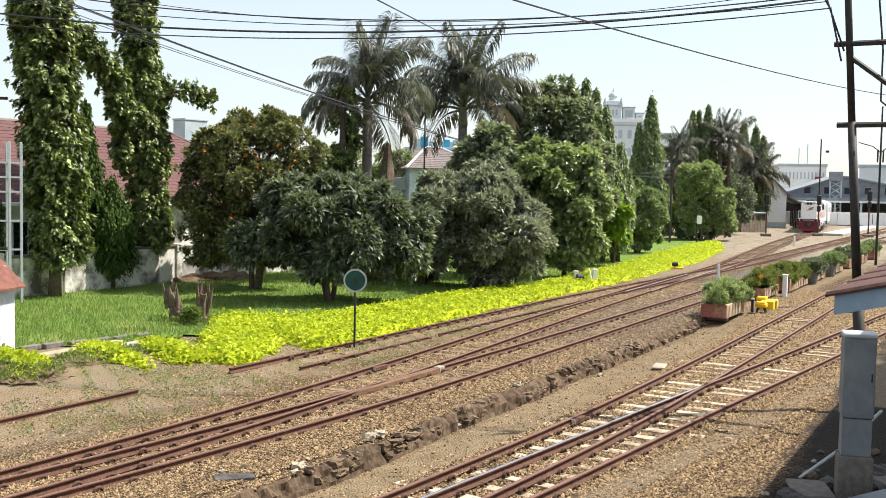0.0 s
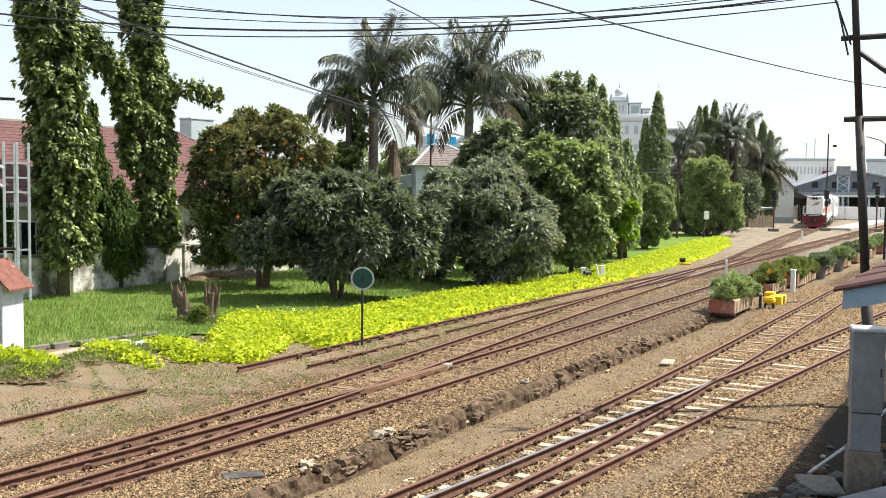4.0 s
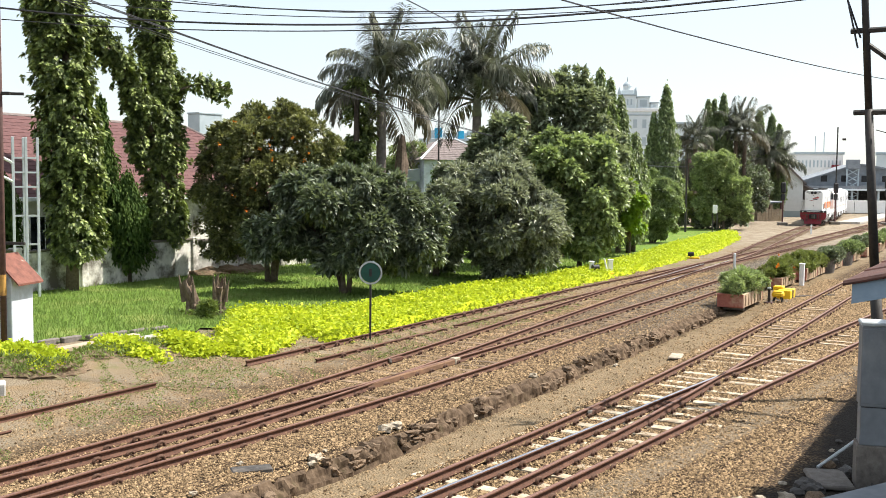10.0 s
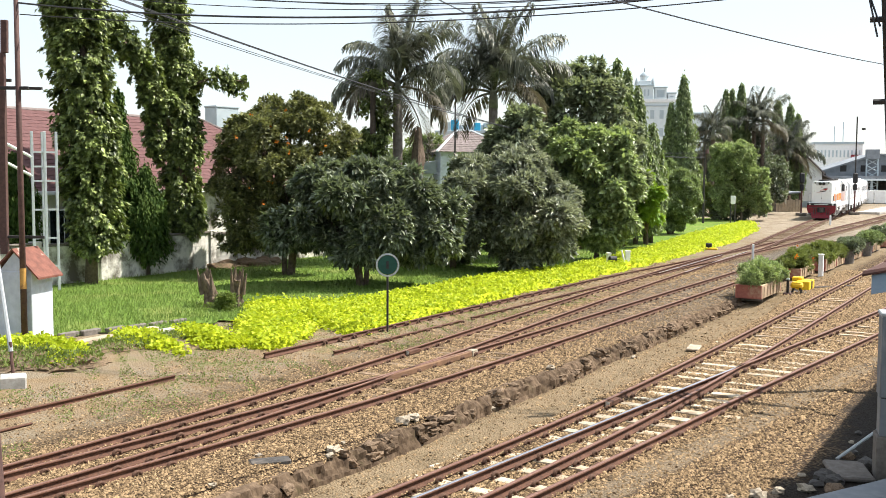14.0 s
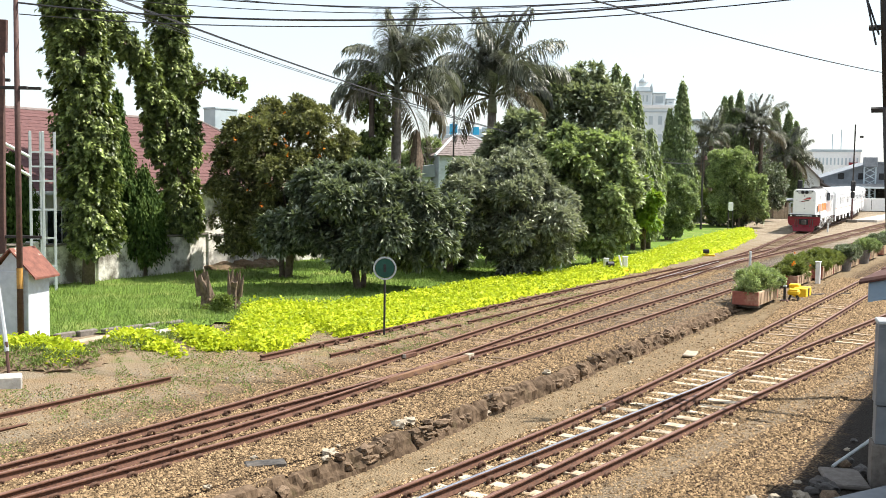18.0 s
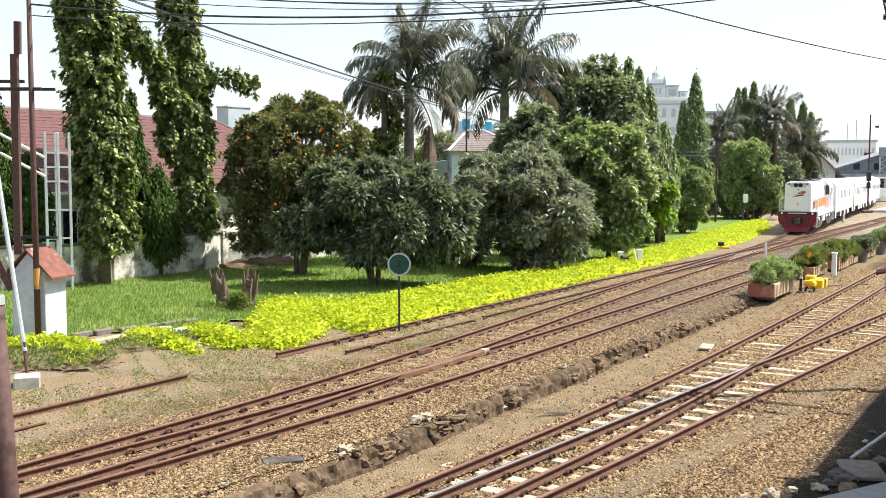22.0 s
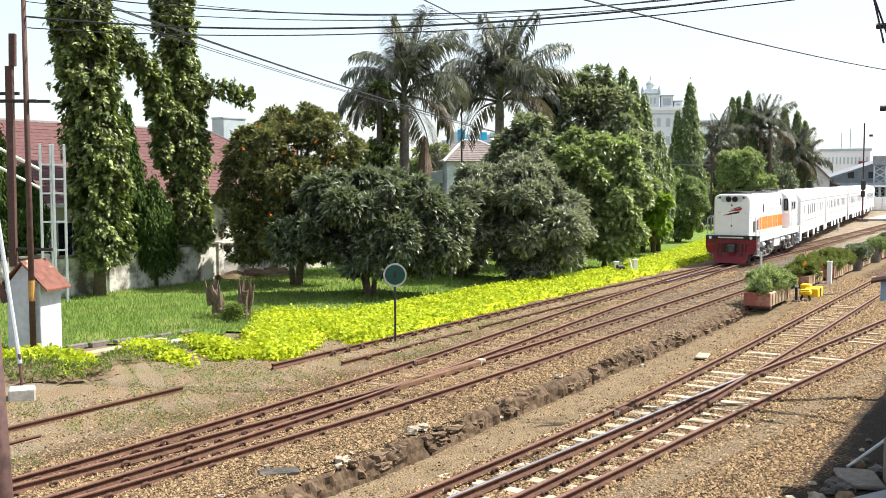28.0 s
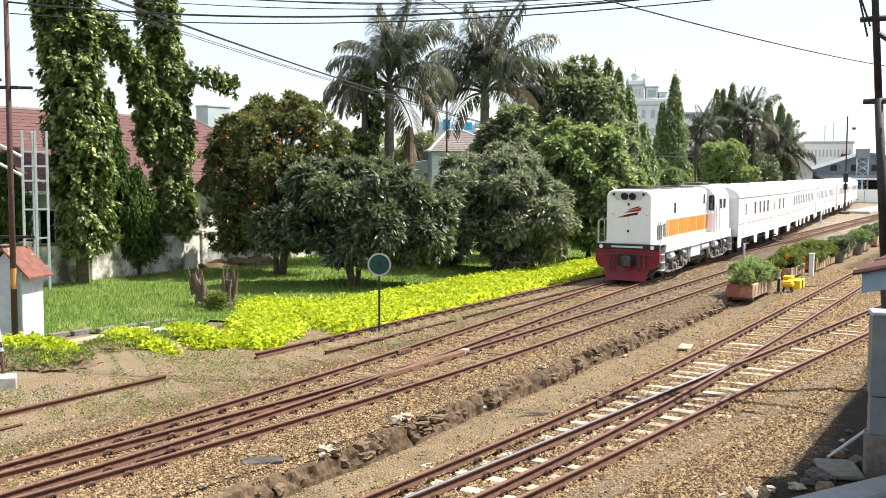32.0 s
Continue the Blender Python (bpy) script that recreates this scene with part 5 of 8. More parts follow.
def frond_mesh(length, elev, bend, seed, rows=92, leaf=1.12):
    """A feather palm leaf: a rib that leaves at an angle and bends over, with two rows of hanging leaflets; x outward, z up."""
    rng = np.random.default_rng(seed)
    u = np.linspace(0, 1, 15)
    ang = np.radians(elev - bend * u ** 1.5)
    px = np.concatenate([[0], np.cumsum(np.cos(ang[:-1]) * np.diff(u))]) * length
    pz = np.concatenate([[0], np.cumsum(np.sin(ang[:-1]) * np.diff(u))]) * length
    vs, fs = [], []
    for i in range(14):
        w0, w1 = 0.055 * (1 - u[i]) + 0.008, 0.055 * (1 - u[i + 1]) + 0.008
        for tilt in (0, 1):
            n0 = len(vs)
            if tilt:
                vs += [(px[i], 0, pz[i] - w0), (px[i], 0, pz[i] + w0), (px[i + 1], 0, pz[i + 1] + w1), (px[i + 1], 0, pz[i + 1] - w1)]
            else:
                vs += [(px[i], -w0, pz[i]), (px[i], w0, pz[i]), (px[i + 1], w1, pz[i + 1]), (px[i + 1], -w1, pz[i + 1])]
            fs += [(n0, n0 + 1, n0 + 2), (n0, n0 + 2, n0 + 3)]
    for k in range(rows * 2):
        s = -1 if k % 2 else 1
        f = min(0.2 + 0.8 * (k // 2 + rng.random() * 0.6) / rows, 0.995)
        b = np.array([np.interp(f, u, px), 0.0, np.interp(f, u, pz)])
        an = np.interp(f, u, ang)
        tan = np.array([math.cos(an), 0.0, math.sin(an)])
        ln = leaf * (math.sin(math.pi * min(1.0, 0.22 + 0.72 * f)) ** 0.5) * rng.uniform(0.8, 1.15) * length / 3.6
        d = tan * rng.uniform(0.35, 0.6) + np.array([0, s * rng.uniform(0.5, 0.85), 0]) + np.array([0, 0, rng.uniform(-0.35, 0.25)])
        d /= np.linalg.norm(d)
        wv = np.cross(d, (0, s * 0.5, 1.0))
        wv = wv / (np.linalg.norm(wv) + 1e-9) * 0.021 * length / 3.2
        p1 = b + d * ln * 0.42
        d2 = d + np.array([0, 0, -rng.uniform(0.55, 1.15)])
        p2 = p1 + d2 / np.linalg.norm(d2) * ln * 0.36
        d3 = d2 + np.array([0, 0, -rng.uniform(0.6, 1.2)])
        p3 = p2 + d3 / np.linalg.norm(d3) * ln * 0.30
        n0 = len(vs)
        vs += [tuple(b), tuple(p1 + wv), tuple(p1 - wv), tuple(p2 + wv * 0.9), tuple(p2 - wv * 0.9), tuple(p3)]
        fs += [(n0, n0 + 1, n0 + 2), (n0 + 2, n0 + 1, n0 + 3), (n0 + 2, n0 + 3, n0 + 4), (n0 + 4, n0 + 3, n0 + 5)]
    return fast_mesh("frond", vs, fs)


FRONDS = [frond_mesh(3.6, e, b, 40 + i) for i, (e, b) in enumerate(((86, 25), (74, 70), (62, 105), (48, 125), (30, 120), (8, 105), (-18, 70)))]
for i, me in enumerate(FRONDS):
    me.materials.append(M["l_palm_old" if i > 4 else "l_palm"])


def palm_tree(at, height, crown, n_fronds, label, seed, scale=1.0, trunk_r=0.24, lean=0.0, top_row=6.7, bark="palm_bark"):
    rnd = random.Random(seed)
    t = thing("palm_tree", pose(*at, 0), label, "palm tree")
    pts = [(lean * f * f, 0, height * f, trunk_r * (1.15 - 0.25 * f)) for f in (0, 0.2, 0.5, 0.8, 0.9)]
    part("trunk", trunk_mesh([[(0, 0, -0.2, trunk_r * 1.5)] + pts], 12), M[bark], t, smooth=True)
    part("crownshaft", trunk_mesh([[(lean * 0.86, 0, height * 0.88, trunk_r * 1.05), (lean * 0.93, 0, height * 0.95, trunk_r * 0.9), (lean, 0, height * 1.03, trunk_r * 0.4)]], 12), M["palm_shaft"], t, "smooth grey-green crownshaft", smooth=True)
    for k in range(n_fronds):
        f = (k + 0.5) / n_fronds
        me = FRONDS[min(6, int(f ** 1.2 * top_row))]
        fr = new("frond", me)
        fr.parent = t
        fr.matrix_basis = Matrix.Translation((lean, 0, height * (1.02 - 0.05 * f))) @ Matrix.Rotation(2.399 * k + rnd.uniform(-0.3, 0.3), 4, "Z") @ Matrix.Rotation(radians(rnd.uniform(-10, 10)), 4, "Y") @ Matrix.Rotation(radians(rnd.uniform(-25, 25)), 4, "X") @ Matrix.Scale(scale * crown * rnd.uniform(0.86, 1.1), 4)
    return t


def make_trees():
    # two tall trunks wrapped in climbing vines
    vine_tree((-13.1, 38.0), [
        ([(0.25, 0, 1.3), (0.1, 0, 4), (-0.2, 0, 7.5), (-0.42, 0, 10.5), (-0.55, 0, 13.0)], [0.80, 0.98, 0.97, 0.98, 0.6], 4300),
        ([(-0.75, -0.2, 8.6), (-0.95, -0.2, 9.6), (-0.85, -0.2, 10.6)], [0.3, 0.4, 0.4], 240),
    ], "tall tree trunk wrapped in a thick coat of climbing vines", 21,
        [[(0, 0, -0.2, 0.26), (0.05, 0, 1.5, 0.2), (0, 0, 7, 0.16), (-0.4, 0, 12.6, 0.05)]])
    vine_tree((-11.0, 43.6), [
        ([(0.15, 0, 1.35), (-0.05, 0, 4), (-0.1, 0, 7), (-0.38, 0, 9.4), (-0.73, 0, 11.8), (-0.85, 0, 12.8)], [0.60, 0.84, 0.74, 0.62, 0.80, 0.4], 3000),
        ([(-0.55, -1.0, 6.6), (-0.75, -1.6, 7.7), (-1.4, -2.0, 8.9), (-2.0, -2.0, 9.7), (-2.5, -2.0, 10.4)], [0.42, 0.50, 0.52, 0.46, 0.30], 620),
        ([(-0.95, -1.2, 4.9), (-0.85, -1.2, 6.0), (-0.9, -1.4, 7.4)], [0.16, 0.34, 0.42], 220),
        ([(0.4, 0.3, 8.0), (0.95, 0.3, 8.3), (1.5, 0.3, 8.2), (2.0, 0.3, 7.9)], [0.26, 0.26, 0.24, 0.14], 120),
        ([(2.0, 0.3, 8.0), (2.7, 0.3, 8.05)], [0.12, 0.08], 26),
    ], "tall leaning tree trunk hung with climbing vines and side shoots", 22,
        [[(0, 0, -0.2, 0.22), (0.05, 0, 1.5, 0.17), (-0.1, 0, 7, 0.14), (-0.8, 0, 12.3, 0.05)], [(-0.3, -0.6, 6.0, 0.09), (-1.3, -1.9, 8.8, 0.07), (-2.5, -2.0, 10.4, 0.03)], [(0, 0, 7.8, 0.07), (1.3, 0.3, 8.3, 0.05), (2.7, 0.3, 8.1, 0.015)]])
    # dark conifers between and beside them
    for at, h, r, lab in (((-12.9, 41.0), 7.3, 0.48, "slim dark conifer before the compound wall"), ((-12.0, 41.4), 4.2, 0.72, "bushy dark conifer before the compound wall"), ((-15.7, 37.5), 4.6, 0.8, "dark conifer beside the steel frame"), ((-16.4, 36.2), 7.5, 0.7, "dark conifer at the lawn's edge")):
        spire_tree(at, h, r, 0.8, int(h * 31), lab, "l_conifer", clumps=900, per=14, size=0.17)
    # tree with orange blossom
    t = broad_tree("flowering_tree", (-6.26, 41.9), [(-0.16, 0.2, 4.62, 2.25, 2.1, 2.45), (-1.78, 0.2, 3.9, 1.4, 1.3, 2.0), (-2.35, 0.1, 2.65, 0.8, 0.8, 1.3), (1.35, 0.2, 5.2, 1.15, 1.1, 1.55), (0.28, 0.3, 6.3, 1.1, 1.1, 0.95), (-1.06, 0.3, 5.7, 1.05, 1.0, 1.0), (-0.83, 0, 2.1, 1.8, 1.7, 1.0), (1.94, 0.2, 4.2, 0.7, 0.7, 1.35), (1.27, 0, 2.4, 1.15, 1.1, 1.1)], "l_orange", 7000, 14, 0.14, 0.15,
                   "round olive-green tree dotted with orange blossom", 31, fork=1.3, stems=3, base_r=0.12, thick=2.6)
    foliage("blossom", [(0.0, -0.2, 6.1, 1.5, 1.5, 1.1), (-0.1, -0.3, 4.7, 2.3, 2.2, 2.3)], 42, 5, 0.08, 0.085, M["l_flower"], t, 32, 0.0, 0.8, label="bunches of orange blossom")
    # low dark tree before it
    broad_tree("broadleaf_tree", (-2.92, 37.9), [(0.07, 0, 2.7, 2.4, 2.2, 1.4), (-1.85, 0, 2.65, 1.4, 1.35, 1.05), (-1.54, 0.1, 3.6, 1.05, 1.0, 0.85), (0.37, 0.1, 3.75, 1.45, 1.35, 0.85), (2.31, 0, 2.55, 1.4, 1.3, 1.35), (1.87, 0.1, 3.5, 1.05, 1.0, 0.85), (-2.85, 0, 1.9, 0.7, 0.65, 0.55), (-0.76, 0, 1.75, 1.2, 1.1, 0.45), (1.79, 0, 1.6, 1.4, 1.3, 0.5), (3.1, 0, 1.95, 0.65, 0.6, 0.95)], "l_dark", 4600, 14, 0.15, 0.29,
               "low spreading tree with glossy dark green leaves", 41, fork=0.95, stems=3, base_r=0.11, droop=0.4, aspect=0.34, thick=2.0)
    # grey-green trees and shrubs beside it
    broad_tree("broadleaf_tree", (3.1, 44.0), [(0, 0, 2.7, 2.5, 2.3, 2.05), (-1.7, 0.1, 3.7, 1.15, 1.1, 1.15), (-1.52, 0, 1.8, 1.4, 1.3, 1.15), (1.2, 0, 2.4, 1.4, 1.3, 1.6), (-0.29, 0.2, 4.55, 1.4, 1.3, 0.95), (2.07, 0, 1.8, 0.95, 0.85, 1.05), (0.69, 0.1, 3.9, 1.15, 1.1, 1.1)], "l_grey", 4800, 14, 0.15, 0.27,
               "dense shrubby tree with dull grey-green leaves", 51, fork=0.5, stems=3, base_r=0.09, aspect=0.34, thick=2.0)
    broad_tree("broadleaf_tree", (0.4, 46.5), [(0, 0, 2.0, 1.6, 1.5, 1.5), (-0.8, 0, 1.6, 1.3, 1.2, 1.2), (0.9, 0, 2.7, 1.2, 1.2, 1.2)], "l_dark", 900, 14, 0.2, 0.26, "shaded dark tree behind the lawn", 52, fork=0.6, stems=2, base_r=0.09)
    broad_tree("broadleaf_tree", (3.73, 51.0), [(0.1, 0.2, 6.4, 1.2, 1.2, 0.95), (-0.6, 0.2, 5.7, 0.75, 0.8, 0.8), (0.98, 0.2, 5.9, 1.25, 1.15, 1.3), (-0.06, 0.2, 4.9, 1.7, 1.5, 1.1), (0.6, 0, 3.6, 1.9, 1.7, 1.4)], "l_ragged", 2300, 14, 0.18, 0.30, "taller green tree behind the grey shrub", 53, fork=2.0, base_r=0.14, thick=1.8)
    broad_tree("broadleaf_tree", (7.61, 49.4), [(-0.88, 0.2, 4.7, 1.65, 1.5, 1.6), (0.65, 0.2, 3.9, 1.15, 1.1, 1.55), (0.26, 0, 2.2, 1.3, 1.2, 1.25), (-1.69, 0.2, 4.0, 1.2, 1.1, 1.5), (0.9, 0.3, 5.5, 0.88, 0.8, 0.9), (1.37, 0, 1.55, 0.65, 0.6, 0.7), (-1.44, 0.3, 5.8, 1.0, 0.95, 0.75), (-0.28, 0, 1.3, 0.8, 0.7, 0.55), (0.1, 0.2, 5.6, 0.7, 0.7, 0.8)], "l_green", 3600, 15, 0.17, 0.26, "green tree with large drooping leaves", 54, fork=1.2, base_r=0.13, droop=0.5, thick=1.8)
    broad_tree("broadleaf_tree", (7.81, 57.0), [(-0.1, 0.4, 8.2, 1.7, 1.6, 1.8), (0.41, 0.5, 9.75, 0.88, 0.8, 0.8), (-0.5, 0.5, 9.4, 0.82, 0.8, 0.8), (-1.63, 0.5, 8.8, 1.0, 0.95, 1.25), (1.62, 0.5, 9.1, 0.7, 0.65, 1.0), (1.33, 0.4, 7.6, 1.25, 1.15, 1.65), (-1.99, 0.4, 7.2, 1.3, 1.2, 1.45), (-0.87, 0.3, 6.3, 1.9, 1.7, 1.5), (0.6, 0.2, 5.2, 1.7, 1.5, 1.4), (1.9, 0.3, 5.9, 1.3, 1.2, 1.6), (2.2, 0.3, 4.2, 1.3, 1.2, 1.5)], "l_ragged", 3300, 14, 0.2, 0.31, "tall tree with a ragged grey-green crown", 55, fork=3.5, base_r=0.18, thick=1.8)
    for at, h, r in (((10.0, 58.5), 10.6, 0.50), ((10.7, 59.1), 10.1, 0.50), ((11.6, 60.4), 9.1, 0.62), ((12.9, 62.3), 7.0, 0.68), ((11.2, 61.3), 8.0, 0.75), ((12.3, 60.8), 5.8, 0.7), ((10.4, 58.2), 7.0, 0.7)):
        spire_tree(at, h, r, 1.0, int(at[0] * 77), "columnar tree with hanging green leaves behind the lawn", clumps=900)
    broad_tree("broadleaf_tree", (11.81, 58.0), [(-0.46, 0, 3.3, 0.8, 0.75, 0.85), (-0.03, 0, 2.75, 0.7, 0.65, 1.1), (-0.92, 0, 2.2, 0.7, 0.65, 0.8), (0.2, -0.1, 1.9, 0.5, 0.5, 0.6)], "l_bright", 900, 14, 0.17, 0.27, "small tree with fresh bright green leaves", 56, fork=0.9, base_r=0.07, droop=0.6)
    broad_tree("round_shrub", (16.1, 71.2), [(0.15, 0.1, 2.85, 1.8, 1.6, 1.75), (-0.46, 0.2, 4.0, 1.25, 1.1, 1.0), (0.57, 0.1, 1.6, 1.25, 1.15, 1.05), (-0.94, 0.1, 1.75, 0.85, 0.8, 1.2), (1.15, 0.1, 2.4, 0.7, 0.65, 1.1), (0.02, 0, 1.1, 1.2, 1.1, 0.6)], "l_shrub", 3600, 14, 0.14, 0.15, "round clipped shrub with fine leaves", 57, fork=0.5, stems=3, base_r=0.08, category="shrub", thick=2.2)
    broad_tree("round_shrub", (12.9, 64.5), [(0, 0, 1.9, 1.0, 1.0, 1.1), (-0.2, 0, 2.6, 0.8, 0.8, 0.7)], "l_bright", 500, 14, 0.16, 0.2, "bright green shrub on a thin stem", 58, fork=0.9, base_r=0.05, category="shrub")
    # palms of the garden
    palm_tree((-2.05, 48.3), 8.5, 1.10, 25, "tall feather palm with a grey trunk and drooping fronds", 61, top_row=6.6)
    palm_tree((2.8, 55.2), 8.8, 1.26, 28, "tall feather palm with arching grey-green fronds", 66, trunk_r=0.26, top_row=6.0)
    vine_tree((-3.15, 47.2), [([(0, 0, 2.5), (0, 0, 5.5), (0.1, 0, 8.0), (0.1, 0, 8.6)], [0.62, 0.66, 0.6, 0.4], 760)], "trunk of a cut tree hung with climbing vines", 63, [[(0, 0, -0.2, 0.2), (0, 0, 8.4, 0.12)]])
    st = thing("dead_trunk", pose(-1.15, 47.6, 0), "torn brown trunk of a dead palm", "tree stump")
    bm = tube(BM(), [(0, 0, -0.1), (0, 0, 3.0), (0.05, 0, 5.0), (0.1, 0, 6.3)], [0.26, 0.22, 0.26, 0.16], 14)
    for v in bm.verts:
        k = 1 + 0.7 * noise.noise(Vector((v.co.x * 5, v.co.y * 5, v.co.z * 2.2)))
        v.co.x, v.co.y = v.co.x * k, v.co.y * k
        if v.co.z > 6.0:
            v.co.z += 0.5 * noise.noise(v.co * 7)
    part("trunk", bm, M["dead_wood"], st)
    spire_tree((0.55, 45.0), 4.7, 0.5, 1.0, 65, "small dark conifer among the shrubs", "l_conifer", 300, 12, 0.16)
    broad_tree("broadleaf_tree", (-3.4, 73.5), [(0, 0, 5.0, 2.4, 2.2, 1.5), (2.2, 0, 5.5, 1.5, 1.4, 1.2), (-2.5, 0, 5.6, 1.8, 1.6, 1.4)], "l_pale", 1500, 13, 0.22, 0.26, "light green tree behind the garden", 67, fork=2.5, base_r=0.15)
    # far end of the garden: cones, palms, round trees
    for at, h, r in (((23.1, 97.7), 13.3, 0.78), ((22.0, 98.0), 10.8, 0.47), ((23.3, 95.2), 6.1, 0.75), ((29.6, 106.6), 12.7, 0.57), ((30.3, 106.9), 12.9, 0.5), ((31.1, 106.2), 13.3, 0.62), ((42.2, 128.3), 13.2, 0.77), ((43.6, 127.8), 12.8, 0.80), ((44.2, 126.7), 11.4, 0.62)):
        spire_tree(at, h, r, 1.0, int(at[0] * 53), "slender columnar tree at the end of the garden", clumps=1300, per=13, size=0.27, broad=1.5)
    broad_tree("broadleaf_tree", (27.32, 92.3), [(-0.86, 0.2, 4.9, 1.9, 1.75, 2.1), (-1.9, 0.2, 5.3, 1.05, 1.0, 1.45), (0.7, 0.1, 3.4, 1.45, 1.35, 1.85), (1.24, 0, 1.8, 1.35, 1.25, 0.8), (-0.93, 0, 2.2, 1.7, 1.6, 1.5), (-0.36, 0.3, 6.1, 1.2, 1.1, 1.0), (2.0, 0, 2.1, 0.72, 0.66, 0.5)], "l_green", 3900, 14, 0.18, 0.20, "round green tree at the end of the garden", 71, fork=1.2, base_r=0.14, thick=2.0)
    broad_tree("round_shrub", (25.8, 93.6), [(-0.47, 0.2, 2.3, 1.0, 0.95, 1.3), (0.69, 0.2, 1.75, 1.3, 1.2, 1.0), (-1.36, 0.2, 2.8, 0.55, 0.5, 0.7), (-1.3, 0.2, 1.5, 0.9, 0.8, 1.0)], "l_olive", 900, 14, 0.2, 0.13, "feathery olive shrub behind the sign", 72, fork=0.3, stems=3, base_r=0.05, category="shrub")
    # added shrub: its dark leaves stand in for deep shade below the round tree
    broad_tree("round_shrub", (27.2, 94.2), [(0, 0, 0.8, 1.8, 1.2, 0.8), (1.5, 0, 0.7, 1.2, 1.0, 0.7), (-1.9, 0.2, 0.8, 1.2, 1.0, 0.8)], "l_dark", 420, 13, 0.2, 0.24, "dark low shrub added for the shade below the far trees", 73, fork=0.3, stems=3, base_r=0.05, category="shrub")
    for at, h, c, nf in (((27.0, 101.5), 8.7, 0.75, 14), ((32.3, 105.6), 9.9, 0.85, 17), ((26.7, 103.4), 7.6, 0.85, 16), ((33.5, 106.4), 9.6, 1.0, 17), ((42.4, 124.9), 7.3, 1.15, 20), ((44.3, 127.2), 6.6, 1.05, 18)):
        palm_tree(at, h, c, nf, "grey-green feather palm at the end of the garden", int(h * 9 + at[0]), trunk_r=0.22, bark="bark")
    broad_tree("broadleaf_tree", (31.3, 108.0), [(-0.5, 0, 5.0, 3.0, 2.2, 3.4), (2.8, 0, 4.2, 2.2, 2.0, 3.0), (0.5, 0, 7.6, 2.0, 1.5, 1.5), (-3.2, 0, 5.4, 1.6, 1.4, 2.0)], "l_dark", 2000, 13, 0.3, 0.3, "dark trees behind the far palms", 74, fork=1.5, base_r=0.16)
    broad_tree("broadleaf_tree", (26.2, 104.6), [(0, 0, 3.6, 1.9, 1.5, 2.6), (-1.2, 0, 2.6, 1.4, 1.2, 1.8), (1.6, 0, 4.6, 1.4, 1.2, 2.2)], "l_dark", 1100, 13, 0.22, 0.27, "dense dark tree among the far palms", 78, fork=1.0, base_r=0.12)
    broad_tree("broadleaf_tree", (41.6, 127.0), [(0, 0, 3.2, 1.8, 1.3, 2.2), (-1.9, 0, 3.9, 1.7, 1.4, 2.5), (0.7, 0, 5.0, 1.2, 1.1, 1.4), (-3.6, 0, 4.2, 1.6, 1.3, 2.6)], "l_dark", 1000, 13, 0.2, 0.24, "dense dark tree below the far palms", 76, fork=1.0, base_r=0.12)


make_trees()


# ---- lawn and yellow ground cover ----
def polygon_grid(outline, step, z_of):
    """A sheet over an outline of (x, y), as a grid cut to it."""
    o = np.array(outline)

    xs, ys = np.arange(o[:, 0].min(), o[:, 0].max() + step, step), np.arange(o[:, 1].min(), o[:, 1].max() + step, step)
    idx, vs, fs = {}, [], []
    gx, gy = np.meshgrid(xs[:-1] + step / 2, ys[:-1] + step / 2, indexing="ij")
    inside = np.zeros(gx.shape, dtype=bool)
    for (x0, y0), (x1, y1) in zip(o, np.roll(o, -1, axis=0)):
        if y0 != y1:
            inside ^= ((y0 > gy) != (y1 > gy)) & (gx < (x1 - x0) * (gy - y0) / (y1 - y0) + x0)
    for i, x in enumerate(xs[:-1]):
        for j, y in enumerate(ys[:-1]):
            if inside[i, j]:
                q = []
                for k in ((i, j), (i + 1, j), (i + 1, j + 1), (i, j + 1)):
                    if k not in idx:
                        idx[k] = len(vs)
                        vs.append((xs[k[0]], ys[k[1]], z_of(xs[k[0]], ys[k[1]])))
                    q.append(idx[k])
                fs.append(q)
    return vs, fs, inside


def sa(x, y):
    return x * COS_T - y * SIN_T, x * SIN_T + y * COS_T


def lawn_z(x, y):
    s, a = sa(x, y)
    return max(0.0, ground_z(s, a)) + 0.06 + 0.03 * smooth_noise(x, y, 0.5)


LAWN = [tuple(tp(s, a)[:2]) for s, a in ((-40, 8), (-23.0, 12.5), (-21.6, 16.6), (-20.2, 18.6), (-20.0, 20.2), (-18.4, 22.0), (-17.2, 24), (-17.0, 40), (-17.6, 60), (-19.5, 78), (-22.5, 90), (-26, 96), (-40, 100), (-40, 60))]


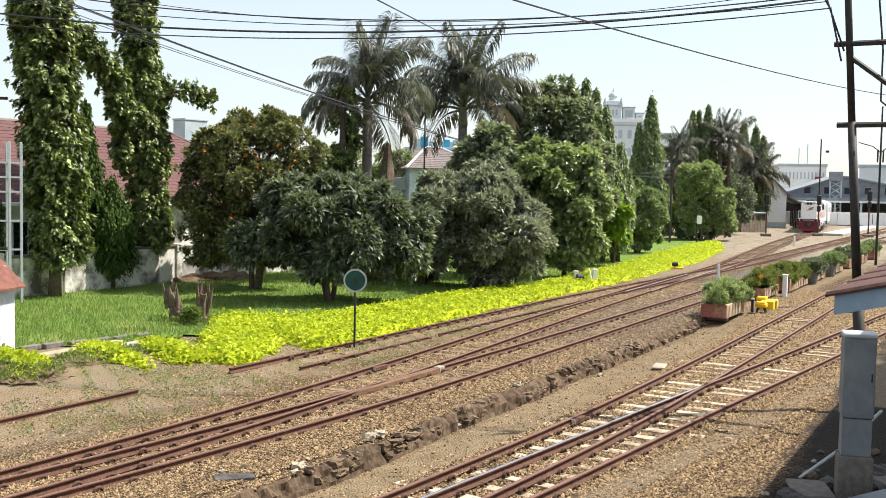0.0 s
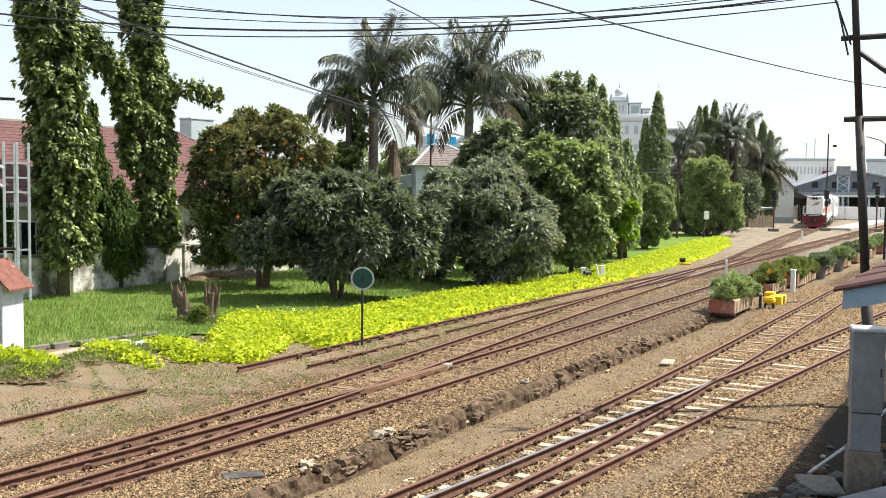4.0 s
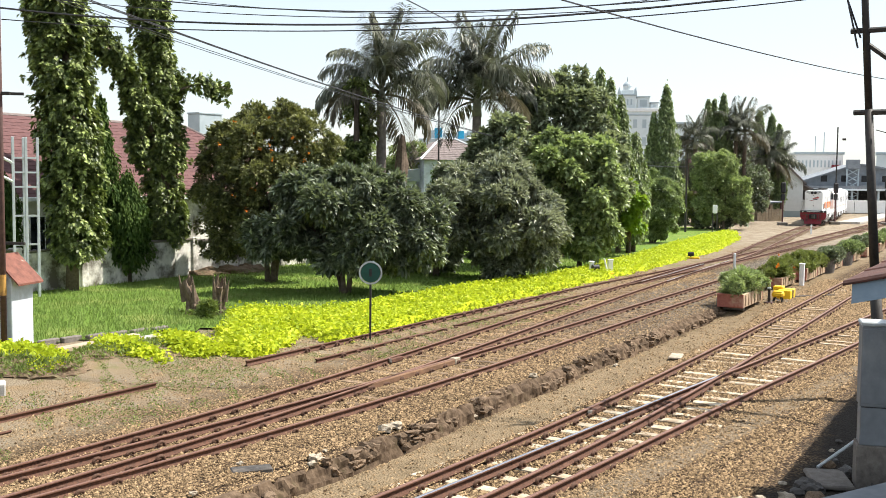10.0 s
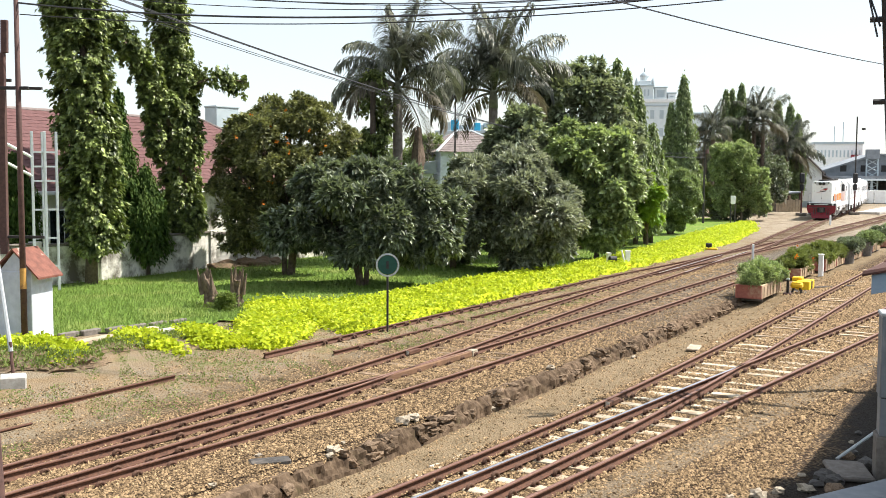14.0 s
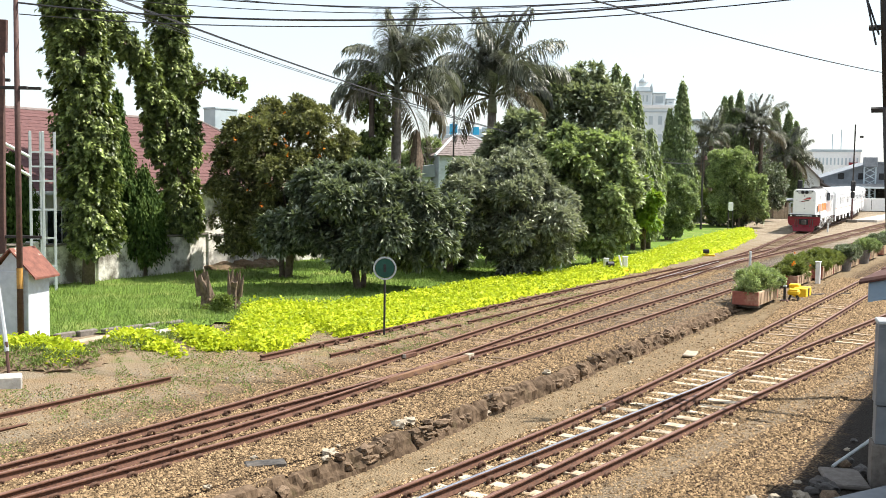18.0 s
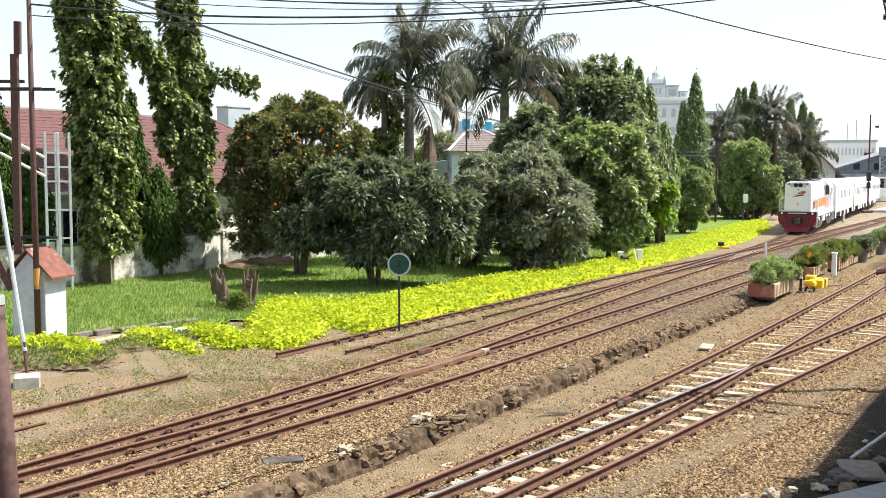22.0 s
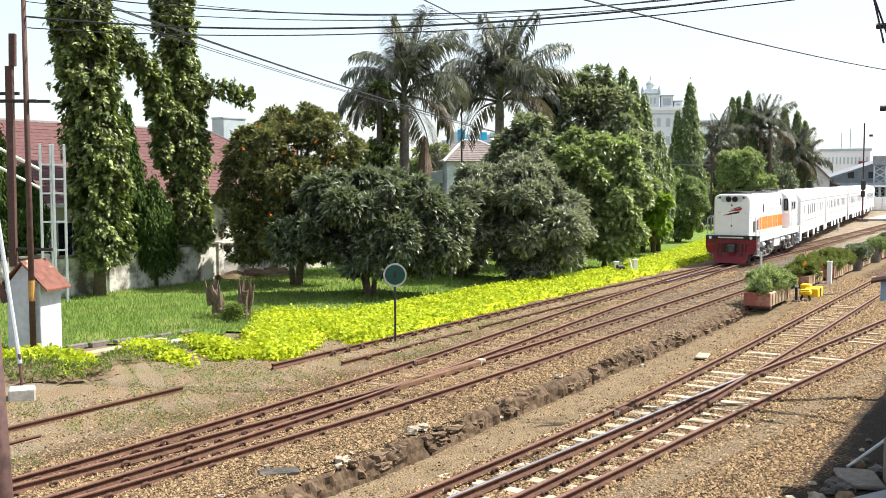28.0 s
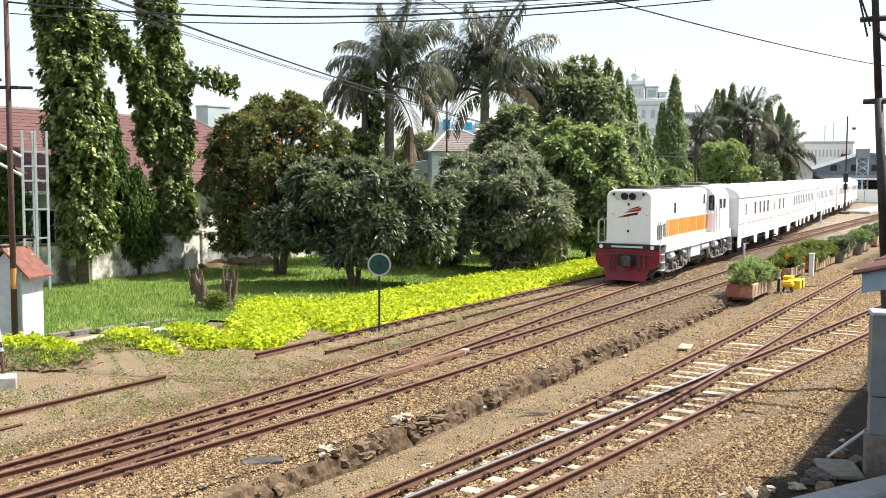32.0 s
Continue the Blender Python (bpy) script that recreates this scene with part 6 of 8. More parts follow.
def make_lawn():
    vs, fs, inside = polygon_grid(LAWN, 0.5, lawn_z)
    ob = part_mesh("lawn", fast_mesh("lawn", vs, fs), M["lawn"], smooth=True)
    tagged(ob, "green lawn under the garden trees", "lawn", kind="structure")
    rng = np.random.default_rng(8)
    vs = np.array(vs)
    fs = np.array(fs)
    cen = vs[fs].mean(axis=1)
    near = cen[(cen[:, 1] < 60)]
    n = 90000
    w = 1.0 / np.maximum(20, np.hypot(near[:, 0], near[:, 1])) ** 1.5
    k = rng.choice(len(near), n, p=w / w.sum())
    p = near[k] + np.concatenate([rng.uniform(-0.26, 0.26, (n, 2)), np.zeros((n, 1))], axis=1)
    h = rng.uniform(0.06, 0.17, n)
    an = rng.uniform(0, 2 * math.pi, n)
    wv = np.stack([np.cos(an), np.sin(an), 0 * an], axis=1) * 0.013
    ln = np.stack([rng.normal(0, 0.05, n), rng.normal(0, 0.05, n), h], axis=1)
    v = np.stack([p - wv, p + wv, p + ln], axis=1).reshape(-1, 3)
    g = part_mesh("grass_blades", fast_mesh("grass_blades", v, np.arange(3 * n).reshape(-1, 3)), M["l_grass"])
    tagged(g, "blades of green grass on the lawn", "grass", kind="stuff")


make_lawn()


def cover_bed(name, outline, n, label, seed, height=0.22, step=0.25):
    def z_of(x, y):
        return lawn_z(x, y) + height * (0.55 + 0.45 * smooth_noise(x, y, 1.6) + 0.25 * smooth_noise(x, y, 5.0))
    vs, fs, _ = polygon_grid(outline, step, z_of)
    t = thing(name, Matrix.Identity(4), label, "ground cover", kind="stuff")
    vs, fs = np.array(vs), np.array(fs)
    edge = collections.Counter(tuple(sorted((q[i], q[(i + 1) % 4]))) for q in fs.tolist() for i in range(4))
    rim = {i for e, c in edge.items() if c == 1 for i in e}
    for i in rim:
        vs[i, 2] -= height * 0.8 + 0.06
    part_mesh("bed", fast_mesh("bed", vs, fs), M["cover_bed"], t, smooth=True)
    rng = np.random.default_rng(seed)
    cen = vs[fs].mean(axis=1)
    w = 1.0 / np.maximum(20, np.hypot(cen[:, 0], cen[:, 1]))
    k = rng.choice(len(cen), n, p=w / w.sum())
    p = cen[k] + np.concatenate([rng.uniform(-step * 0.75, step * 0.75, (n, 2)), rng.normal(0.035, 0.05, (n, 1))], axis=1)
    out = rng.normal(0, 1, (n, 3)) * np.array([1, 1, 0.2])
    v, f = leaf_cloud(p, out / (np.linalg.norm(out, axis=1)[:, None] + 1e-6), 0.115, rng, droop=-0.12, aspect=0.75, jitter=0.4)
    part_mesh("leaves", fast_mesh("leaves", v, f), M["l_cover"], t)
    return t


def wavy(points, amp, seed, step=0.5):
    """An outline of (s, a), cut into short pieces that wander."""
    rnd = random.Random(seed)
    out = []
    for (s0, a0), (s1, a1) in zip(points, points[1:] + points[:1]):
        k = max(1, int(math.hypot(s1 - s0, a1 - a0) / step))
        for i in range(k):
            f = i / k
            out.append(tuple(tp(s0 + (s1 - s0) * f + rnd.uniform(-amp, amp), a0 + (a1 - a0) * f + rnd.uniform(-amp, amp))[:2]))
    return out


def make_covers():
    cover_bed("yellow_groundcover", wavy([(-16.9, 18.6), (-16.0, 18.5), (-15.9, 19.3), (-16.5, 20.9), (-17.4, 22.2), (-16.3, 21.7), (-15.5, 21.5), (-15.5, 22.8), (-15.7, 26), (-15.95, 31), (-15.9, 42), (-16.3, 52), (-17.0, 65), (-19.0, 78), (-21.5, 88), (-23.2, 90), (-22.6, 80), (-21.0, 66), (-19.4, 54), (-18.4, 41), (-19.6, 36), (-19.5, 31), (-19.3, 27), (-20.2, 25.6), (-21.8, 25.1), (-21.4, 23.8), (-19.6, 21.6), (-17.9, 19.6)], 0.14, 5), 42000, "bed of bright yellow-green ground cover beside the track", 81)
    cover_bed("yellow_groundcover", wavy([(-19.2, 18.6), (-19.8, 19.6), (-18.3, 19.4), (-17.2, 18.9), (-16.8, 18.1), (-17.5, 18.0), (-18.4, 18.2)], 0.12, 6), 2200, "small straggling patch of yellow-green ground cover", 82, 0.15)
    cover_bed("yellow_groundcover", wavy([(-19.8, 17.2), (-20.3, 17.9), (-20.0, 18.4), (-19.3, 18.2), (-17.3, 17.3), (-17.0, 16.9), (-18.0, 17.0), (-18.8, 16.8)], 0.10, 7), 1900, "small straggling patch of yellow-green ground cover", 83, 0.15)
    cover_bed("yellow_groundcover", wavy([(-21.4, 14.4), (-21.3, 15.5), (-20.5, 16.0), (-19.4, 16.0), (-18.5, 15.4), (-18.0, 14.8), (-17.9, 14.2), (-18.4, 14.2), (-18.7, 14.7), (-19.5, 14.2)], 0.10, 8), 4600, "clump of yellow-green ground cover beside the hut", 84, 0.24)


make_covers()


# ---- buildings ----
TURN = -31.0        # degrees: a thing's y runs along the tracks


def along(s, a, z=0.0, turn=0.0):
    p = tp(s, a, z)
    return pose(p.x, p.y, p.z, 0, 0, TURN + turn)


def tiled_slope(parent, name, p00, p10, p11, p01, rows, cols, material, lift=0.03, limit=300):
    """Courses of tiles on a sloping face: p00-p10 the eave, p01-p11 the ridge; one strip a course, lapped over the next."""
    p00, p10, p11, p01 = (Vector(p) for p in (p00, p10, p11, p01))
    nor = (p10 - p00).cross(p01 - p00).normalized()
    for r in range(rows):
        f0, f1 = r / rows, (r + 1.12) / rows
        a, b = p00.lerp(p01, f0), p10.lerp(p11, f0)
        c, d = p10.lerp(p11, min(1, f1)), p00.lerp(p01, min(1, f1))
        bm = BM()
        pv = []
        for k in range(cols + 1):
            u = k / cols
            w = 0.012 * (1 if k % 2 else -1)
            pv.append((bm.verts.new(a.lerp(b, u) + nor * (lift + w)), bm.verts.new(d.lerp(c, u) + nor * (lift * 0.15 + w)), bm.verts.new(a.lerp(b, u) + nor * 0.002)))
        for q0, q1 in zip(pv, pv[1:]):
            bm.faces.new((q0[0], q1[0], q1[1], q0[1]))
            bm.faces.new((q0[2], q1[2], q1[0], q0[0]))
        part(name, bm, material, parent)


def window_part(parent, x, y, z, w, h, face, frame_mat, bars=1, pane="glassy"):
    """A window on a wall: face is the way it looks ('x-', 'y-')."""
    bm = BM()
    if face == "x":
        box(bm, (x - 0.04, y - w / 2, z), (x + 0.03, y + w / 2, z + h), 0.01)
    else:
        box(bm, (x - w / 2, y - 0.04, z), (x + w / 2, y + 0.03, z + h), 0.01)
    fr = part("window", bm, frame_mat, parent)
    bm = BM()
    for k in range(bars):
        u0, u1 = -w / 2 + 0.06 + k * (w - 0.06) / bars, -w / 2 + (k + 1) * (w - 0.06) / bars
        if face == "x":
            box(bm, (x - 0.05, y + u0, z + 0.06), (x + 0.045, y + u1, z + h - 0.06))
        else:
            box(bm, (x + u0, y - 0.055, z + 0.06), (x + u1, y + 0.04, z + h - 0.06))
    part("pane", bm, M[pane], fr)
    return fr


def make_red_house():
    # long low building behind the compound wall; origin on the tracks' side at its near end
    h = thing("long_house", along(-35.0, 4.0), "long white house with a dull red tiled roof", "house")
    ln = 42.0
    part("wall", box(BM(), (-9.5, 0, 0), (0, ln, 3.45), 0.02), M["plaster"], h, "stained white wall")
    part("eave_board", box(BM(), (-10.1, -0.5, 3.30), (0.6, ln + 0.4, 3.46), 0.02), M["clean_wall"], h)
    bm = BM()
    vs = [bm.verts.new(p) for p in ((0.5, -0.4, 3.46), (0.5, ln + 0.4, 3.46), (-10.0, ln + 0.4, 3.46), (-10.0, -0.4, 3.46), (-4.8, -0.4, 7.0), (-4.8, ln - 5.0, 7.0))]
    for q in ((0, 1, 5, 4), (1, 2, 5), (2, 3, 4, 5), (3, 0, 4), (3, 2, 1, 0)):
        bm.faces.new([vs[i] for i in q])
    ro = part("roof", bm, M["tile_red"], h, "dull red tiled hipped roof")
    tiled_slope(ro, "tile_course", (0.52, -0.4, 3.45), (0.52, ln + 0.4, 3.45), (-4.7, ln - 5.0, 7.0), (-4.7, -0.4, 7.0), 22, 90, M["tile_red"], 0.016)
    part("ridge_cap", tube(BM(), [(-4.8, -0.4, 7.02), (-4.8, ln - 5.0, 7.02), (0.5, ln + 0.4, 3.5)], 0.11, 8), M["tile_brown"], ro)
    for y in (14.0, 17.6, 20.3, 24.0, 29.0):
        window_part(h, 0.0, y, 1.2, 1.5, 1.5, "x", M["clean_wall"], 2)
    for y in (15.9, 22.2):
        u = part("air_unit", box(BM(), (0.0, y - 0.4, 1.9), (0.34, y + 0.4, 2.5), 0.03), M["clean_wall"], h, "white air-conditioning unit")
        part("grille", tube(BM(), [(0.335, y - 0.08, 2.2), (0.35, y - 0.08, 2.2)], 0.22, 16), M["black"], u)
    # small grey block on the roof behind
    b = thing("roof_block", pose(-15.87, 72.3, 0, 0, 0, 50), "plain grey block of a building above the roofs", "building")
    part("wall", box(BM(), (0, 0, 0), (2.0, 1.3, 8.8), 0.03), M["haze_dark"], b)
    part("parapet", box(BM(), (-0.05, -0.05, 8.8), (2.05, 1.35, 8.93), 0.02), M["haze_dark"], b)


def make_compound_wall():
    w = thing("compound_wall", along(-31.6, 6.0), "stained white compound wall with piers", "wall", kind="structure")
    for k in range(12):
        y = k * 3.0
        part("wall_panel", box(BM(), (-0.08, y + 0.16, -0.1), (0.08, y + 2.84, 1.5 + 0.04 * (k % 3)), 0.015), M["plaster"], w)
        part("pier", box(BM(), (-0.17, y - 0.17, -0.1), (0.17, y + 0.17, 1.72), 0.02), M["plaster"], w)
        part("coping", box(BM(), (-0.14, y + 0.14, 1.52 + 0.04 * (k % 3)), (0.14, y + 2.86, 1.60 + 0.04 * (k % 3)), 0.015), M["dark_conc"], w)
    # mound of earth and rubble at the wall's foot
    rnd = random.Random(9)
    for x, y, r in ((-10.2, 45.0, 1.5), (-8.6, 45.8, 1.2), (-8.0, 46.6, 0.9)):
        bm = BM()
        bmesh.ops.create_icosphere(bm, subdivisions=4, radius=1.0)
        for v in bm.verts:
            v.co = Vector((v.co.x * r, v.co.y * r * 0.6, v.co.z * 0.42)) * (1 + 0.25 * noise.noise(v.co * 2.2) + 0.16 * noise.noise(v.co * 6.0) + 0.08 * noise.noise(v.co * 13.0))
        t = part("earth_mound", bm, M["soil"], smooth=True)
        t.matrix_basis = pose(x, y, -0.05)
        tagged(t, "low mound of dark earth at the wall's foot", "mound")


def make_far_buildings():
    # house with a brown hipped roof behind the shrubs
    h = thing("hipped_house", pose(1.65, 76, 0, 0, 0, 24) @ Matrix.Diagonal((1.12, 1.0, 0.92, 1)), "white house with a brown hipped roof", "house")
    part("wall", box(BM(), (-2.6, -2.4, 0), (2.6, 2.4, 6.25), 0.02), M["hut_wall"], h)
    bm = BM()
    vs = [bm.verts.new(p) for p in ((-3.0, -2.8, 6.25), (3.0, -2.8, 6.25), (3.0, 2.8, 6.25), (-3.0, 2.8, 6.25), (-0.5, 0, 8.0), (0.6, 0, 8.0))]
    for q in ((0, 1, 5, 4), (1, 2, 5), (2, 3, 4, 5), (3, 0, 4), (3, 2, 1, 0)):
        bm.faces.new([vs[i] for i in q])
    ro = part("roof", bm, M["tile_brown"], h, "brown tiled hipped roof")
    tiled_slope(ro, "tile_course", (-3.0, -2.8, 6.25), (3.0, -2.8, 6.25), (0.6, 0, 8.0), (-0.5, 0, 8.0), 12, 24, M["tile_brown"])
    tiled_slope(ro, "tile_course", (3.0, -2.8, 6.25), (3.0, 2.8, 6.25), (0.6, 0, 8.0), (0.6, 0, 8.0), 12, 20, M["tile_brown"])
    part("ridge", tube(BM(), [(3.0, -2.8, 6.28), (0.6, 0, 8.03), (-0.5, 0, 8.03), (-3.0, -2.8, 6.28)], 0.09, 6), M["haze_wall"], ro)
    for x in (-1.5, 0.0, 1.5):
        window_part(h, x, -2.4, 4.6, 0.8, 1.1, "y", M["clean_wall"])
    s = thing("lean_to_shed", pose(-3.4, 72, 0, 0, 0, 10), "grey shed with a low sheet roof", "shed")
    part("wall", box(BM(), (-1.6, -1.6, 0), (2.6, 1.6, 4.2), 0.02), M["hut_wall"], s)
    part("roof", prism(BM(), [(-1.8, 4.2), (-1.8, 4.35), (2.8, 5.1), (2.8, 4.2)], -1.9, 1.9), M["roof_slate"], s)
    # blue-topped block far behind
    b = thing("blue_topped_building", pose(4.8, 150, 0), "distant building with a bright blue roof room", "building")
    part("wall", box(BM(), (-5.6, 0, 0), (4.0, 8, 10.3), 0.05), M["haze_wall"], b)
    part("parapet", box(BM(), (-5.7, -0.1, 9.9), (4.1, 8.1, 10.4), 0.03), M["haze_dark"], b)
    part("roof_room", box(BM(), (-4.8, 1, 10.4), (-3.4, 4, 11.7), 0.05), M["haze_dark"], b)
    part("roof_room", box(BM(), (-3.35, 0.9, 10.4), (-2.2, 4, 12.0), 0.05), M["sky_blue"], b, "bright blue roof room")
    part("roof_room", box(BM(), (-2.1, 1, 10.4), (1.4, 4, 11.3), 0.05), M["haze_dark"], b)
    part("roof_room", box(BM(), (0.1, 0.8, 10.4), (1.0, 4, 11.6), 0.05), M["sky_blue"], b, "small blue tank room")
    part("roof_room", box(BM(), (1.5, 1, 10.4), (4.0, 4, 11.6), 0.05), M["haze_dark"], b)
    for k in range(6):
        # far panes take the hazed grey in place of dark glass
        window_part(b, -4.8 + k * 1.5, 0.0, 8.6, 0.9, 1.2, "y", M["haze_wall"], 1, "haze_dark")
    # tall pale block with a small domed turret
    d = thing("domed_building", pose(38.0, 178, 0, 0, 0, -8), "tall pale block with a domed turret", "building")
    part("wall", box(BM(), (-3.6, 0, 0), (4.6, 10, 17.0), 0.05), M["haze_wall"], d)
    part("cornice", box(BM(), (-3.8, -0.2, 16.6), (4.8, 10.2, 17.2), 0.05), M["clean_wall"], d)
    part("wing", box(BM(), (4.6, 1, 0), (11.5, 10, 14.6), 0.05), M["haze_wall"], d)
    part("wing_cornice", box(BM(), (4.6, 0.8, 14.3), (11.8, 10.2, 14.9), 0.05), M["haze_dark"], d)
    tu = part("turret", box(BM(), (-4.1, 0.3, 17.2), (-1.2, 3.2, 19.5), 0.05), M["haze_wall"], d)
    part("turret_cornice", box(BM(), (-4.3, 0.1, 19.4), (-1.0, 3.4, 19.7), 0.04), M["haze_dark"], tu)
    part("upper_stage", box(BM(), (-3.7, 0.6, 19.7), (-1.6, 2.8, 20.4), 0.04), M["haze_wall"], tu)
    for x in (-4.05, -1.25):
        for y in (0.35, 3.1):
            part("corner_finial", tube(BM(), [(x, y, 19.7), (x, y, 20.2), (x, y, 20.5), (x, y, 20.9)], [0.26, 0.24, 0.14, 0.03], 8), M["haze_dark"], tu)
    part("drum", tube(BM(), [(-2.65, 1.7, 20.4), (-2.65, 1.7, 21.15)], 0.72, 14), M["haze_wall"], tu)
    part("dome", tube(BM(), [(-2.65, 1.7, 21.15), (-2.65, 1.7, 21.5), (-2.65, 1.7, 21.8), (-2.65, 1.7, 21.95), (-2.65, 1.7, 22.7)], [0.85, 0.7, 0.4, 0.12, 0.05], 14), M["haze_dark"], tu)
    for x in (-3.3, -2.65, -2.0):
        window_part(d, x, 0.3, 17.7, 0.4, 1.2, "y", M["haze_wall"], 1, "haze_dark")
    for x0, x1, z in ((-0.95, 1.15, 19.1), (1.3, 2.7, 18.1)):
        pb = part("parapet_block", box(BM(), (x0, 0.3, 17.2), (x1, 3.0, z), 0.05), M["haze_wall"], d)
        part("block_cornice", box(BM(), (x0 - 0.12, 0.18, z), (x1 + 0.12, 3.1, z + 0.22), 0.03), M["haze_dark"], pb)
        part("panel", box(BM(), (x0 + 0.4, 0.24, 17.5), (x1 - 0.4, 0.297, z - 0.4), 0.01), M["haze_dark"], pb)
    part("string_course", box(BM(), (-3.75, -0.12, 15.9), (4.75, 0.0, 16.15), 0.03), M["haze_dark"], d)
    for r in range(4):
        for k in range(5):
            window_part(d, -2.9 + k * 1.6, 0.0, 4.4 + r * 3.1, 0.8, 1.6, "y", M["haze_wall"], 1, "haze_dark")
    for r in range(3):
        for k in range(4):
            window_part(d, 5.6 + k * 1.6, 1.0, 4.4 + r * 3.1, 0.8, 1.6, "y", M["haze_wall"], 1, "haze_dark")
    # long white office with a row of narrow windows
    o = thing("office_building", pose(76.5, 195, 0, 0, 0, -14), "distant white building with a row of narrow windows", "building")
    part("wall", box(BM(), (-4.8, 0, 0), (3.8, 9, 10.0), 0.05), M["clean_wall"], o)
    part("roof_edge", box(BM(), (-5.0, -0.2, 10.0), (4.0, 9.2, 10.5), 0.04), M["haze_dark"], o)
    for k in range(12):
        window_part(o, -4.25 + k * 0.68, 0.0, 7.5, 0.36, 1.4, "y", M["haze_wall"], 1, "haze_dark")
    part("red_tank", tube(BM(), [(2.4, -1.0, 6.4), (2.4, -1.0, 8.0)], 0.85, 14), M["red"], o, "red water tank")
    for x, z in ((-1.0, 13.6), (0.6, 14.4)):
        part("roof_mast", tube(BM(), [(x, 3, 10.4), (x, 3, z)], 0.09, 6), M["haze_dark"], o)


def make_station():
    # white gabled house beside the far track
    h = thing("station_house", pose(46.4, 132, 0, 0, 0, -14), "white gabled station house with a tiled lean-to", "house")
    part("wall", prism(BM(), [(-2.6, 0), (-2.6, 3.65), (0.6, 6.7), (2.8, 4.6), (2.8, 0)], 0, 12), M["clean_wall"], h, "white gable wall")
    part("plinth", box(BM(), (-2.65, -0.06, 0), (2.86, 12.0, 0.8), 0.02), M["haze_dark"], h, "grey plinth")
    ro = part("roof", prism(BM(), [(-3.0, 3.3), (0.6, 6.95), (3.2, 4.35), (3.05, 4.3), (0.6, 6.72), (-2.85, 3.3)], -0.5, 12.5), M["tile_brown"], h, "brown tiled roof")
    tiled_slope(ro, "tile_course", (3.2, -0.5, 4.35), (3.2, 12.5, 4.35), (0.6, 12.5, 6.95), (0.6, -0.5, 6.95), 10, 30, M["tile_brown"])
    le = part("lean_to", prism(BM(), [(2.8, 4.2), (2.8, 4.4), (5.0, 3.25), (5.0, 3.1)], 0.3, 12), M["tile_brown"], h, "reddish lean-to roof")
    for k in range(7):
        part("post", box(BM(), (4.7, 0.6 + k * 1.8, 0), (4.88, 0.8 + k * 1.8, 3.2), 0.01), M["dark_pole"], le)
    # platform canopies and the shed of the station
    s = thing("station_shed", pose(67.2, 151.5, 0, 0, 0, -12) @ Matrix.Diagonal((1, 1, 0.94, 1)), "wide grey gabled station shed with dark openings", "station")
    part("gable", prism(BM(), [(-10.9, 4.2), (-10.9, 4.7), (-2.6, 7.6), (-1.4, 7.6), (13, 4.9), (13, 4.2)], 0, 0.4), M["roof_slate"], s, "grey sheet gable")
    part("roof", prism(BM(), [(-11.6, 4.65), (-2.6, 7.85), (-1.4, 7.85), (13.8, 4.85), (13.8, 4.6), (-1.4, 7.6), (-2.6, 7.6), (-11.6, 4.4)], -0.6, 12), M["roof_slate"], s)
    part("tank", box(BM(), (-4.1, -2.0, 7.0), (-2.3, -0.7, 8.5), 0.05), M["roof_slate"], s, "grey water tank on the tower")
    for k in range(8):
        x = -9.9 + k * 2.9
        part("gable_window", box(BM(), (x - 0.45, -0.06, 5.0 if -9 < x < 8 else 4.4), (x + 0.45, 0.02, 6.0 if -9 < x < 8 else 4.8), 0.01), M["black"], s)
    part("canopy", box(BM(), (-16, -3.0, 3.6), (17, 0.3, 3.9), 0.03), M["haze_wall"], s, "pale platform canopy edge")
    part("canopy_roof", prism(BM(), [(-16, 3.9), (-16, 4.1), (17, 4.7), (17, 3.9)], -3.0, 0.0), M["roof_slate"], s)
    for k in range(9):
        x = -14.5 + k * 3.7
        part("column", box(BM(), (x - 0.14, -2.6, 0), (x + 0.14, -2.3, 3.6), 0.01), M["haze_dark"], s)
    gb = thing("flat_block", pose(79.4, 172.6, 0, 0, 0, -24), "pale grey flat-roofed block behind the station", "building")
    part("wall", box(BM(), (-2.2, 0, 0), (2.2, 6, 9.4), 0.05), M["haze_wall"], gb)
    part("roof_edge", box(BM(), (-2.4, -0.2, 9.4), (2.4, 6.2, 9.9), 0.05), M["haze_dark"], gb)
    lt = part("lattice_tower", box(BM(), (-4.1, -1.5, 0), (-3.9, -1.3, 7.0), 0.01), M["haze_dark"], s, "grey lattice tower")
    for x in (-2.5,):
        part("leg", box(BM(), (x, -1.5, 0), (x + 0.2, -1.3, 7.0), 0.01), M["haze_dark"], lt)
    for k in range(7):
        part("brace", tube(BM(), [(-4.0, -1.4, k), (-2.4, -1.4, k + 1.0)], 0.07, 5), M["haze_dark"], lt)
        part("brace", tube(BM(), [(-2.4, -1.4, k), (-4.0, -1.4, k + 1.0)], 0.07, 5), M["haze_dark"], lt)
    # near-black wall: the shade inside the shed is put into its colour
    part("back_wall", box(BM(), (-15, 11, 0), (16, 11.4, 4.5), 0.02), M["oily"], s, "dark back wall coloured for the shed's dim inside")
    f = thing("white_fence", pose(62.0, 141, 0, 0, 0, -8), "long low white fence before the station", "fence")
    for k in range(10):
        part("panel", box(BM(), (-9 + k * 2.4, 0, 0.3), (-6.7 + k * 2.4, 0.12, 1.9), 0.02), M["clean_wall"], f)
    part("rail", box(BM(), (-9.2, -0.05, 1.9), (15, 0.17, 2.1), 0.02), M["clean_wall"], f)
    pl = thing("platform", along(-17.2, 118), "low pale concrete platform between the tracks", "platform", kind="structure")
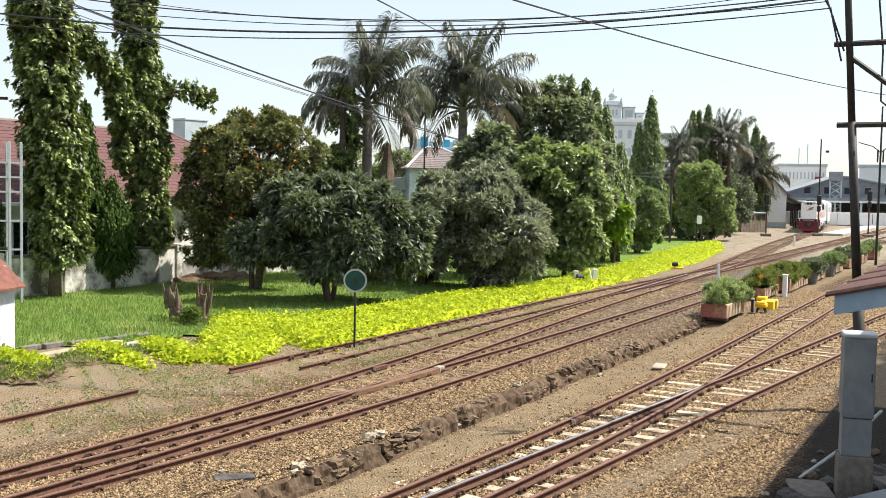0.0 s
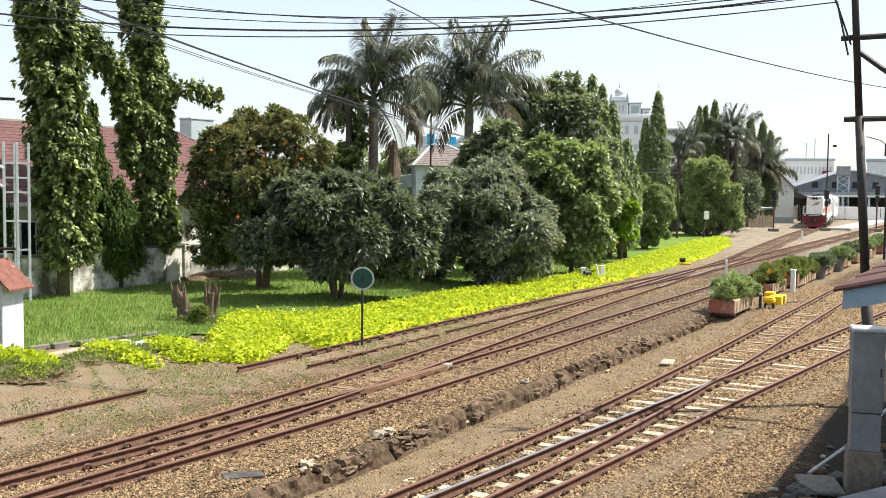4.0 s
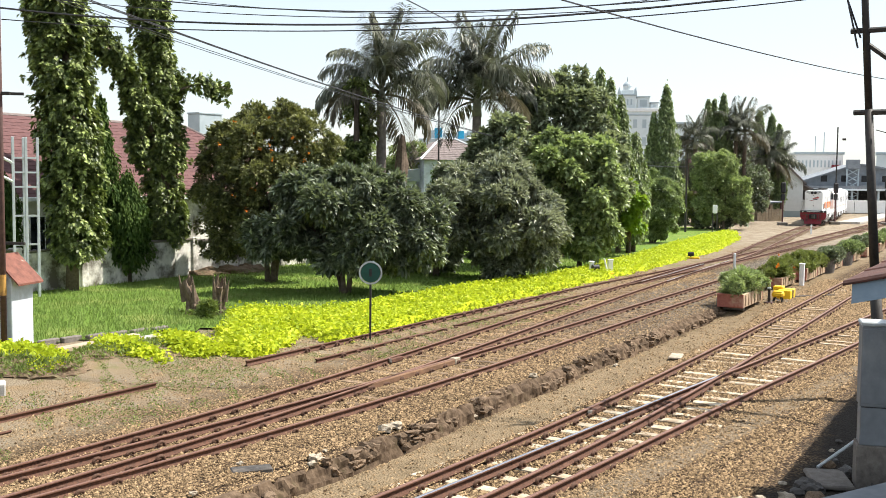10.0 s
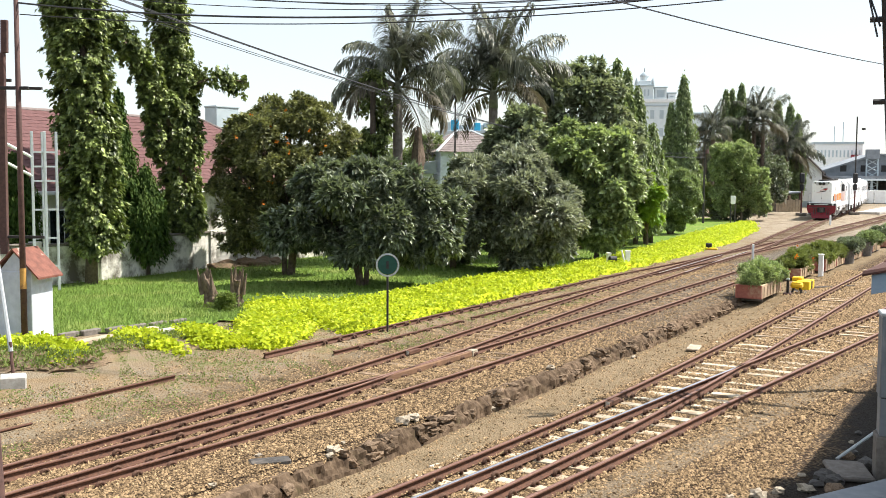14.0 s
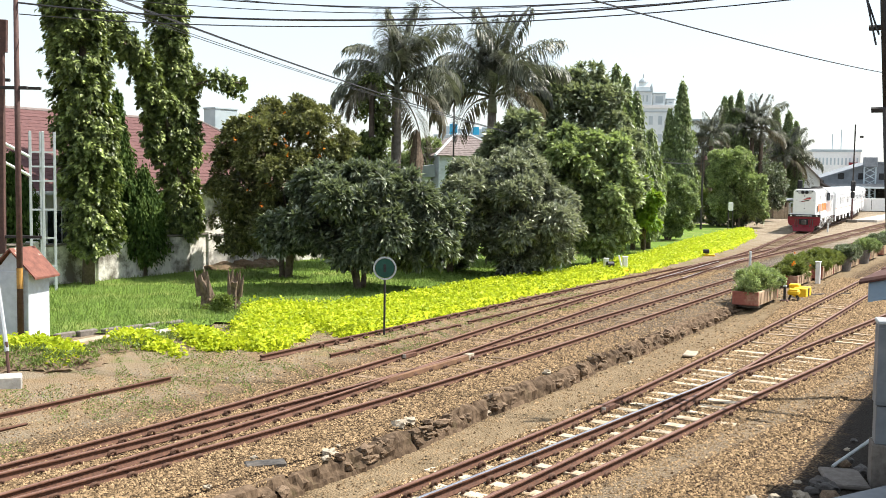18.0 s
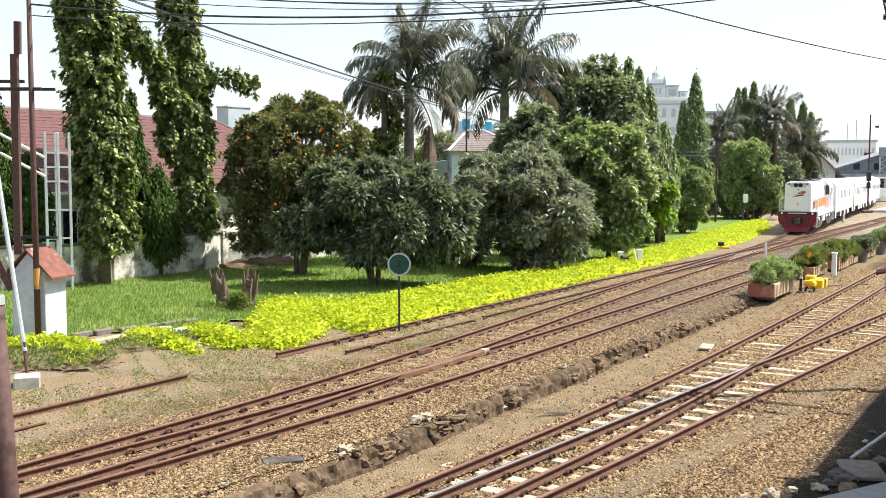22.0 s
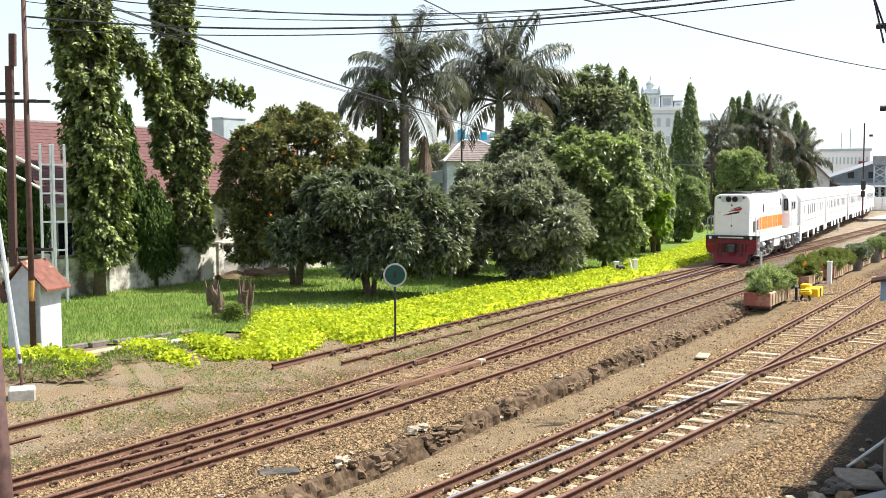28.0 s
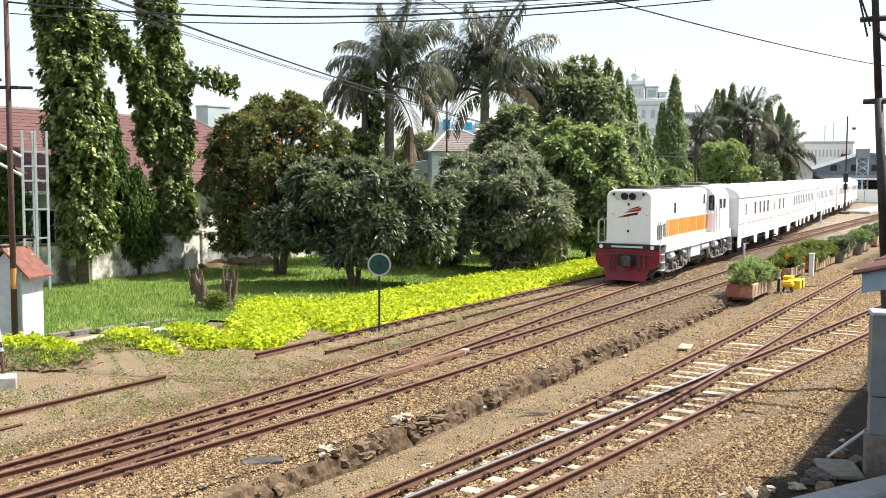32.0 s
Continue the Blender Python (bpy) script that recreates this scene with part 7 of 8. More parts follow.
    part("slab", box(BM(), (-0.9, 0, 0), (1.4, 60, 0.25), 0.03), M["concrete"], pl)
    # dark level-crossing hut by the trees
    g = thing("timber_pen", pose(39.4, 117.0, 0, 0, 0, 14), "low timber pen with a dark roof by the far trees", "pen")
    part("roof", prism(BM(), [(-1.75, 1.95), (-1.75, 2.1), (1.75, 2.3), (1.75, 2.15)], -1.2, 1.2), M["roof_slate"], g)
    for k in range(9):
        part("plank", box(BM(), (-1.6 + k * 0.36, -1.06, 0), (-1.27 + k * 0.36, -1.0, 1.35 + 0.1 * (k % 2)), 0.01), M["timber"], g)
    for x in (-1.5, 0.0, 1.5):
        part("post", box(BM(), (x - 0.08, -1.0, 0), (x + 0.08, -0.85, 2.1), 0.01), M["rust_pole"], g)
    part("back", box(BM(), (-1.6, 0.9, 0), (1.6, 1.0, 1.9), 0.01), M["timber"], g)


make_red_house()
make_compound_wall()
make_far_buildings()
make_station()


# ---- things along the tracks ----
def rough_kerb(length, start):
    """A worn length of mortared rubble: face, rounded lip and broken top."""
    nx, ny = 9, 34
    prof = [(0.13, -0.36), (0.11, -0.28), (0.08, -0.20), (0.06, -0.13), (0.02, -0.07), (-0.04, 0.0), (-0.11, 0.04), (-0.20, 0.04), (-0.34, -0.07)]
    vs = []
    for j in range(ny):
        y = length * j / (ny - 1)
        u = start + y
        worn = noise.noise(Vector((u * 0.9, 1.7, 0.0)))
        side = 0.05 * math.sin(u)
        for x, z in prof:
            q = noise.noise(Vector((x * 7, u * 4.5, z * 7))) + 0.5 * noise.noise(Vector((x * 16, u * 12, z * 16)))
            # upright joints between the stones
            joint = max(0.0, 1 - abs(noise.noise(Vector((u * 2.1 + 0.4 * z, 7.7, z * 2.5)))) * 9)
            vs.append((x + side + 0.075 * q - 0.03 * joint, y, z - 0.01 + (0.045 * q - 0.03 * joint + 0.10 * min(0.3, worn)) * (1 if z > -0.2 else 0)))
    fs = [(j * nx + i, j * nx + i + 1, (j + 1) * nx + i + 1, (j + 1) * nx + i) for j in range(ny - 1) for i in range(nx - 1)]
    bm = BM()
    v = [bm.verts.new(p) for p in vs]
    for f in fs:
        bm.faces.new([v[i] for i in f])
    return bm


def make_stone_edge():
    """Rubble edging at the foot of the main tracks' bed, broken and sunken in places."""
    w = thing("stone_edging", Matrix.Identity(4), "old rubble stone edging along the ballast, broken in places", "stone edging", kind="structure")
    rnd = random.Random(17)
    meshes = []
    for k in range(9):
        bm = BM()
        bmesh.ops.create_icosphere(bm, subdivisions=2, radius=1.0)
        off = Vector((k * 3.1, k * 1.7, 0))
        for v in bm.verts:
            c = v.co
            c = Vector([math.copysign(abs(x) ** 0.75, x) for x in c])
            v.co = c * (0.85 + 0.75 * noise.noise(v.co * 1.5 + off))
        me = bpy.data.meshes.new("stone")
        bm.to_mesh(me)
        bm.free()
        me.materials.append(M["rubble"])
        meshes.append(me)
    part_bm = BM()
    a = 4.0
    while a < 37:
        part_bm = rough_kerb(1.5, a)
        ob = part("kerb_length", part_bm, M["mortar"], w)
        ob.matrix_basis = along(-9.04, a)
        a += 1.5
    a = 4.2
    while a < 37:
        ln = rnd.uniform(0.10, 0.30)
        gone = noise.noise(Vector((a * 0.55, 3.3, 0))) < 0.12
        rag = 1.0 if a > 13.5 else 0.35
        if rnd.random() < (0.35 if a > 14.5 else 0.7):
            a += ln
            continue
        for course in range(2):
            if gone and course == 1:
                continue
            st = new("stone", meshes[rnd.randrange(9)])
            st.parent = w
            hh = rnd.uniform(0.06, 0.14)
            st.matrix_basis = along(-9.02 + 0.05 * math.sin(a) - 0.08 * course + rnd.uniform(-0.10, 0.06) * rag, a + rnd.uniform(-0.05, 0.05), -0.15 + course * 0.14 + rnd.uniform(-0.04, 0.05) * rag, rnd.uniform(-25, 25) * rag) @ Matrix.Diagonal((rnd.uniform(0.09, 0.15), ln * 0.66, hh * 0.72, 1))
        a += ln
    # loose pale stones lying about
    spots = [(-9.3, 12.35, 0.17), (-9.2, 12.1, 0.10), (-9.32, 14.3, 0.19), (-9.3, 14.6, 0.17), (-9.15, 14.1, 0.14), (-9.1, 17.0, 0.16), (-9.15, 17.3, 0.14), (-9.2, 20.0, 0.15), (-9.0, 20.9, 0.15), (-9.1, 21.3, 0.12), (-8.75, 23.9, 0.12),
             (-3.2, 13.6, 0.16), (-3.0, 13.9, 0.13), (-2.7, 14.2, 0.17), (-2.4, 13.8, 0.12), (-3.5, 13.3, 0.11), (-2.9, 14.9, 0.08), (-9.6, 10.0, 0.09), (-10.0, 11.4, 0.08), (-9.4, 12.7, 0.07), (-14.6, 15.8, 0.07), (-13.6, 19.0, 0.06), (-2.6, 17.2, 0.08), (-2.2, 18.6, 0.07)]
    for k, (s, a, r) in enumerate(spots):
        r *= 0.72
        st = new("loose_stone", meshes[k % 9])
        st.matrix_basis = along(s, a, ground_z(s, a) + r * 0.3, rnd.uniform(0, 180)) @ Matrix.Diagonal((r, r * rnd.uniform(0.7, 1.2), r * 0.6, 1))
        st.material_slots[0].link = "OBJECT"
        st.material_slots[0].material = M["beige_stone"]
        tagged(st, "loose pale stone lying on the gravel", "stone", group="loose stones")
    # a pale slab and a dark timber offcut
    sl = part("flat_slab", box(BM(), (-0.16, -0.35, 0), (0.16, 0.35, 0.06), 0.02), M["beige_stone"])
    sl.matrix_basis = along(-7.75, 25.6, -0.2, 10)
    tagged(sl, "flat pale stone slab lying on the path", "slab")
    sl = part("timber_offcut", box(BM(), (-0.12, -0.3, 0), (0.12, 0.3, 0.09), 0.02), M["oily"])
    sl.matrix_basis = along(-9.7, 11.3, 0.0, -40)
    tagged(sl, "dark sleeper offcut lying on the ballast", "timber")


make_stone_edge()


def make_ballast():
    """Loose stones of the ballast, near the camera."""
    rng = np.random.default_rng(14)
    base = np.array([(1, 0, 0), (-1, 0, 0), (0, 1, 0), (0, -1, 0), (0, 0, 1), (0, 0, -0.6)], dtype=float)
    tri = np.array([(0, 2, 4), (2, 1, 4), (1, 3, 4), (3, 0, 4)])
    n = 190000
    lanes = np.array([(-13.2, -9.15, 1.0), (-7.75, -3.15, 1.1), (-17.0, -13.2, 0.22), (-8.9, -7.75, 0.16)])
    w = (lanes[:, 1] - lanes[:, 0]) * lanes[:, 2]
    k = rng.choice(len(lanes), n, p=w / w.sum())
    s = lanes[k, 0] + (lanes[k, 1] - lanes[k, 0]) * rng.random(n)
    a = 8 + 40 * rng.random(n) ** 1.7
    trodden = s - 0.137 * a + 6.39
    grey = np.clip((a - 21) / 9, 0, 0.8) * (s < -9.1) * (s > -12.8)
    keep = (rng.random(n) > grey) & ((rng.random(n) > 0.62) | (trodden < -0.5) | (trodden > 0.02))
    s, a = s[keep], a[keep]
    n = len(s)
    z = np.array([ground_z(x, y) for x, y in zip(s, a)])
    p = np.stack([s * COS_T + a * SIN_T, -s * SIN_T + a * COS_T, z], axis=1)
    size = rng.uniform(0.011, 0.031, n) * (1 + 0.022 * (a - 12))
    v = base[None] * rng.uniform(0.6, 1.25, (n, 6, 1)) * size[:, None, None]
    v[:, :, 2] = np.maximum(v[:, :, 2] + v[:, :, 0] * rng.uniform(-0.7, 0.7, (n, 1)) + v[:, :, 1] * rng.uniform(-0.7, 0.7, (n, 1)), -0.004)
    an = rng.uniform(0, 2 * math.pi, n)
    c, si = np.cos(an)[:, None], np.sin(an)[:, None]
    v = np.stack([v[:, :, 0] * c - v[:, :, 1] * si, v[:, :, 0] * si + v[:, :, 1] * c, v[:, :, 2] * 1.0], axis=2) + p[:, None, :]
    f = (np.arange(n) * 6)[:, None, None] + tri[None]
    # the darkest chip tones add to the painted shade between stones
    m = leaf_surface("ballast_chips", (0.042, 0.026, 0.014), (0.46, 0.325, 0.185), (0, 0, 0), 0.95, 0.0, 0.1, 14.0, 1.3)
    ob = part_mesh("ballast_stones", fast_mesh("ballast_stones", v.reshape(-1, 3), f.reshape(-1, 3)), m)
    tagged(ob, "loose brown ballast stones between the rails", "ballast", kind="stuff")
    # weeds and dry litter on the dirt beside the lawn
    n = 90000
    s = rng.uniform(-19.5, -13.0, n)
    a = 9 + 26 * rng.random(n)
    keep = np.array([noise.noise(Vector((x * 0.5, y * 0.5, 5.0))) > 0.06 + 0.2 * math.sin(y * 7.1 + x * 5.3) for x, y in zip(s, a)])
    s, a = s[keep], a[keep]
    n = len(s)
    p = np.stack([s * COS_T + a * SIN_T, -s * SIN_T + a * COS_T, np.array([ground_z(x, y) for x, y in zip(s, a)])], axis=1)
    out = rng.normal(0, 1, (n, 3)) * np.array([1, 1, 0.1])
    v, f = leaf_cloud(p, out, 0.045, rng, droop=-0.12, aspect=0.4)
    ob = part_mesh("weeds", fast_mesh("weeds", v, f), M["l_weed"])
    tagged(ob, "low weeds on the dirt beside the siding", "weeds", kind="stuff")


make_ballast()


def make_hut():
    h = thing("track_hut", pose(-10.26, 25.05, 0, 0, 0, -12.0), "small white hut with a rusty sheet roof", "hut")
    part("wall", box(BM(), (-0.46, -0.44, 0), (0.46, 0.44, 1.85), 0.015), M["hut_wall"], h)
    part("base", box(BM(), (-0.47, -0.47, -0.05), (0.47, 0.47, 0.12), 0.02), M["concrete"], h)
    for sx in (-1, 1):
        bm = prism(BM(), [(0.0, 2.36), (0.0, 2.41), (sx * 0.70, 1.72), (sx * 0.70, 1.67)], -0.52, 0.52)
        part("roof_sheet", bm, M["rust_sheet"], h, "rusty red roof sheet with flaking paint")
    part("gable", prism(BM(), [(-0.42, 1.85), (0, 2.33), (0.42, 1.85)], -0.415, 0.415), M["hut_wall"], h)
    p = thing("roof_board", pose(-10.75, 24.6, 1.4, 0, 0, 10), "rusty board leaning behind the hut roof", "board")
    part("board", box(BM(), (-0.09, -0.05, 0.0), (0.09, 0.05, 1.1), 0.01, Matrix.Rotation(radians(-24), 4, "Y")), M["rust_pole"], p)


def insulated_pole(at, top, r, label, band=None, mat_name="rust_pole", arms=()):
    p = thing("utility_pole", pose(at[0], at[1], 0), label, "utility pole")
    part("shaft", trunk_mesh([[(0, 0, -0.2, r * 1.1), (0, 0, top * 0.5, r), (0, 0, top, r * 0.75)]], 12), M[mat_name], p, smooth=True)
    if band:
        part("band", trunk_mesh([[(0, 0, band[0], r * 1.14), (0, 0, band[1], r * 1.13)]], 12), M["faded_yellow"], p, "faded orange-yellow band")
    for z, x0, x1 in arms:
        part("arm", box(BM(), (x0, -0.04, z - 0.04), (x1, 0.04, z + 0.04), 0.01), M["dark_pole"], p)
    return p


def make_left_poles():
    insulated_pole((-10.06, 24.42), 9.5, 0.068, "rust-brown pole with a faded yellow band beside the hut", (1.45, 1.95), arms=((6.25, -0.9, 0.25), (9.2, -0.5, 0.3), (9.45, -0.4, 0.3)))
    p = insulated_pole((-11.95, 26.4), 9.4, 0.075, "older rust-brown pole behind the hut", None, arms=((6.6, -0.3, 0.9), (9.0, -0.4, 0.3)))
    q = thing("rusty_post", pose(-10.95, 25.5, 1.9, 0, 0.5, 0), "rusty channel post bolted between the poles", "post")
    part("lower", box(BM(), (-0.09, -0.07, 0.3), (0.09, 0.07, 5.3), 0.01), M["rust_pole"], q)
    part("upper", box(BM(), (-0.08, -0.06, 5.3), (0.08, 0.06, 6.1), 0.01, Matrix.Rotation(radians(0.9), 4, "Y")), M["rust_pole"], q)
    for z in (0.7, 4.4):
        part("bolt_bar", box(BM(), (-0.5, -0.04, z), (1.0, 0.04, z + 0.07), 0.005), M["dark_pole"], q)
    # leaning white pipe on a concrete block, and the block beside it
    s = thing("stay_pipe", Matrix.Identity(4), "leaning whitish stay pipe on a concrete footing", "stay")
    part("pipe", tube(BM(), [(-8.9, 20.9, 0.55), (-9.9, 21.9, 5.0)], 0.05, 8), M["galv"], s)
    part("foot", tube(BM(), [(-8.85, 20.85, 0.1), (-8.92, 20.92, 0.75)], 0.035, 8), M["rust_pole"], s)
    b = part("concrete_block", box(BM(), (-0.25, -0.22, -0.06), (0.25, 0.22, 0.26), 0.03), M["concrete"])
    b.matrix_basis = pose(-8.45, 19.9, 0, 0, 0, 22)
    tagged(b, "pale concrete block by the siding rail", "block")
    b = part("concrete_block", box(BM(), (-0.2, -0.2, -0.06), (0.2, 0.2, 0.24), 0.03), M["concrete"])
    b.matrix_basis = pose(-9.2, 19.9, 0, 0, 0, 5)
    tagged(b, "pale concrete block by the stay pipe", "block")
    # near steel tube pole
    n = thing("tube_pole", Matrix.Identity(4), "weathered steel tube pole in two widths", "pole")
    part("lower_tube", tube(BM(), [(-4.86, 11.0, -0.2), (-4.90, 10.97, 0.54), (-4.985, 10.92, 2.9)], [0.125, 0.12, 0.115], 14), M["rust_pole"], n, smooth=True)
    part("upper_tube", tube(BM(), [(-4.985, 10.92, 2.9), (-5.05, 10.9, 6.5)], [0.09, 0.085], 14), M["grey_pole"], n, smooth=True)
    part("collar", tube(BM(), [(-4.98, 10.92, 2.85), (-4.988, 10.92, 2.95)], 0.122, 14), M["galv"], n)
    # galvanised lattice frame on the lawn's far side
    t = thing("steel_frame", pose(-13.8, 35.6, 0, 0, 0, 30), "light galvanised steel ladder frame", "frame")
    for x, y in ((-0.42, 0), (0, 0), (0.42, 0.25), (0.0, 0.5)):
        part("upright", box(BM(), (x - 0.045, y - 0.045, 0), (x + 0.045, y + 0.045, 5.65), 0.01), M["galv"], t)
    for z in (0.9, 1.9, 2.9, 3.9, 4.4, 4.9):
        bm = BM()
        box(bm, (-0.42, -0.03, z), (0.42, 0.03, z + 0.06))
        box(bm, (-0.03, 0.0, z), (0.03, 0.5, z + 0.06))
        part("rung", bm, M["galv"], t)
    for z in (4.35, 5.0):
        part("outrigger", tube(BM(), [(-0.42, 0, z - 0.25), (-1.9, -0.3, z + 0.55)], 0.05, 6), M["clean_wall"], t)
    # roof corner of a shelter, high up beside the pole
    e = thing("shelter_roof", pose(-11.6, 24.6, 9.55, 0, 0, 12), "dark corner of a timber platform roof on the poles", "roof")
    part("boards", box(BM(), (-1.9, -0.7, 0), (0.9, 0.9, 0.1), 0.02), M["dark_conc"], e)
    for k in range(5):
        part("slat", box(BM(), (-1.9, -0.7 + k * 0.36, 0.1), (0.95, -0.5 + k * 0.36, 0.2), 0.02), M["dark_conc"], e)
    part("bracket", box(BM(), (-1.4, -0.06, -0.35), (1.2, 0.06, 0.0), 0.01), M["dark_pole"], e)


make_hut()
make_left_poles()


def make_lawn_things():
    # round green sign on a post
    s = thing("track_sign", pose(-1.42, 27.2, 0, 0, 0, 3), "round green sign with a white rim on a dark post", "sign")
    part("post", tube(BM(), [(0, 0, -0.1), (0, 0, 1.85)], 0.03, 10), M["black"], s)
    d = part("disc", tube(BM(), [(0, -0.035, 1.82), (0, -0.055, 1.82)], 0.255, 28), M["green_sign"], s, "green enamel disc")
    bm = BM()
    for k in range(32):
        a0, a1 = 2 * math.pi * k / 32, 2 * math.pi * (k + 1) / 32
        q = [(r * math.cos(a), -0.058 - dy, 1.82 + r * math.sin(a)) for a in (a0, a1) for r, dy in ((0.27, 0), (0.27, 0.012), (0.315, 0.012), (0.315, 0))]
        vs = [bm.verts.new(p) for p in q]
        for f in ((0, 1, 5, 4), (1, 2, 6, 5), (2, 3, 7, 6), (3, 0, 4, 7)):
            bm.faces.new([vs[i] for i in f])
    bmesh.ops.remove_doubles(bm, verts=bm.verts[:], dist=0.001)
    part("rim", bm, M["galv"], d, "pale rim")
    part("mark", box(BM(), (-0.035, -0.075, 1.72), (0.035, -0.056, 1.93), 0.005), M["black"], d, "dark upright bar on the disc")
    # two torn stumps with undergrowth
    rnd = random.Random(23)
    for x, y, h, lean in ((-7.05, 31.3, 1.15, -0.30), (-6.35, 31.35, 1.28, 0.12)):
        t = thing("tree_stump", pose(x, y, 0) @ Matrix.Diagonal((0.85, 0.85, 1, 1)), "torn grey-brown stump of a dead tree", "stump")
        bm = tube(BM(), [(0, 0, -0.1), (lean * 0.1, 0, 0.15), (lean * 0.25, 0, 0.4), (lean * 0.5, 0, 0.7), (lean * 0.8, 0, 0.95), (lean, 0, h)], [0.36, 0.26, 0.21, 0.19, 0.21, 0.19], 26)
        for v in bm.verts:
            an = math.atan2(v.co.y, v.co.x - lean * v.co.z)
            k = 1 + 0.22 * math.sin(5 * an + 2.0 * v.co.z) + 0.45 * noise.noise(Vector((v.co.x * 7, v.co.y * 7, v.co.z * 3.0)))
            v.co.x, v.co.y = lean * v.co.z + (v.co.x - lean * v.co.z) * k, v.co.y * k
            if v.co.z > h - 0.1:
                v.co.z += rnd.uniform(-0.45, 0.22)
        part("trunk", bm, M["dead_wood"], t)
        for q in range(3):
            an = 2.1 * q + x
            cx, cy = lean * 0.5 + 0.22 * math.cos(an), 0.22 * math.sin(an)
            part("snag", tube(BM(), [(cx, cy, 0.5), (cx * 1.25, cy * 1.3, 0.9), (cx * 1.5, cy * 1.5, 1.15 + 0.1 * q)], [0.09, 0.06, 0.02], 7), M["dead_wood"], t)
    u = thing("undergrowth", pose(-6.7, 30.7, 0), "grey-green weeds round the stumps", "weeds", kind="stuff")
    foliage("leaves", [(0, 0, 0.25, 1.0, 0.5, 0.3), (0.5, 0, 0.2, 0.7, 0.5, 0.35), (-0.6, 0.2, 0.15, 0.6, 0.4, 0.2)], 190, 10, 0.08, 0.11, M["l_weed"], u, 24, -0.2)
    # kerb of the lawn and boards on the dirt
    k = thing("lawn_kerb", Matrix.Identity(4), "old concrete kerb stones along the lawn", "kerb", kind="structure")
    for i in range(6):
        a = 17.0 + i * 0.62
        b = part("kerb_stone", box(BM(), (-0.09, -0.29, -0.05), (0.09, 0.29, 0.17), 0.02), M["dark_conc"], k)
        b.matrix_basis = along(-21.2 + 0.14 * i + rnd.uniform(-0.06, 0.06), a, 0.06, 3 + rnd.uniform(-3, 3))
    for s0, a0, w, ln, mm, lab in ((-20.0, 17.6, 0.14, 1.3, "timber", "weathered plank lying on the dirt"), (-19.4, 18.3, 0.16, 1.0, "concrete", "narrow concrete beam lying on the dirt"), (-19.2, 17.6, 0.2, 0.7, "oily", "dark timber offcut on the dirt")):
        b = part("loose_board", box(BM(), (-w, -ln, 0), (w, ln, 0.12), 0.02), M[mm])
        b.matrix_basis = along(s0, a0, ground_z(s0, a0) + 0.01, 4)
        tagged(b, lab, "board")
    # earth bank at the dirt's edge under the plants
    for s0, a0, rs, ra, hh in ((-19.3, 14.3, 1.3, 1.2, 0.30), (-18.2, 14.6, 0.6, 0.9, 0.26), (-18.9, 17.2, 0.8, 1.6, 0.2)):
        bm = BM()
        bmesh.ops.create_icosphere(bm, subdivisions=4, radius=1.0)
        for v in bm.verts:
            v.co = Vector((v.co.x * rs, v.co.y * ra, v.co.z * hh)) * (1 + 0.3 * noise.noise(v.co * 2.7) + 0.18 * noise.noise(v.co * 7.0) + 0.10 * noise.noise(v.co * 15.0))
        t = part("earth_bank", bm, M["soil"])
        t.matrix_basis = along(s0, a0, 0.0)
        tagged(t, "crumbling bank of dark soil and roots", "bank")
        w = thing("bank_weeds", along(s0, a0, 0.0), "low weeds and dry stalks on the soil bank", "weeds", kind="stuff")
        rng = np.random.default_rng(int(s0 * -31))
        n = int(900 * rs * ra)
        rr, th = np.sqrt(rng.random(n)) * 0.95, rng.random(n) * math.tau
        pts = np.stack([rr * rs * np.cos(th), rr * ra * np.sin(th), hh * np.sqrt(1 - rr * rr) + rng.uniform(0.02, 0.10, n)], axis=1)
        lv, lf = leaf_cloud(pts, np.tile([0.0, 0.0, 1.0], (n, 1)), 0.09, rng, -0.2, 0.45, jitter=0.9)
        part_mesh("leaves", fast_mesh("leaves", lv, lf), M["l_weed"], w)


make_lawn_things()


def post_at(name, at, h, w, mat_name, label, category, turn=0.0, cap=None):
    t = thing(name, pose(at[0], at[1], 0, 0, 0, turn), label, category)
    part("shaft", box(BM(), (-w / 2, -w / 2, -0.1), (w / 2, w / 2, h), 0.012), M[mat_name], t)
    if cap:
        part("cap", box(BM(), (-w * 0.6, -w * 0.6, h), (w * 0.6, w * 0.6, h + 0.05), 0.01), M[cap], t)
    return t


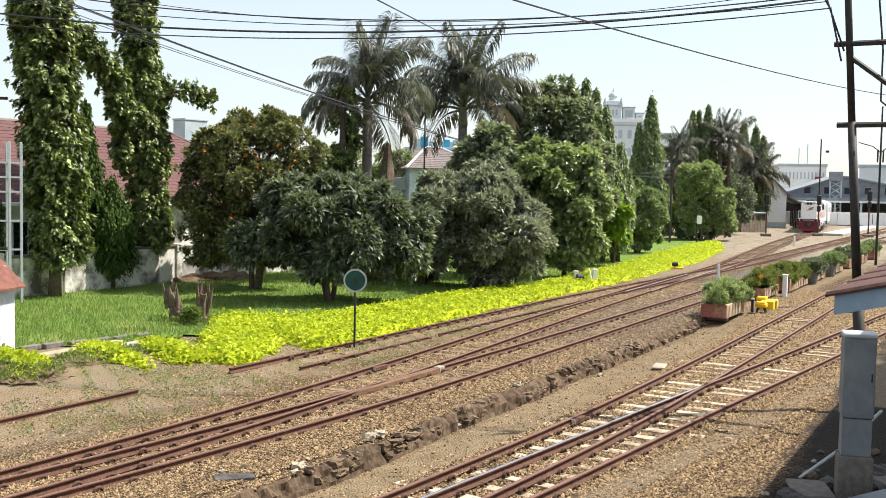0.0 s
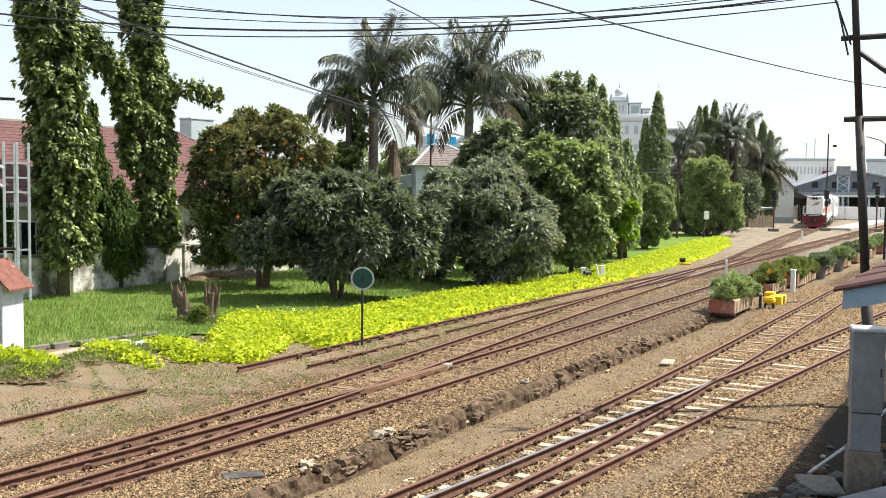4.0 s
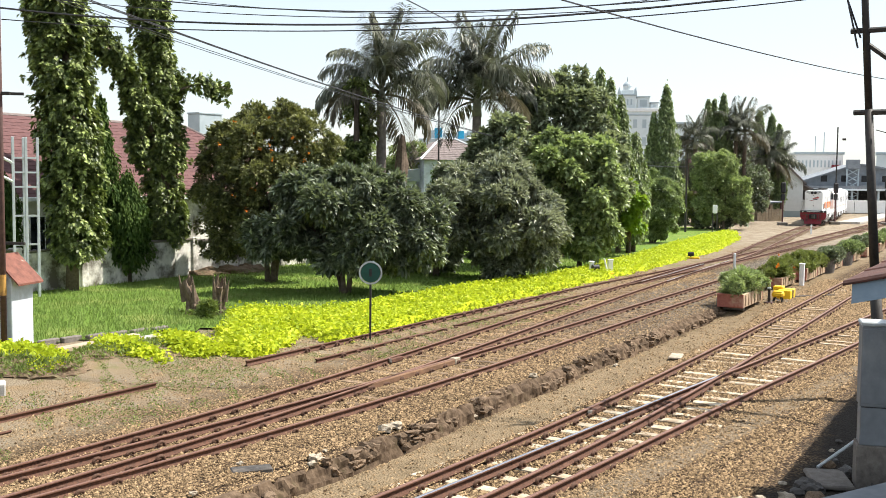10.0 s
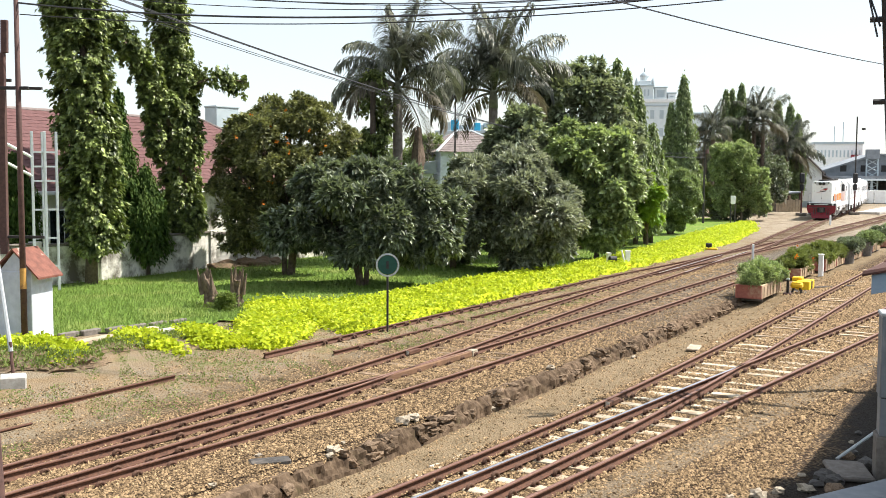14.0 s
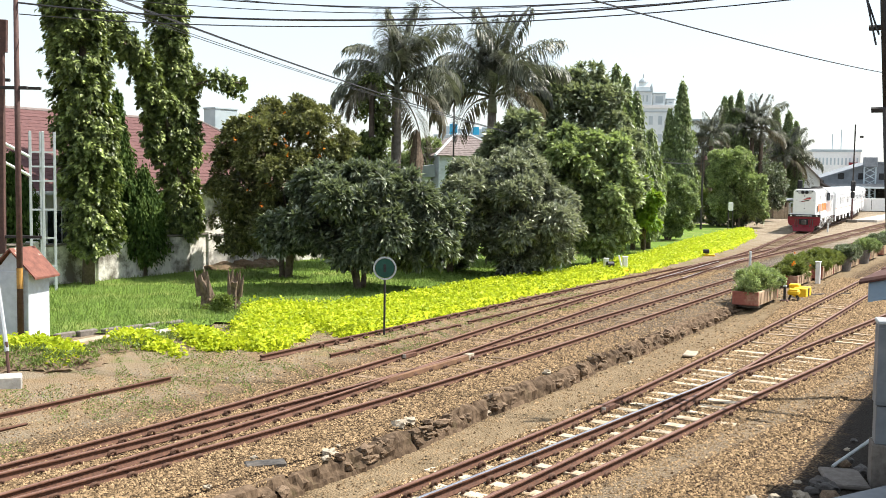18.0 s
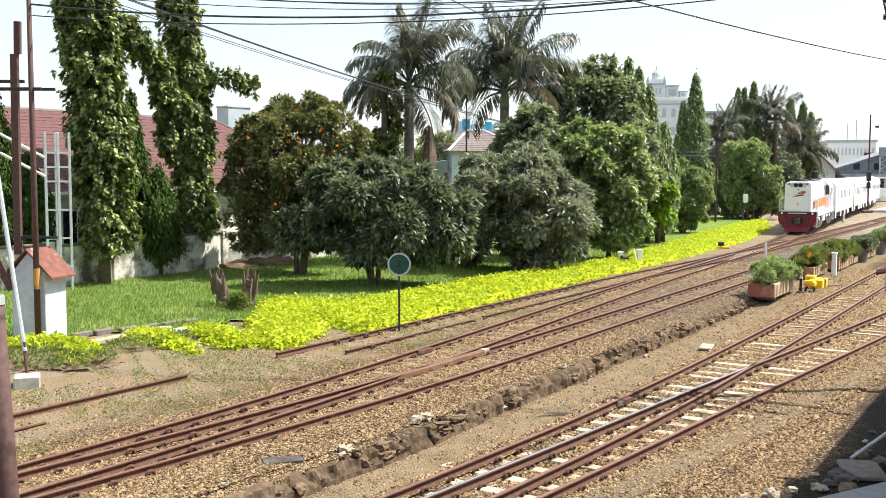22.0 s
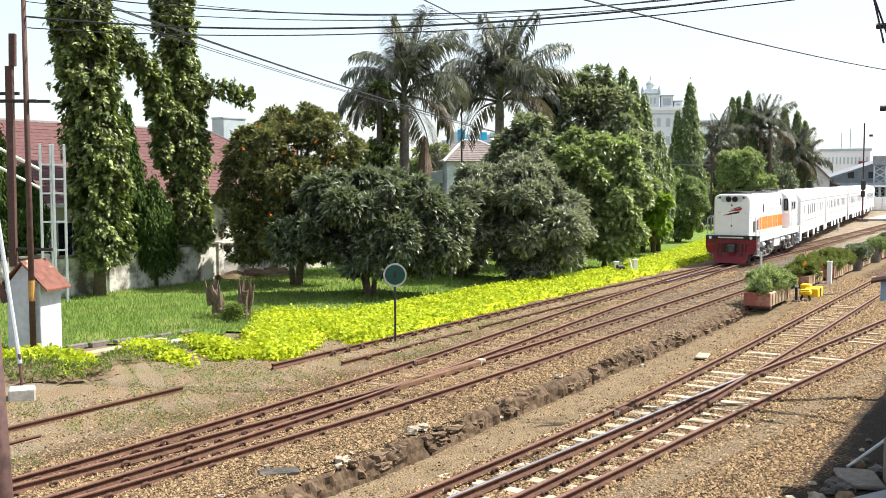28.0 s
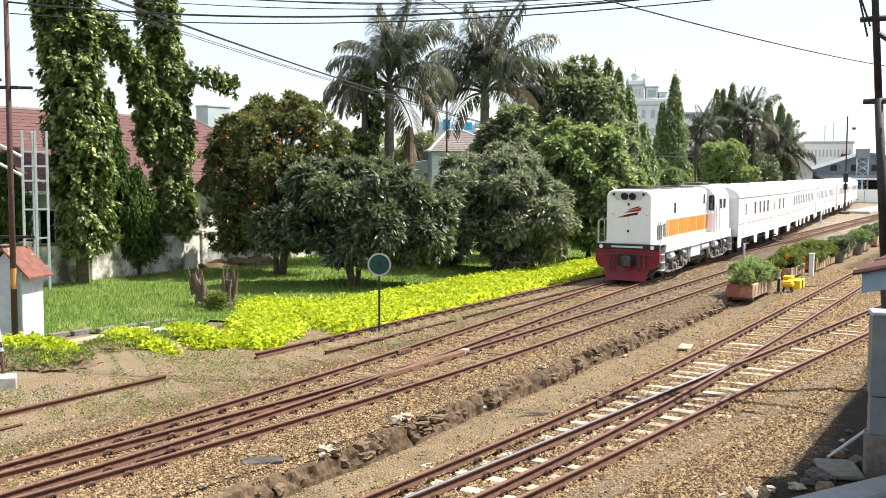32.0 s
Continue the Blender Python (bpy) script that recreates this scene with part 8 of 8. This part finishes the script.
def make_point_levers():
    # white posts, a black weight and a yellow-based lever beside the far points
    post_at("marker_post", (7.70, 46.4), 0.62, 0.19, "white", "short white marker post beside the points", "post", 10, "clean_wall")
    post_at("marker_post", (8.60, 46.6), 0.70, 0.2, "white", "short white marker post beside the point lever", "post", 10, "clean_wall")
    lv = thing("point_lever", pose(8.35, 45.8, 0.08, 0, 0, -20) @ Matrix.Scale(0.8, 4), "point lever with a white arm on a yellow base", "point lever")
    part("base", box(BM(), (-0.35, -0.22, 0), (0.4, 0.22, 0.16), 0.03), M["yellow"], lv, "rusty yellow base")
    part("arm", tube(BM(), [(0.0, 0, 0.12), (-0.22, 0, 0.95)], 0.05, 8), M["white"], lv, "white lever arm")
    part("weight", tube(BM(), [(-0.85, -0.14, 0.42), (-0.55, 0.1, 0.42)], 0.17, 14), M["black"], lv, "black counterweight")
    part("link", tube(BM(), [(-0.75, 0, 0.3), (0, 0, 0.25)], 0.03, 6), M["black"], lv)
    lv2 = thing("point_lever", pose(15.2, 57.5, 0, 0, 0, -20) @ Matrix.Scale(0.72, 4), "low point lever with a black weight on a yellow base", "point lever")
    part("base", box(BM(), (-0.7, -0.2, 0), (0.7, 0.2, 0.14), 0.03), M["yellow"], lv2, "faded yellow base")
    part("weight", tube(BM(), [(-0.2, 0, 0.36), (0.25, 0, 0.36)], 0.17, 14), M["black"], lv2, "black counterweight")
    part("link", box(BM(), (-0.05, -0.05, 0.1), (0.05, 0.05, 0.36), 0.01), M["black"], lv2)
    post_at("clearance_post", (15.6, 50.6), 0.80, 0.10, "clean_wall", "white fouling-point post between the tracks", "post", 10)
    post_at("clearance_post", (33.3, 86.8), 0.80, 0.12, "clean_wall", "white fouling-point post between the far tracks", "post", 10)
    # rail joints, drawn bars at the turnout
    for s0, a0 in ((-6.79, 17.5), (-12.62, 15.6), (-12.75, 20.0)):
        j = thing("rail_joint", along(s0, a0, 0.05), "rail joint with bolted plates and a pale face", "rail joint")
        part("plate", box(BM(), (-0.05, -0.25, 0.0), (0.05, 0.25, 0.09), 0.01), M["rail"], j)
        part("face", box(BM(), (-0.045, -0.26, 0.005), (0.045, -0.252, 0.1), 0.004), M["pale_stone"], j)
    g = thing("guard_rail", along(-11.53, 18.85, 0.03, -1.0), "brown wing rail of the turnout crossing with a pale end", "check rail")
    part("bar", box(BM(), (-0.085, -1.9, 0), (0.085, 1.62, RAIL_TOP - 0.035), 0.015), M["rust_tan"], g, "light brown bar")
    part("end_block", box(BM(), (-0.09, 1.62, 0.0), (0.09, 1.86, RAIL_TOP - 0.02), 0.01), M["beige_stone"], g)



make_point_levers()


def planter(s, a, ln, w, h, leaf, label, seed, crown_h=0.8, tub=False, flowers=False):
    ln, w, h, crown_h = ln * 0.88, w * 0.88, h * 0.88, crown_h * 0.72
    t = thing("planter", along(s, a, 0.0), label, "planter", group="planters along the track")
    rnd = random.Random(seed)
    if tub:
        part("tub", tube(BM(), [(0, 0, 0), (0, 0, h), (0, 0, h), (0, 0, h - 0.1)], [w * 0.8, w, w * 0.88, w * 0.85], 18), M["dark_conc"], t, "dark concrete tub")
    else:
        for nm, lo, hi, mm in (("end_wall", (-w, -ln, 0.08), (w, -ln + 0.08, h), "terracotta"), ("end_wall", (-w, ln - 0.08, 0.08), (w, ln, h), "terracotta"), ("side_wall", (w - 0.08, -ln + 0.082, 0.08), (w, ln - 0.082, h), "planter_side"), ("side_wall", (-w, -ln + 0.082, 0.08), (-w + 0.08, ln - 0.082, h), "planter_side")):
            part(nm, box(BM(), lo, hi, 0.015), M[mm], t)
        for k in range(int(ln * 2 / 0.45)):
            y = -ln + 0.35 + k * 0.45
            part("rib", box(BM(), (w - 0.002, y - 0.03, 0.12), (w + 0.025, y + 0.03, h - 0.05), 0.008), M["planter_side"], t)
        for y in (-ln * 0.6, ln * 0.6):
            part("foot", box(BM(), (-w * 0.8, y - 0.12, -0.05), (w * 0.8, y + 0.12, 0.08), 0.01), M["dark_conc"], t)
    part("soil", box(BM(), (-w + 0.1, -ln + 0.1, h - 0.14) if not tub else (-w * 0.6, -w * 0.6, h - 0.12), (w - 0.1, ln - 0.1, h - 0.07) if not tub else (w * 0.6, w * 0.6, h - 0.09), 0.01), M["soil"], t)
    bl = []
    n = 3 if not tub else 1
    for k in range(n):
        y = 0 if n == 1 else -ln * 0.6 + k * ln * 0.6
        bl.append((rnd.uniform(-0.08, 0.08), y, h + crown_h * 0.42, w * 1.25, (ln * 0.5 if n > 1 else w * 1.2), crown_h * 0.52))
    cl = int(820 * (ln if not tub else 0.6) * crown_h + 120)
    foliage("plant", bl, cl, 14, 0.09, 0.085, M[leaf], t, seed, 0.1, 0.5, 0.4, thick=2.4)
    part("stems", trunk_mesh([[(b[0], b[1] + e, h - 0.1, 0.02), (b[0] + e, b[1] + e * 1.6, h + crown_h * 0.5, 0.01)] for b in bl for e in (-0.12, 0.05, 0.16)], 5), M["bark"], t)
    if flowers:
        foliage("blossom", [(b[0], b[1], b[2] + 0.15, b[3], b[4], b[5]) for b in bl], 9, 7, 0.06, 0.08, M["l_flower"], t, seed + 1, 0.0, 0.8, 0.95)
    return t


def make_planters():
    planter(-8.70, 36.2, 1.65, 0.50, 0.62, "l_green", "terracotta trough with a bushy green shrub", 91, 0.95)
    planter(-9.0, 43.9, 1.6, 0.48, 0.55, "l_olive", "terracotta trough with a dark plant under orange flowers", 92, 0.85, flowers=True)
    planter(-8.75, 47.6, 1.45, 0.50, 0.70, "l_olive", "dark red trough with a grey-green bush", 93, 0.75)
    planter(-8.45, 52.2, 0.5, 0.5, 0.8, "l_dark", "dark concrete tub with a grey-green plant", 94, 0.55, tub=True)
    planter(-8.75, 50.3, 1.2, 0.45, 0.55, "l_olive", "pale trough with a low green plant", 95, 0.6)
    planter(-8.4, 57.6, 0.5, 0.5, 0.85, "l_shrub", "dark concrete tub with a green plant", 96, 0.55, tub=True)
    planter(-8.7, 55.0, 1.4, 0.45, 0.6, "l_dark", "pale trough with a dark leafy plant", 97, 0.65)
    planter(-8.65, 61.0, 1.5, 0.45, 0.6, "l_shrub", "pale trough with a green hedge plant", 98, 0.7)
    planter(-8.6, 65.6, 1.6, 0.5, 0.7, "l_dark", "terracotta trough with a green plant", 99, 0.7)
    planter(-8.5, 70.6, 1.6, 0.5, 0.7, "l_shrub", "pale trough with a green plant", 100, 0.7)
    planter(-8.4, 76.6, 1.8, 0.5, 0.7, "l_shrub", "terracotta trough with a leafy plant", 101, 0.75)
    # yellow and black point machine: a motor on legs, the drive behind it, a lever post with a rusty foot
    m = thing("point_machine", along(-7.70, 38.5, -0.03) @ Matrix.Diagonal((0.85, 0.85, 0.80, 1)), "yellow and black point machine with a lever post", "point machine")
    mo = part("motor", box(BM(), (-0.24, -1.22, 0.34), (0.22, -0.78, 0.56), 0.05), M["yellow"], m, "yellow motor casing")
    part("motor_lid", box(BM(), (-0.20, -1.18, 0.56), (0.18, -0.82, 0.60), 0.015), M["yellow"], mo)
    for x, y in ((-0.16, -1.12), (0.14, -1.12), (-0.16, -0.88), (0.14, -0.88)):
        part("leg", tube(BM(), [(x * 0.8, y, 0.36), (x * 1.5, y, 0.0)], 0.028, 6), M["black"], m)
    part("sole", box(BM(), (-0.30, -1.25, -0.02), (0.28, -0.75, 0.05), 0.01), M["oily"], m)
    part("drive", box(BM(), (-0.30, 0.15, 0.10), (0.26, 0.62, 0.52), 0.03), M["yellow"], m, "yellow drive casing")
    part("drive_band", box(BM(), (-0.31, 0.62, 0.12), (0.27, 0.86, 0.50), 0.02), M["black"], m, "black middle band")
    part("drive", box(BM(), (-0.30, 0.86, 0.10), (0.26, 1.30, 0.52), 0.03), M["yellow"], m, "yellow drive casing")
    part("drive_lid", box(BM(), (-0.56, 0.55, 0.44), (-0.14, 1.0, 0.66), 0.04), M["yellow"], m, "raised yellow cover")
    part("bed", box(BM(), (-0.40, -0.7, -0.02), (0.40, 1.5, 0.10), 0.02), M["oily"], m)
    part("counterweight", tube(BM(), [(-0.5, 1.7, 0.22), (-0.1, 1.8, 0.22)], 0.18, 12), M["black"], m, "black counterweight")
    for x in (0.1, 0.28):
        part("rod", tube(BM(), [(x, 1.3, 0.14), (x + 0.5, 2.4, 0.10), (x + 1.3, 3.4, 0.10)], 0.022, 6), M["oily"], m)
    part("post", box(BM(), (-0.31, -1.62, 0), (-0.21, -1.52, 0.80), 0.01), M["dark_pole"], m, "dark lever post")
    part("post_cap", box(BM(), (-0.33, -1.64, 0.72), (-0.19, -1.50, 0.80), 0.01), M["galv"], m)
    part("foot", box(BM(), (-0.42, -1.74, 0.0), (-0.10, -1.40, 0.16), 0.03), M["rust_pole"], m)
    post_at("marker_post", (16.05, 42.7), 0.90, 0.19, "white", "white marker post beside the planters", "post", -31, "clean_wall")


make_planters()


def signal(at, top, head_z, label, mast=True, foot="red"):
    t = thing("signal", pose(at[0], at[1], 0, 0, 0, -14), label, "railway signal")
    part("post", tube(BM(), [(0, 0, 0), (0, 0, head_z + 0.3)], 0.07, 8), M["rust_pole"], t)
    part("lower_post", tube(BM(), [(0, 0, 0.1), (0, 0, head_z - 1.2)], 0.08, 8), M["tile_red"], t, "reddish lower post")
    hd = part("head", box(BM(), (-0.25, -0.22, head_z - 0.4), (0.25, 0.05, head_z + 0.7), 0.1), M["black"], t, "black signal head")
    for z in (head_z - 0.12, head_z + 0.4):
        part("lamp", tube(BM(), [(0, -0.23, z), (0, -0.34, z)], 0.15, 14), M["black"], hd)
    part("lower_head", box(BM(), (-0.2, -0.16, head_z - 1.15), (0.2, 0.05, head_z - 0.48), 0.07), M["black"], t, "smaller lower signal head")
    part("foot", box(BM(), (-0.5, -0.5, 0), (0.5, 0.5, 0.3), 0.04), M["dark_conc"], t)
    if mast:
        part("mast", tube(BM(), [(0, 0.1, head_z), (0, 0.1, top)], 0.07, 6), M["dark_pole"], t)
        part("mast_lamp", tube(BM(), [(0.5, 0.1, top - 1.3), (0.85, 0.1, top - 1.3)], 0.12, 8), M["dark_pole"], t)
    return t


def make_signals():
    signal((44.1, 108.4), 10.4, 3.75, "two-headed black signal on a reddish post with a tall mast")
    signal((37.3, 105.2), 5.5, 3.75, "black signal on a slim post by the far trees", False)
    signal((49.3, 107.7), 5.5, 4.3, "black signal on a slim post beside the far track", False)
    p = thing("lamp_post", pose(22.45, 86.9, 0), "slim dark lamp post at the garden's end", "lamp post")
    part("shaft", tube(BM(), [(0, 0, 0), (0, 0, 6.8)], [0.1, 0.06], 8), M["dark_pole"], p)
    part("lantern", tube(BM(), [(0.2, 0, 6.0), (0.2, 0, 6.35)], [0.2, 0.12], 10), M["rust_pole"], p)
    s = thing("white_sign", pose(25.0, 87.0, 0, 0, 0, -14), "small white sign board on two dark posts", "sign")
    for x in (-0.18, 0.18):
        part("post", tube(BM(), [(x, 0, 0), (x, 0, 1.75)], 0.05, 6), M["dark_pole"], s, "dark post")
    part("board", box(BM(), (-0.2, -0.04, 1.7), (0.2, 0.04, 2.42), 0.02), M["white"], s)
    s = thing("white_sign", pose(5.6, 46.2, 0, 0, 0, -6), "pale notice board on a post among the shrubs", "sign")
    part("post", tube(BM(), [(0, 0, 0), (0, 0, 2.2)], 0.04, 8), M["galv"], s)
    part("board", box(BM(), (-0.3, -0.03, 2.1), (0.3, 0.03, 2.6), 0.02), M["galv"], s)
    for x, y, z in ((0.85, 62.0, 9.2),):
        m = thing("antenna_mast", pose(x, y, 0), "thin dark antenna mast behind the garden", "mast")
        part("shaft", tube(BM(), [(0, 0, 0), (0, 0, z)], [0.08, 0.04], 6), M["dark_pole"], m)
        part("lantern", box(BM(), (-0.12, -0.12, 4.6), (0.12, 0.12, 5.3), 0.02), M["dark_pole"], m)
    # slim lamp mast with two arms near the platform
    p = thing("lamp_post", pose(29.6, 63.4, 0, 0, 0, -25), "slim twin-armed lamp mast by the near platform", "lamp post")
    part("shaft", tube(BM(), [(0, 0, 0), (0, 0, 10.0)], [0.085, 0.05], 8), M["dark_pole"], p)
    for sx in (-1, 1):
        part("arm", tube(BM(), [(0, 0, 7.1), (sx * 0.45, 0, 7.5), (sx * 1.3, 0, 7.75)], 0.03, 6), M["dark_pole"], p)
    for sx in (-1, 1):
        part("clamp", box(BM(), (sx * 0.16 - 0.05, -0.06, 6.5), (sx * 0.16 + 0.05, 0.06, 7.3), 0.01), M["dark_pole"], p)


make_signals()


# ---- the near side: cabinet, canopy, pole, parapet ----
def make_near_side():
    c = thing("control_cabinet", along(-1.80, 15.52, 0.0, 14) @ Matrix.Diagonal((0.78, 0.80, 1, 1)), "grey steel control cabinet on a concrete plinth", "cabinet")
    part("plinth", box(BM(), (-0.30, -0.27, -0.05), (0.30, 0.27, 0.62), 0.015), M["dark_conc"], c, "stained concrete plinth")
    b = part("lower_case", box(BM(), (-0.255, -0.225, 0.62), (0.255, 0.225, 1.16), 0.012), M["grey_paint"], c)
    u = part("upper_case", box(BM(), (-0.275, -0.245, 1.175), (0.275, 0.245, 2.32), 0.012), M["grey_paint"], c)
    # black strip paints the shade in the joint between the cases
    part("shadow_gap", box(BM(), (-0.24, -0.21, 1.15), (0.24, 0.21, 1.19)), M["black"], c)
    # lid in a paler metal: the sunlit top is put into its colour
    part("lid", box(BM(), (-0.295, -0.265, 2.32), (0.295, 0.265, 2.38), 0.015), M["galv"], c, "steel lid, pale for the sun on its top")
    part("door", box(BM(), (-0.25, -0.258, 1.22), (0.25, -0.245, 2.28), 0.006), M["grey_paint"], u)
    part("hinge", box(BM(), (0.2, -0.268, 1.7), (0.225, -0.256, 1.82), 0.004), M["black"], u)
    # dark utility pole with two cross arms, behind the canopy
    p = thing("utility_pole", Matrix.Identity(4), "tall dark steel pole in stepped widths with cross arms", "utility pole")
    part("lower_shaft", tube(BM(), [(9.22, 19.98, -0.2), (9.02, 20.07, 2.35)], [0.115, 0.108], 14), M["dark_pole"], p, smooth=True)
    part("middle_shaft", tube(BM(), [(9.02, 20.07, 2.35), (8.80, 20.16, 5.8)], [0.09, 0.082], 14), M["dark_pole"], p, smooth=True)
    part("upper_shaft", tube(BM(), [(8.80, 20.16, 5.8), (8.55, 20.27, 9.9)], [0.072, 0.065], 14), M["dark_pole"], p, smooth=True)
    d = Vector((COS_T, -SIN_T, 0))
    for q, z in ((Vector((8.80, 20.16, 5.74)), 0), (Vector((8.70, 20.2, 7.35)), 0), (Vector((8.58, 20.26, 9.2)), 0)):
        bm = tube(BM(), [q - d * 0.28, q + d * 2.6], 0.055, 6)
        part("cross_arm", bm, M["dark_pole"], p)
    part("brace", tube(BM(), [Vector((8.72, 20.2, 7.1)), Vector((8.72, 20.2, 7.1)) + d * 1.9 + Vector((0, 0, -1.5))], 0.05, 6), M["dark_pole"], p)
    part("insulator", tube(BM(), [(8.2, 20.3, 8.75), (7.95, 20.35, 8.72)], 0.07, 8), M["black"], p)
    for pts in ([(8.55, 20.2, 7.0), (8.3, 20.2, 8.0), (8.0, 20.3, 8.6)], [(9.1, 20.0, 8.9), (9.25, 19.9, 7.2), (9.25, 19.9, 6.2), (9.6, 19.8, 5.9)], [(8.6, 20.2, 7.2), (8.2, 20.25, 8.3), (7.9, 20.3, 8.75)]):
        part("loose_cable", tube(BM(), pts, 0.02, 5), M["cable"], p)
    # canopy: low-pitched sheet roof on posts
    k = thing("canopy", along(-1.09, 7.87, 3.52), "low canopy with a rusty sheet roof and blue boards", "canopy")
    rise = math.tan(radians(14))
    part("fascia", prism(BM(), [(0.0, -0.075), (0.0, 0.065), (4.5, 0.065 + 4.5 * rise), (4.5, -0.075 + 4.5 * rise)], -0.02, 0.02), M["blue_board"], k, "weathered blue verge board")
    for j in range(15):
        y0 = -0.05 + j * 1.1
        bm = BM()
        pv = []
        for i in range(13):
            x = -0.06 + i * 0.40
            pv.append([bm.verts.new((x, y, 0.085 + x * rise + w)) for y, w in ((y0, 0.0), (y0 + 0.02, 0.02), (y0 + 1.12, 0.008), (y0 + 1.12, -0.012), (y0, -0.016))])
        for a, b in zip(pv, pv[1:]):
            for i in range(5):
                bm.faces.new((a[i], a[(i + 1) % 5], b[(i + 1) % 5], b[i]))
        bm.faces.new(pv[0])
        bm.faces.new(pv[-1][::-1])
        part("roof_sheet", bm, M["rust_dark"], k, "dark rusty corrugated sheet")
    part("eave_beam", box(BM(), (0.02, 0.05, -0.06), (0.12, 16.2, 0.05), 0.01), M["dark_pole"], k)
    for y in (2.6, 8.8, 15.0):
        part("post", box(BM(), (3.2, y - 0.07, -3.55), (3.34, y + 0.07, 0.8), 0.01), M["dark_pole"], k)
    for y in (0.6, 3.0, 5.4, 7.8, 10.4, 13.0, 15.8):
        part("rafter", prism(BM(), [(0.05, -0.05), (0.05, 0.06), (4.4, 0.06 + 4.35 * rise), (4.4, -0.05 + 4.35 * rise)], y - 0.04, y + 0.04), M["dark_pole"], k)
    # parapet slab and flat stones below
    q = thing("parapet", along(-1.95, 12.9, 0.0, 62), "low grey concrete parapet", "parapet", kind="structure")
    part("wall", box(BM(), (-1.6, -0.25, -0.1), (2.6, 0.25, 0.42), 0.03), M["grey_paint"], q)
    for s0, a0, w, ln, rt in ((-2.35, 15.35, 0.28, 0.45, 20), (-1.4, 14.7, 0.3, 0.5, -10), (-1.2, 16.4, 0.35, 0.4, 35)):
        b = part("flat_slab", box(BM(), (-w, -ln, 0), (w, ln, 0.07), 0.02), M["dark_conc"])
        b.matrix_basis = along(s0, a0, 0.01, rt)
        tagged(b, "flat concrete slab by the cabinet's foot", "slab")
    rnd = random.Random(71)
    for k2 in range(44):
        s0, a0 = rnd.uniform(-2.7, -0.9), rnd.uniform(13.6, 18.5)
        bm = BM()
        bmesh.ops.create_icosphere(bm, subdivisions=2, radius=1.0)
        for v in bm.verts:
            v.co *= 0.85 + 0.4 * noise.noise(v.co * 1.4 + Vector((k2, 0, 0)))
        # four in five lumps are near-black, to deepen the canopy's shade by colour
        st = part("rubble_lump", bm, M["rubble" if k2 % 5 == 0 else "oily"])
        r = rnd.uniform(0.05, 0.17)
        st.matrix_basis = along(s0, a0, r * 0.25, rnd.uniform(0, 90)) @ Matrix.Diagonal((r, r * 1.3, r * 0.7, 1))
        tagged(st, "dark lump of rubble in the canopy's shade", "rubble", group="rubble by the cabinet")
    pp = thing("cable_duct", Matrix.Identity(4), "pale cable pipe running up to the cabinet", "pipe")
    part("pipe", tube(BM(), [tp(-2.6, 15.9, 0.05), tp(-2.1, 16.9, 0.4), tp(-1.7, 18.0, 0.8)], 0.025, 6), M["galv"], pp)


make_near_side()


# ---- overhead wires ----
def span(p0, p1, sag, r, n=20):
    p0, p1 = Vector(p0), Vector(p1)
    return [p0.lerp(p1, k / n) - Vector((0, 0, sag * 4 * (k / n) * (1 - k / n))) for k in range(n + 1)]


def make_wires():
    def wire(label, p0, p1, sag, r=0.014):
        t = part("overhead_wire", tube(BM(), span(p0, p1, sag, r, 28), r, 5), M["cable"])
        return tagged(t, label, "cable", group="overhead wires")
    a = (-10.06, 24.42)
    b = (8.12, 20.25)
    for k, (z0, z1, sag, dy, r) in enumerate(((8.25, 8.23, 0.57, 0, 0.022), (8.90, 8.34, 0.67, 0.1, 0.014), (8.62, 8.21, 0.58, 0.15, 0.010), (8.01, 8.09, 0.475, 0.2, 0.013), (9.2, 8.6, 0.95, 0.3, 0.008))):
        wire("black overhead cable between the two poles", (a[0], a[1] + dy, z0), (b[0] + 0.1 * k, b[1] + dy, z1), sag, r)
    for z0, z1, r in ((9.2, 5.72, 0.016), (9.24, 5.66, 0.016), (8.9, 6.1, 0.010), (8.98, 6.0, 0.010)):
        wire("overhead wire running off along the garden", (a[0], a[1], z0), (22.45, 86.9, z1), 1.3, r)
    wire("overhead wire crossing the garden", (-4.94, -7.32, 5.49), (5.16, 54.76, 10.85), 0.0, 0.014)
    wire("long overhead wire running to the station", (-13.57, -5.77, 7.2), (29.15, 53.4, 9.5), 1.0, 0.014)


make_wires()


motions()
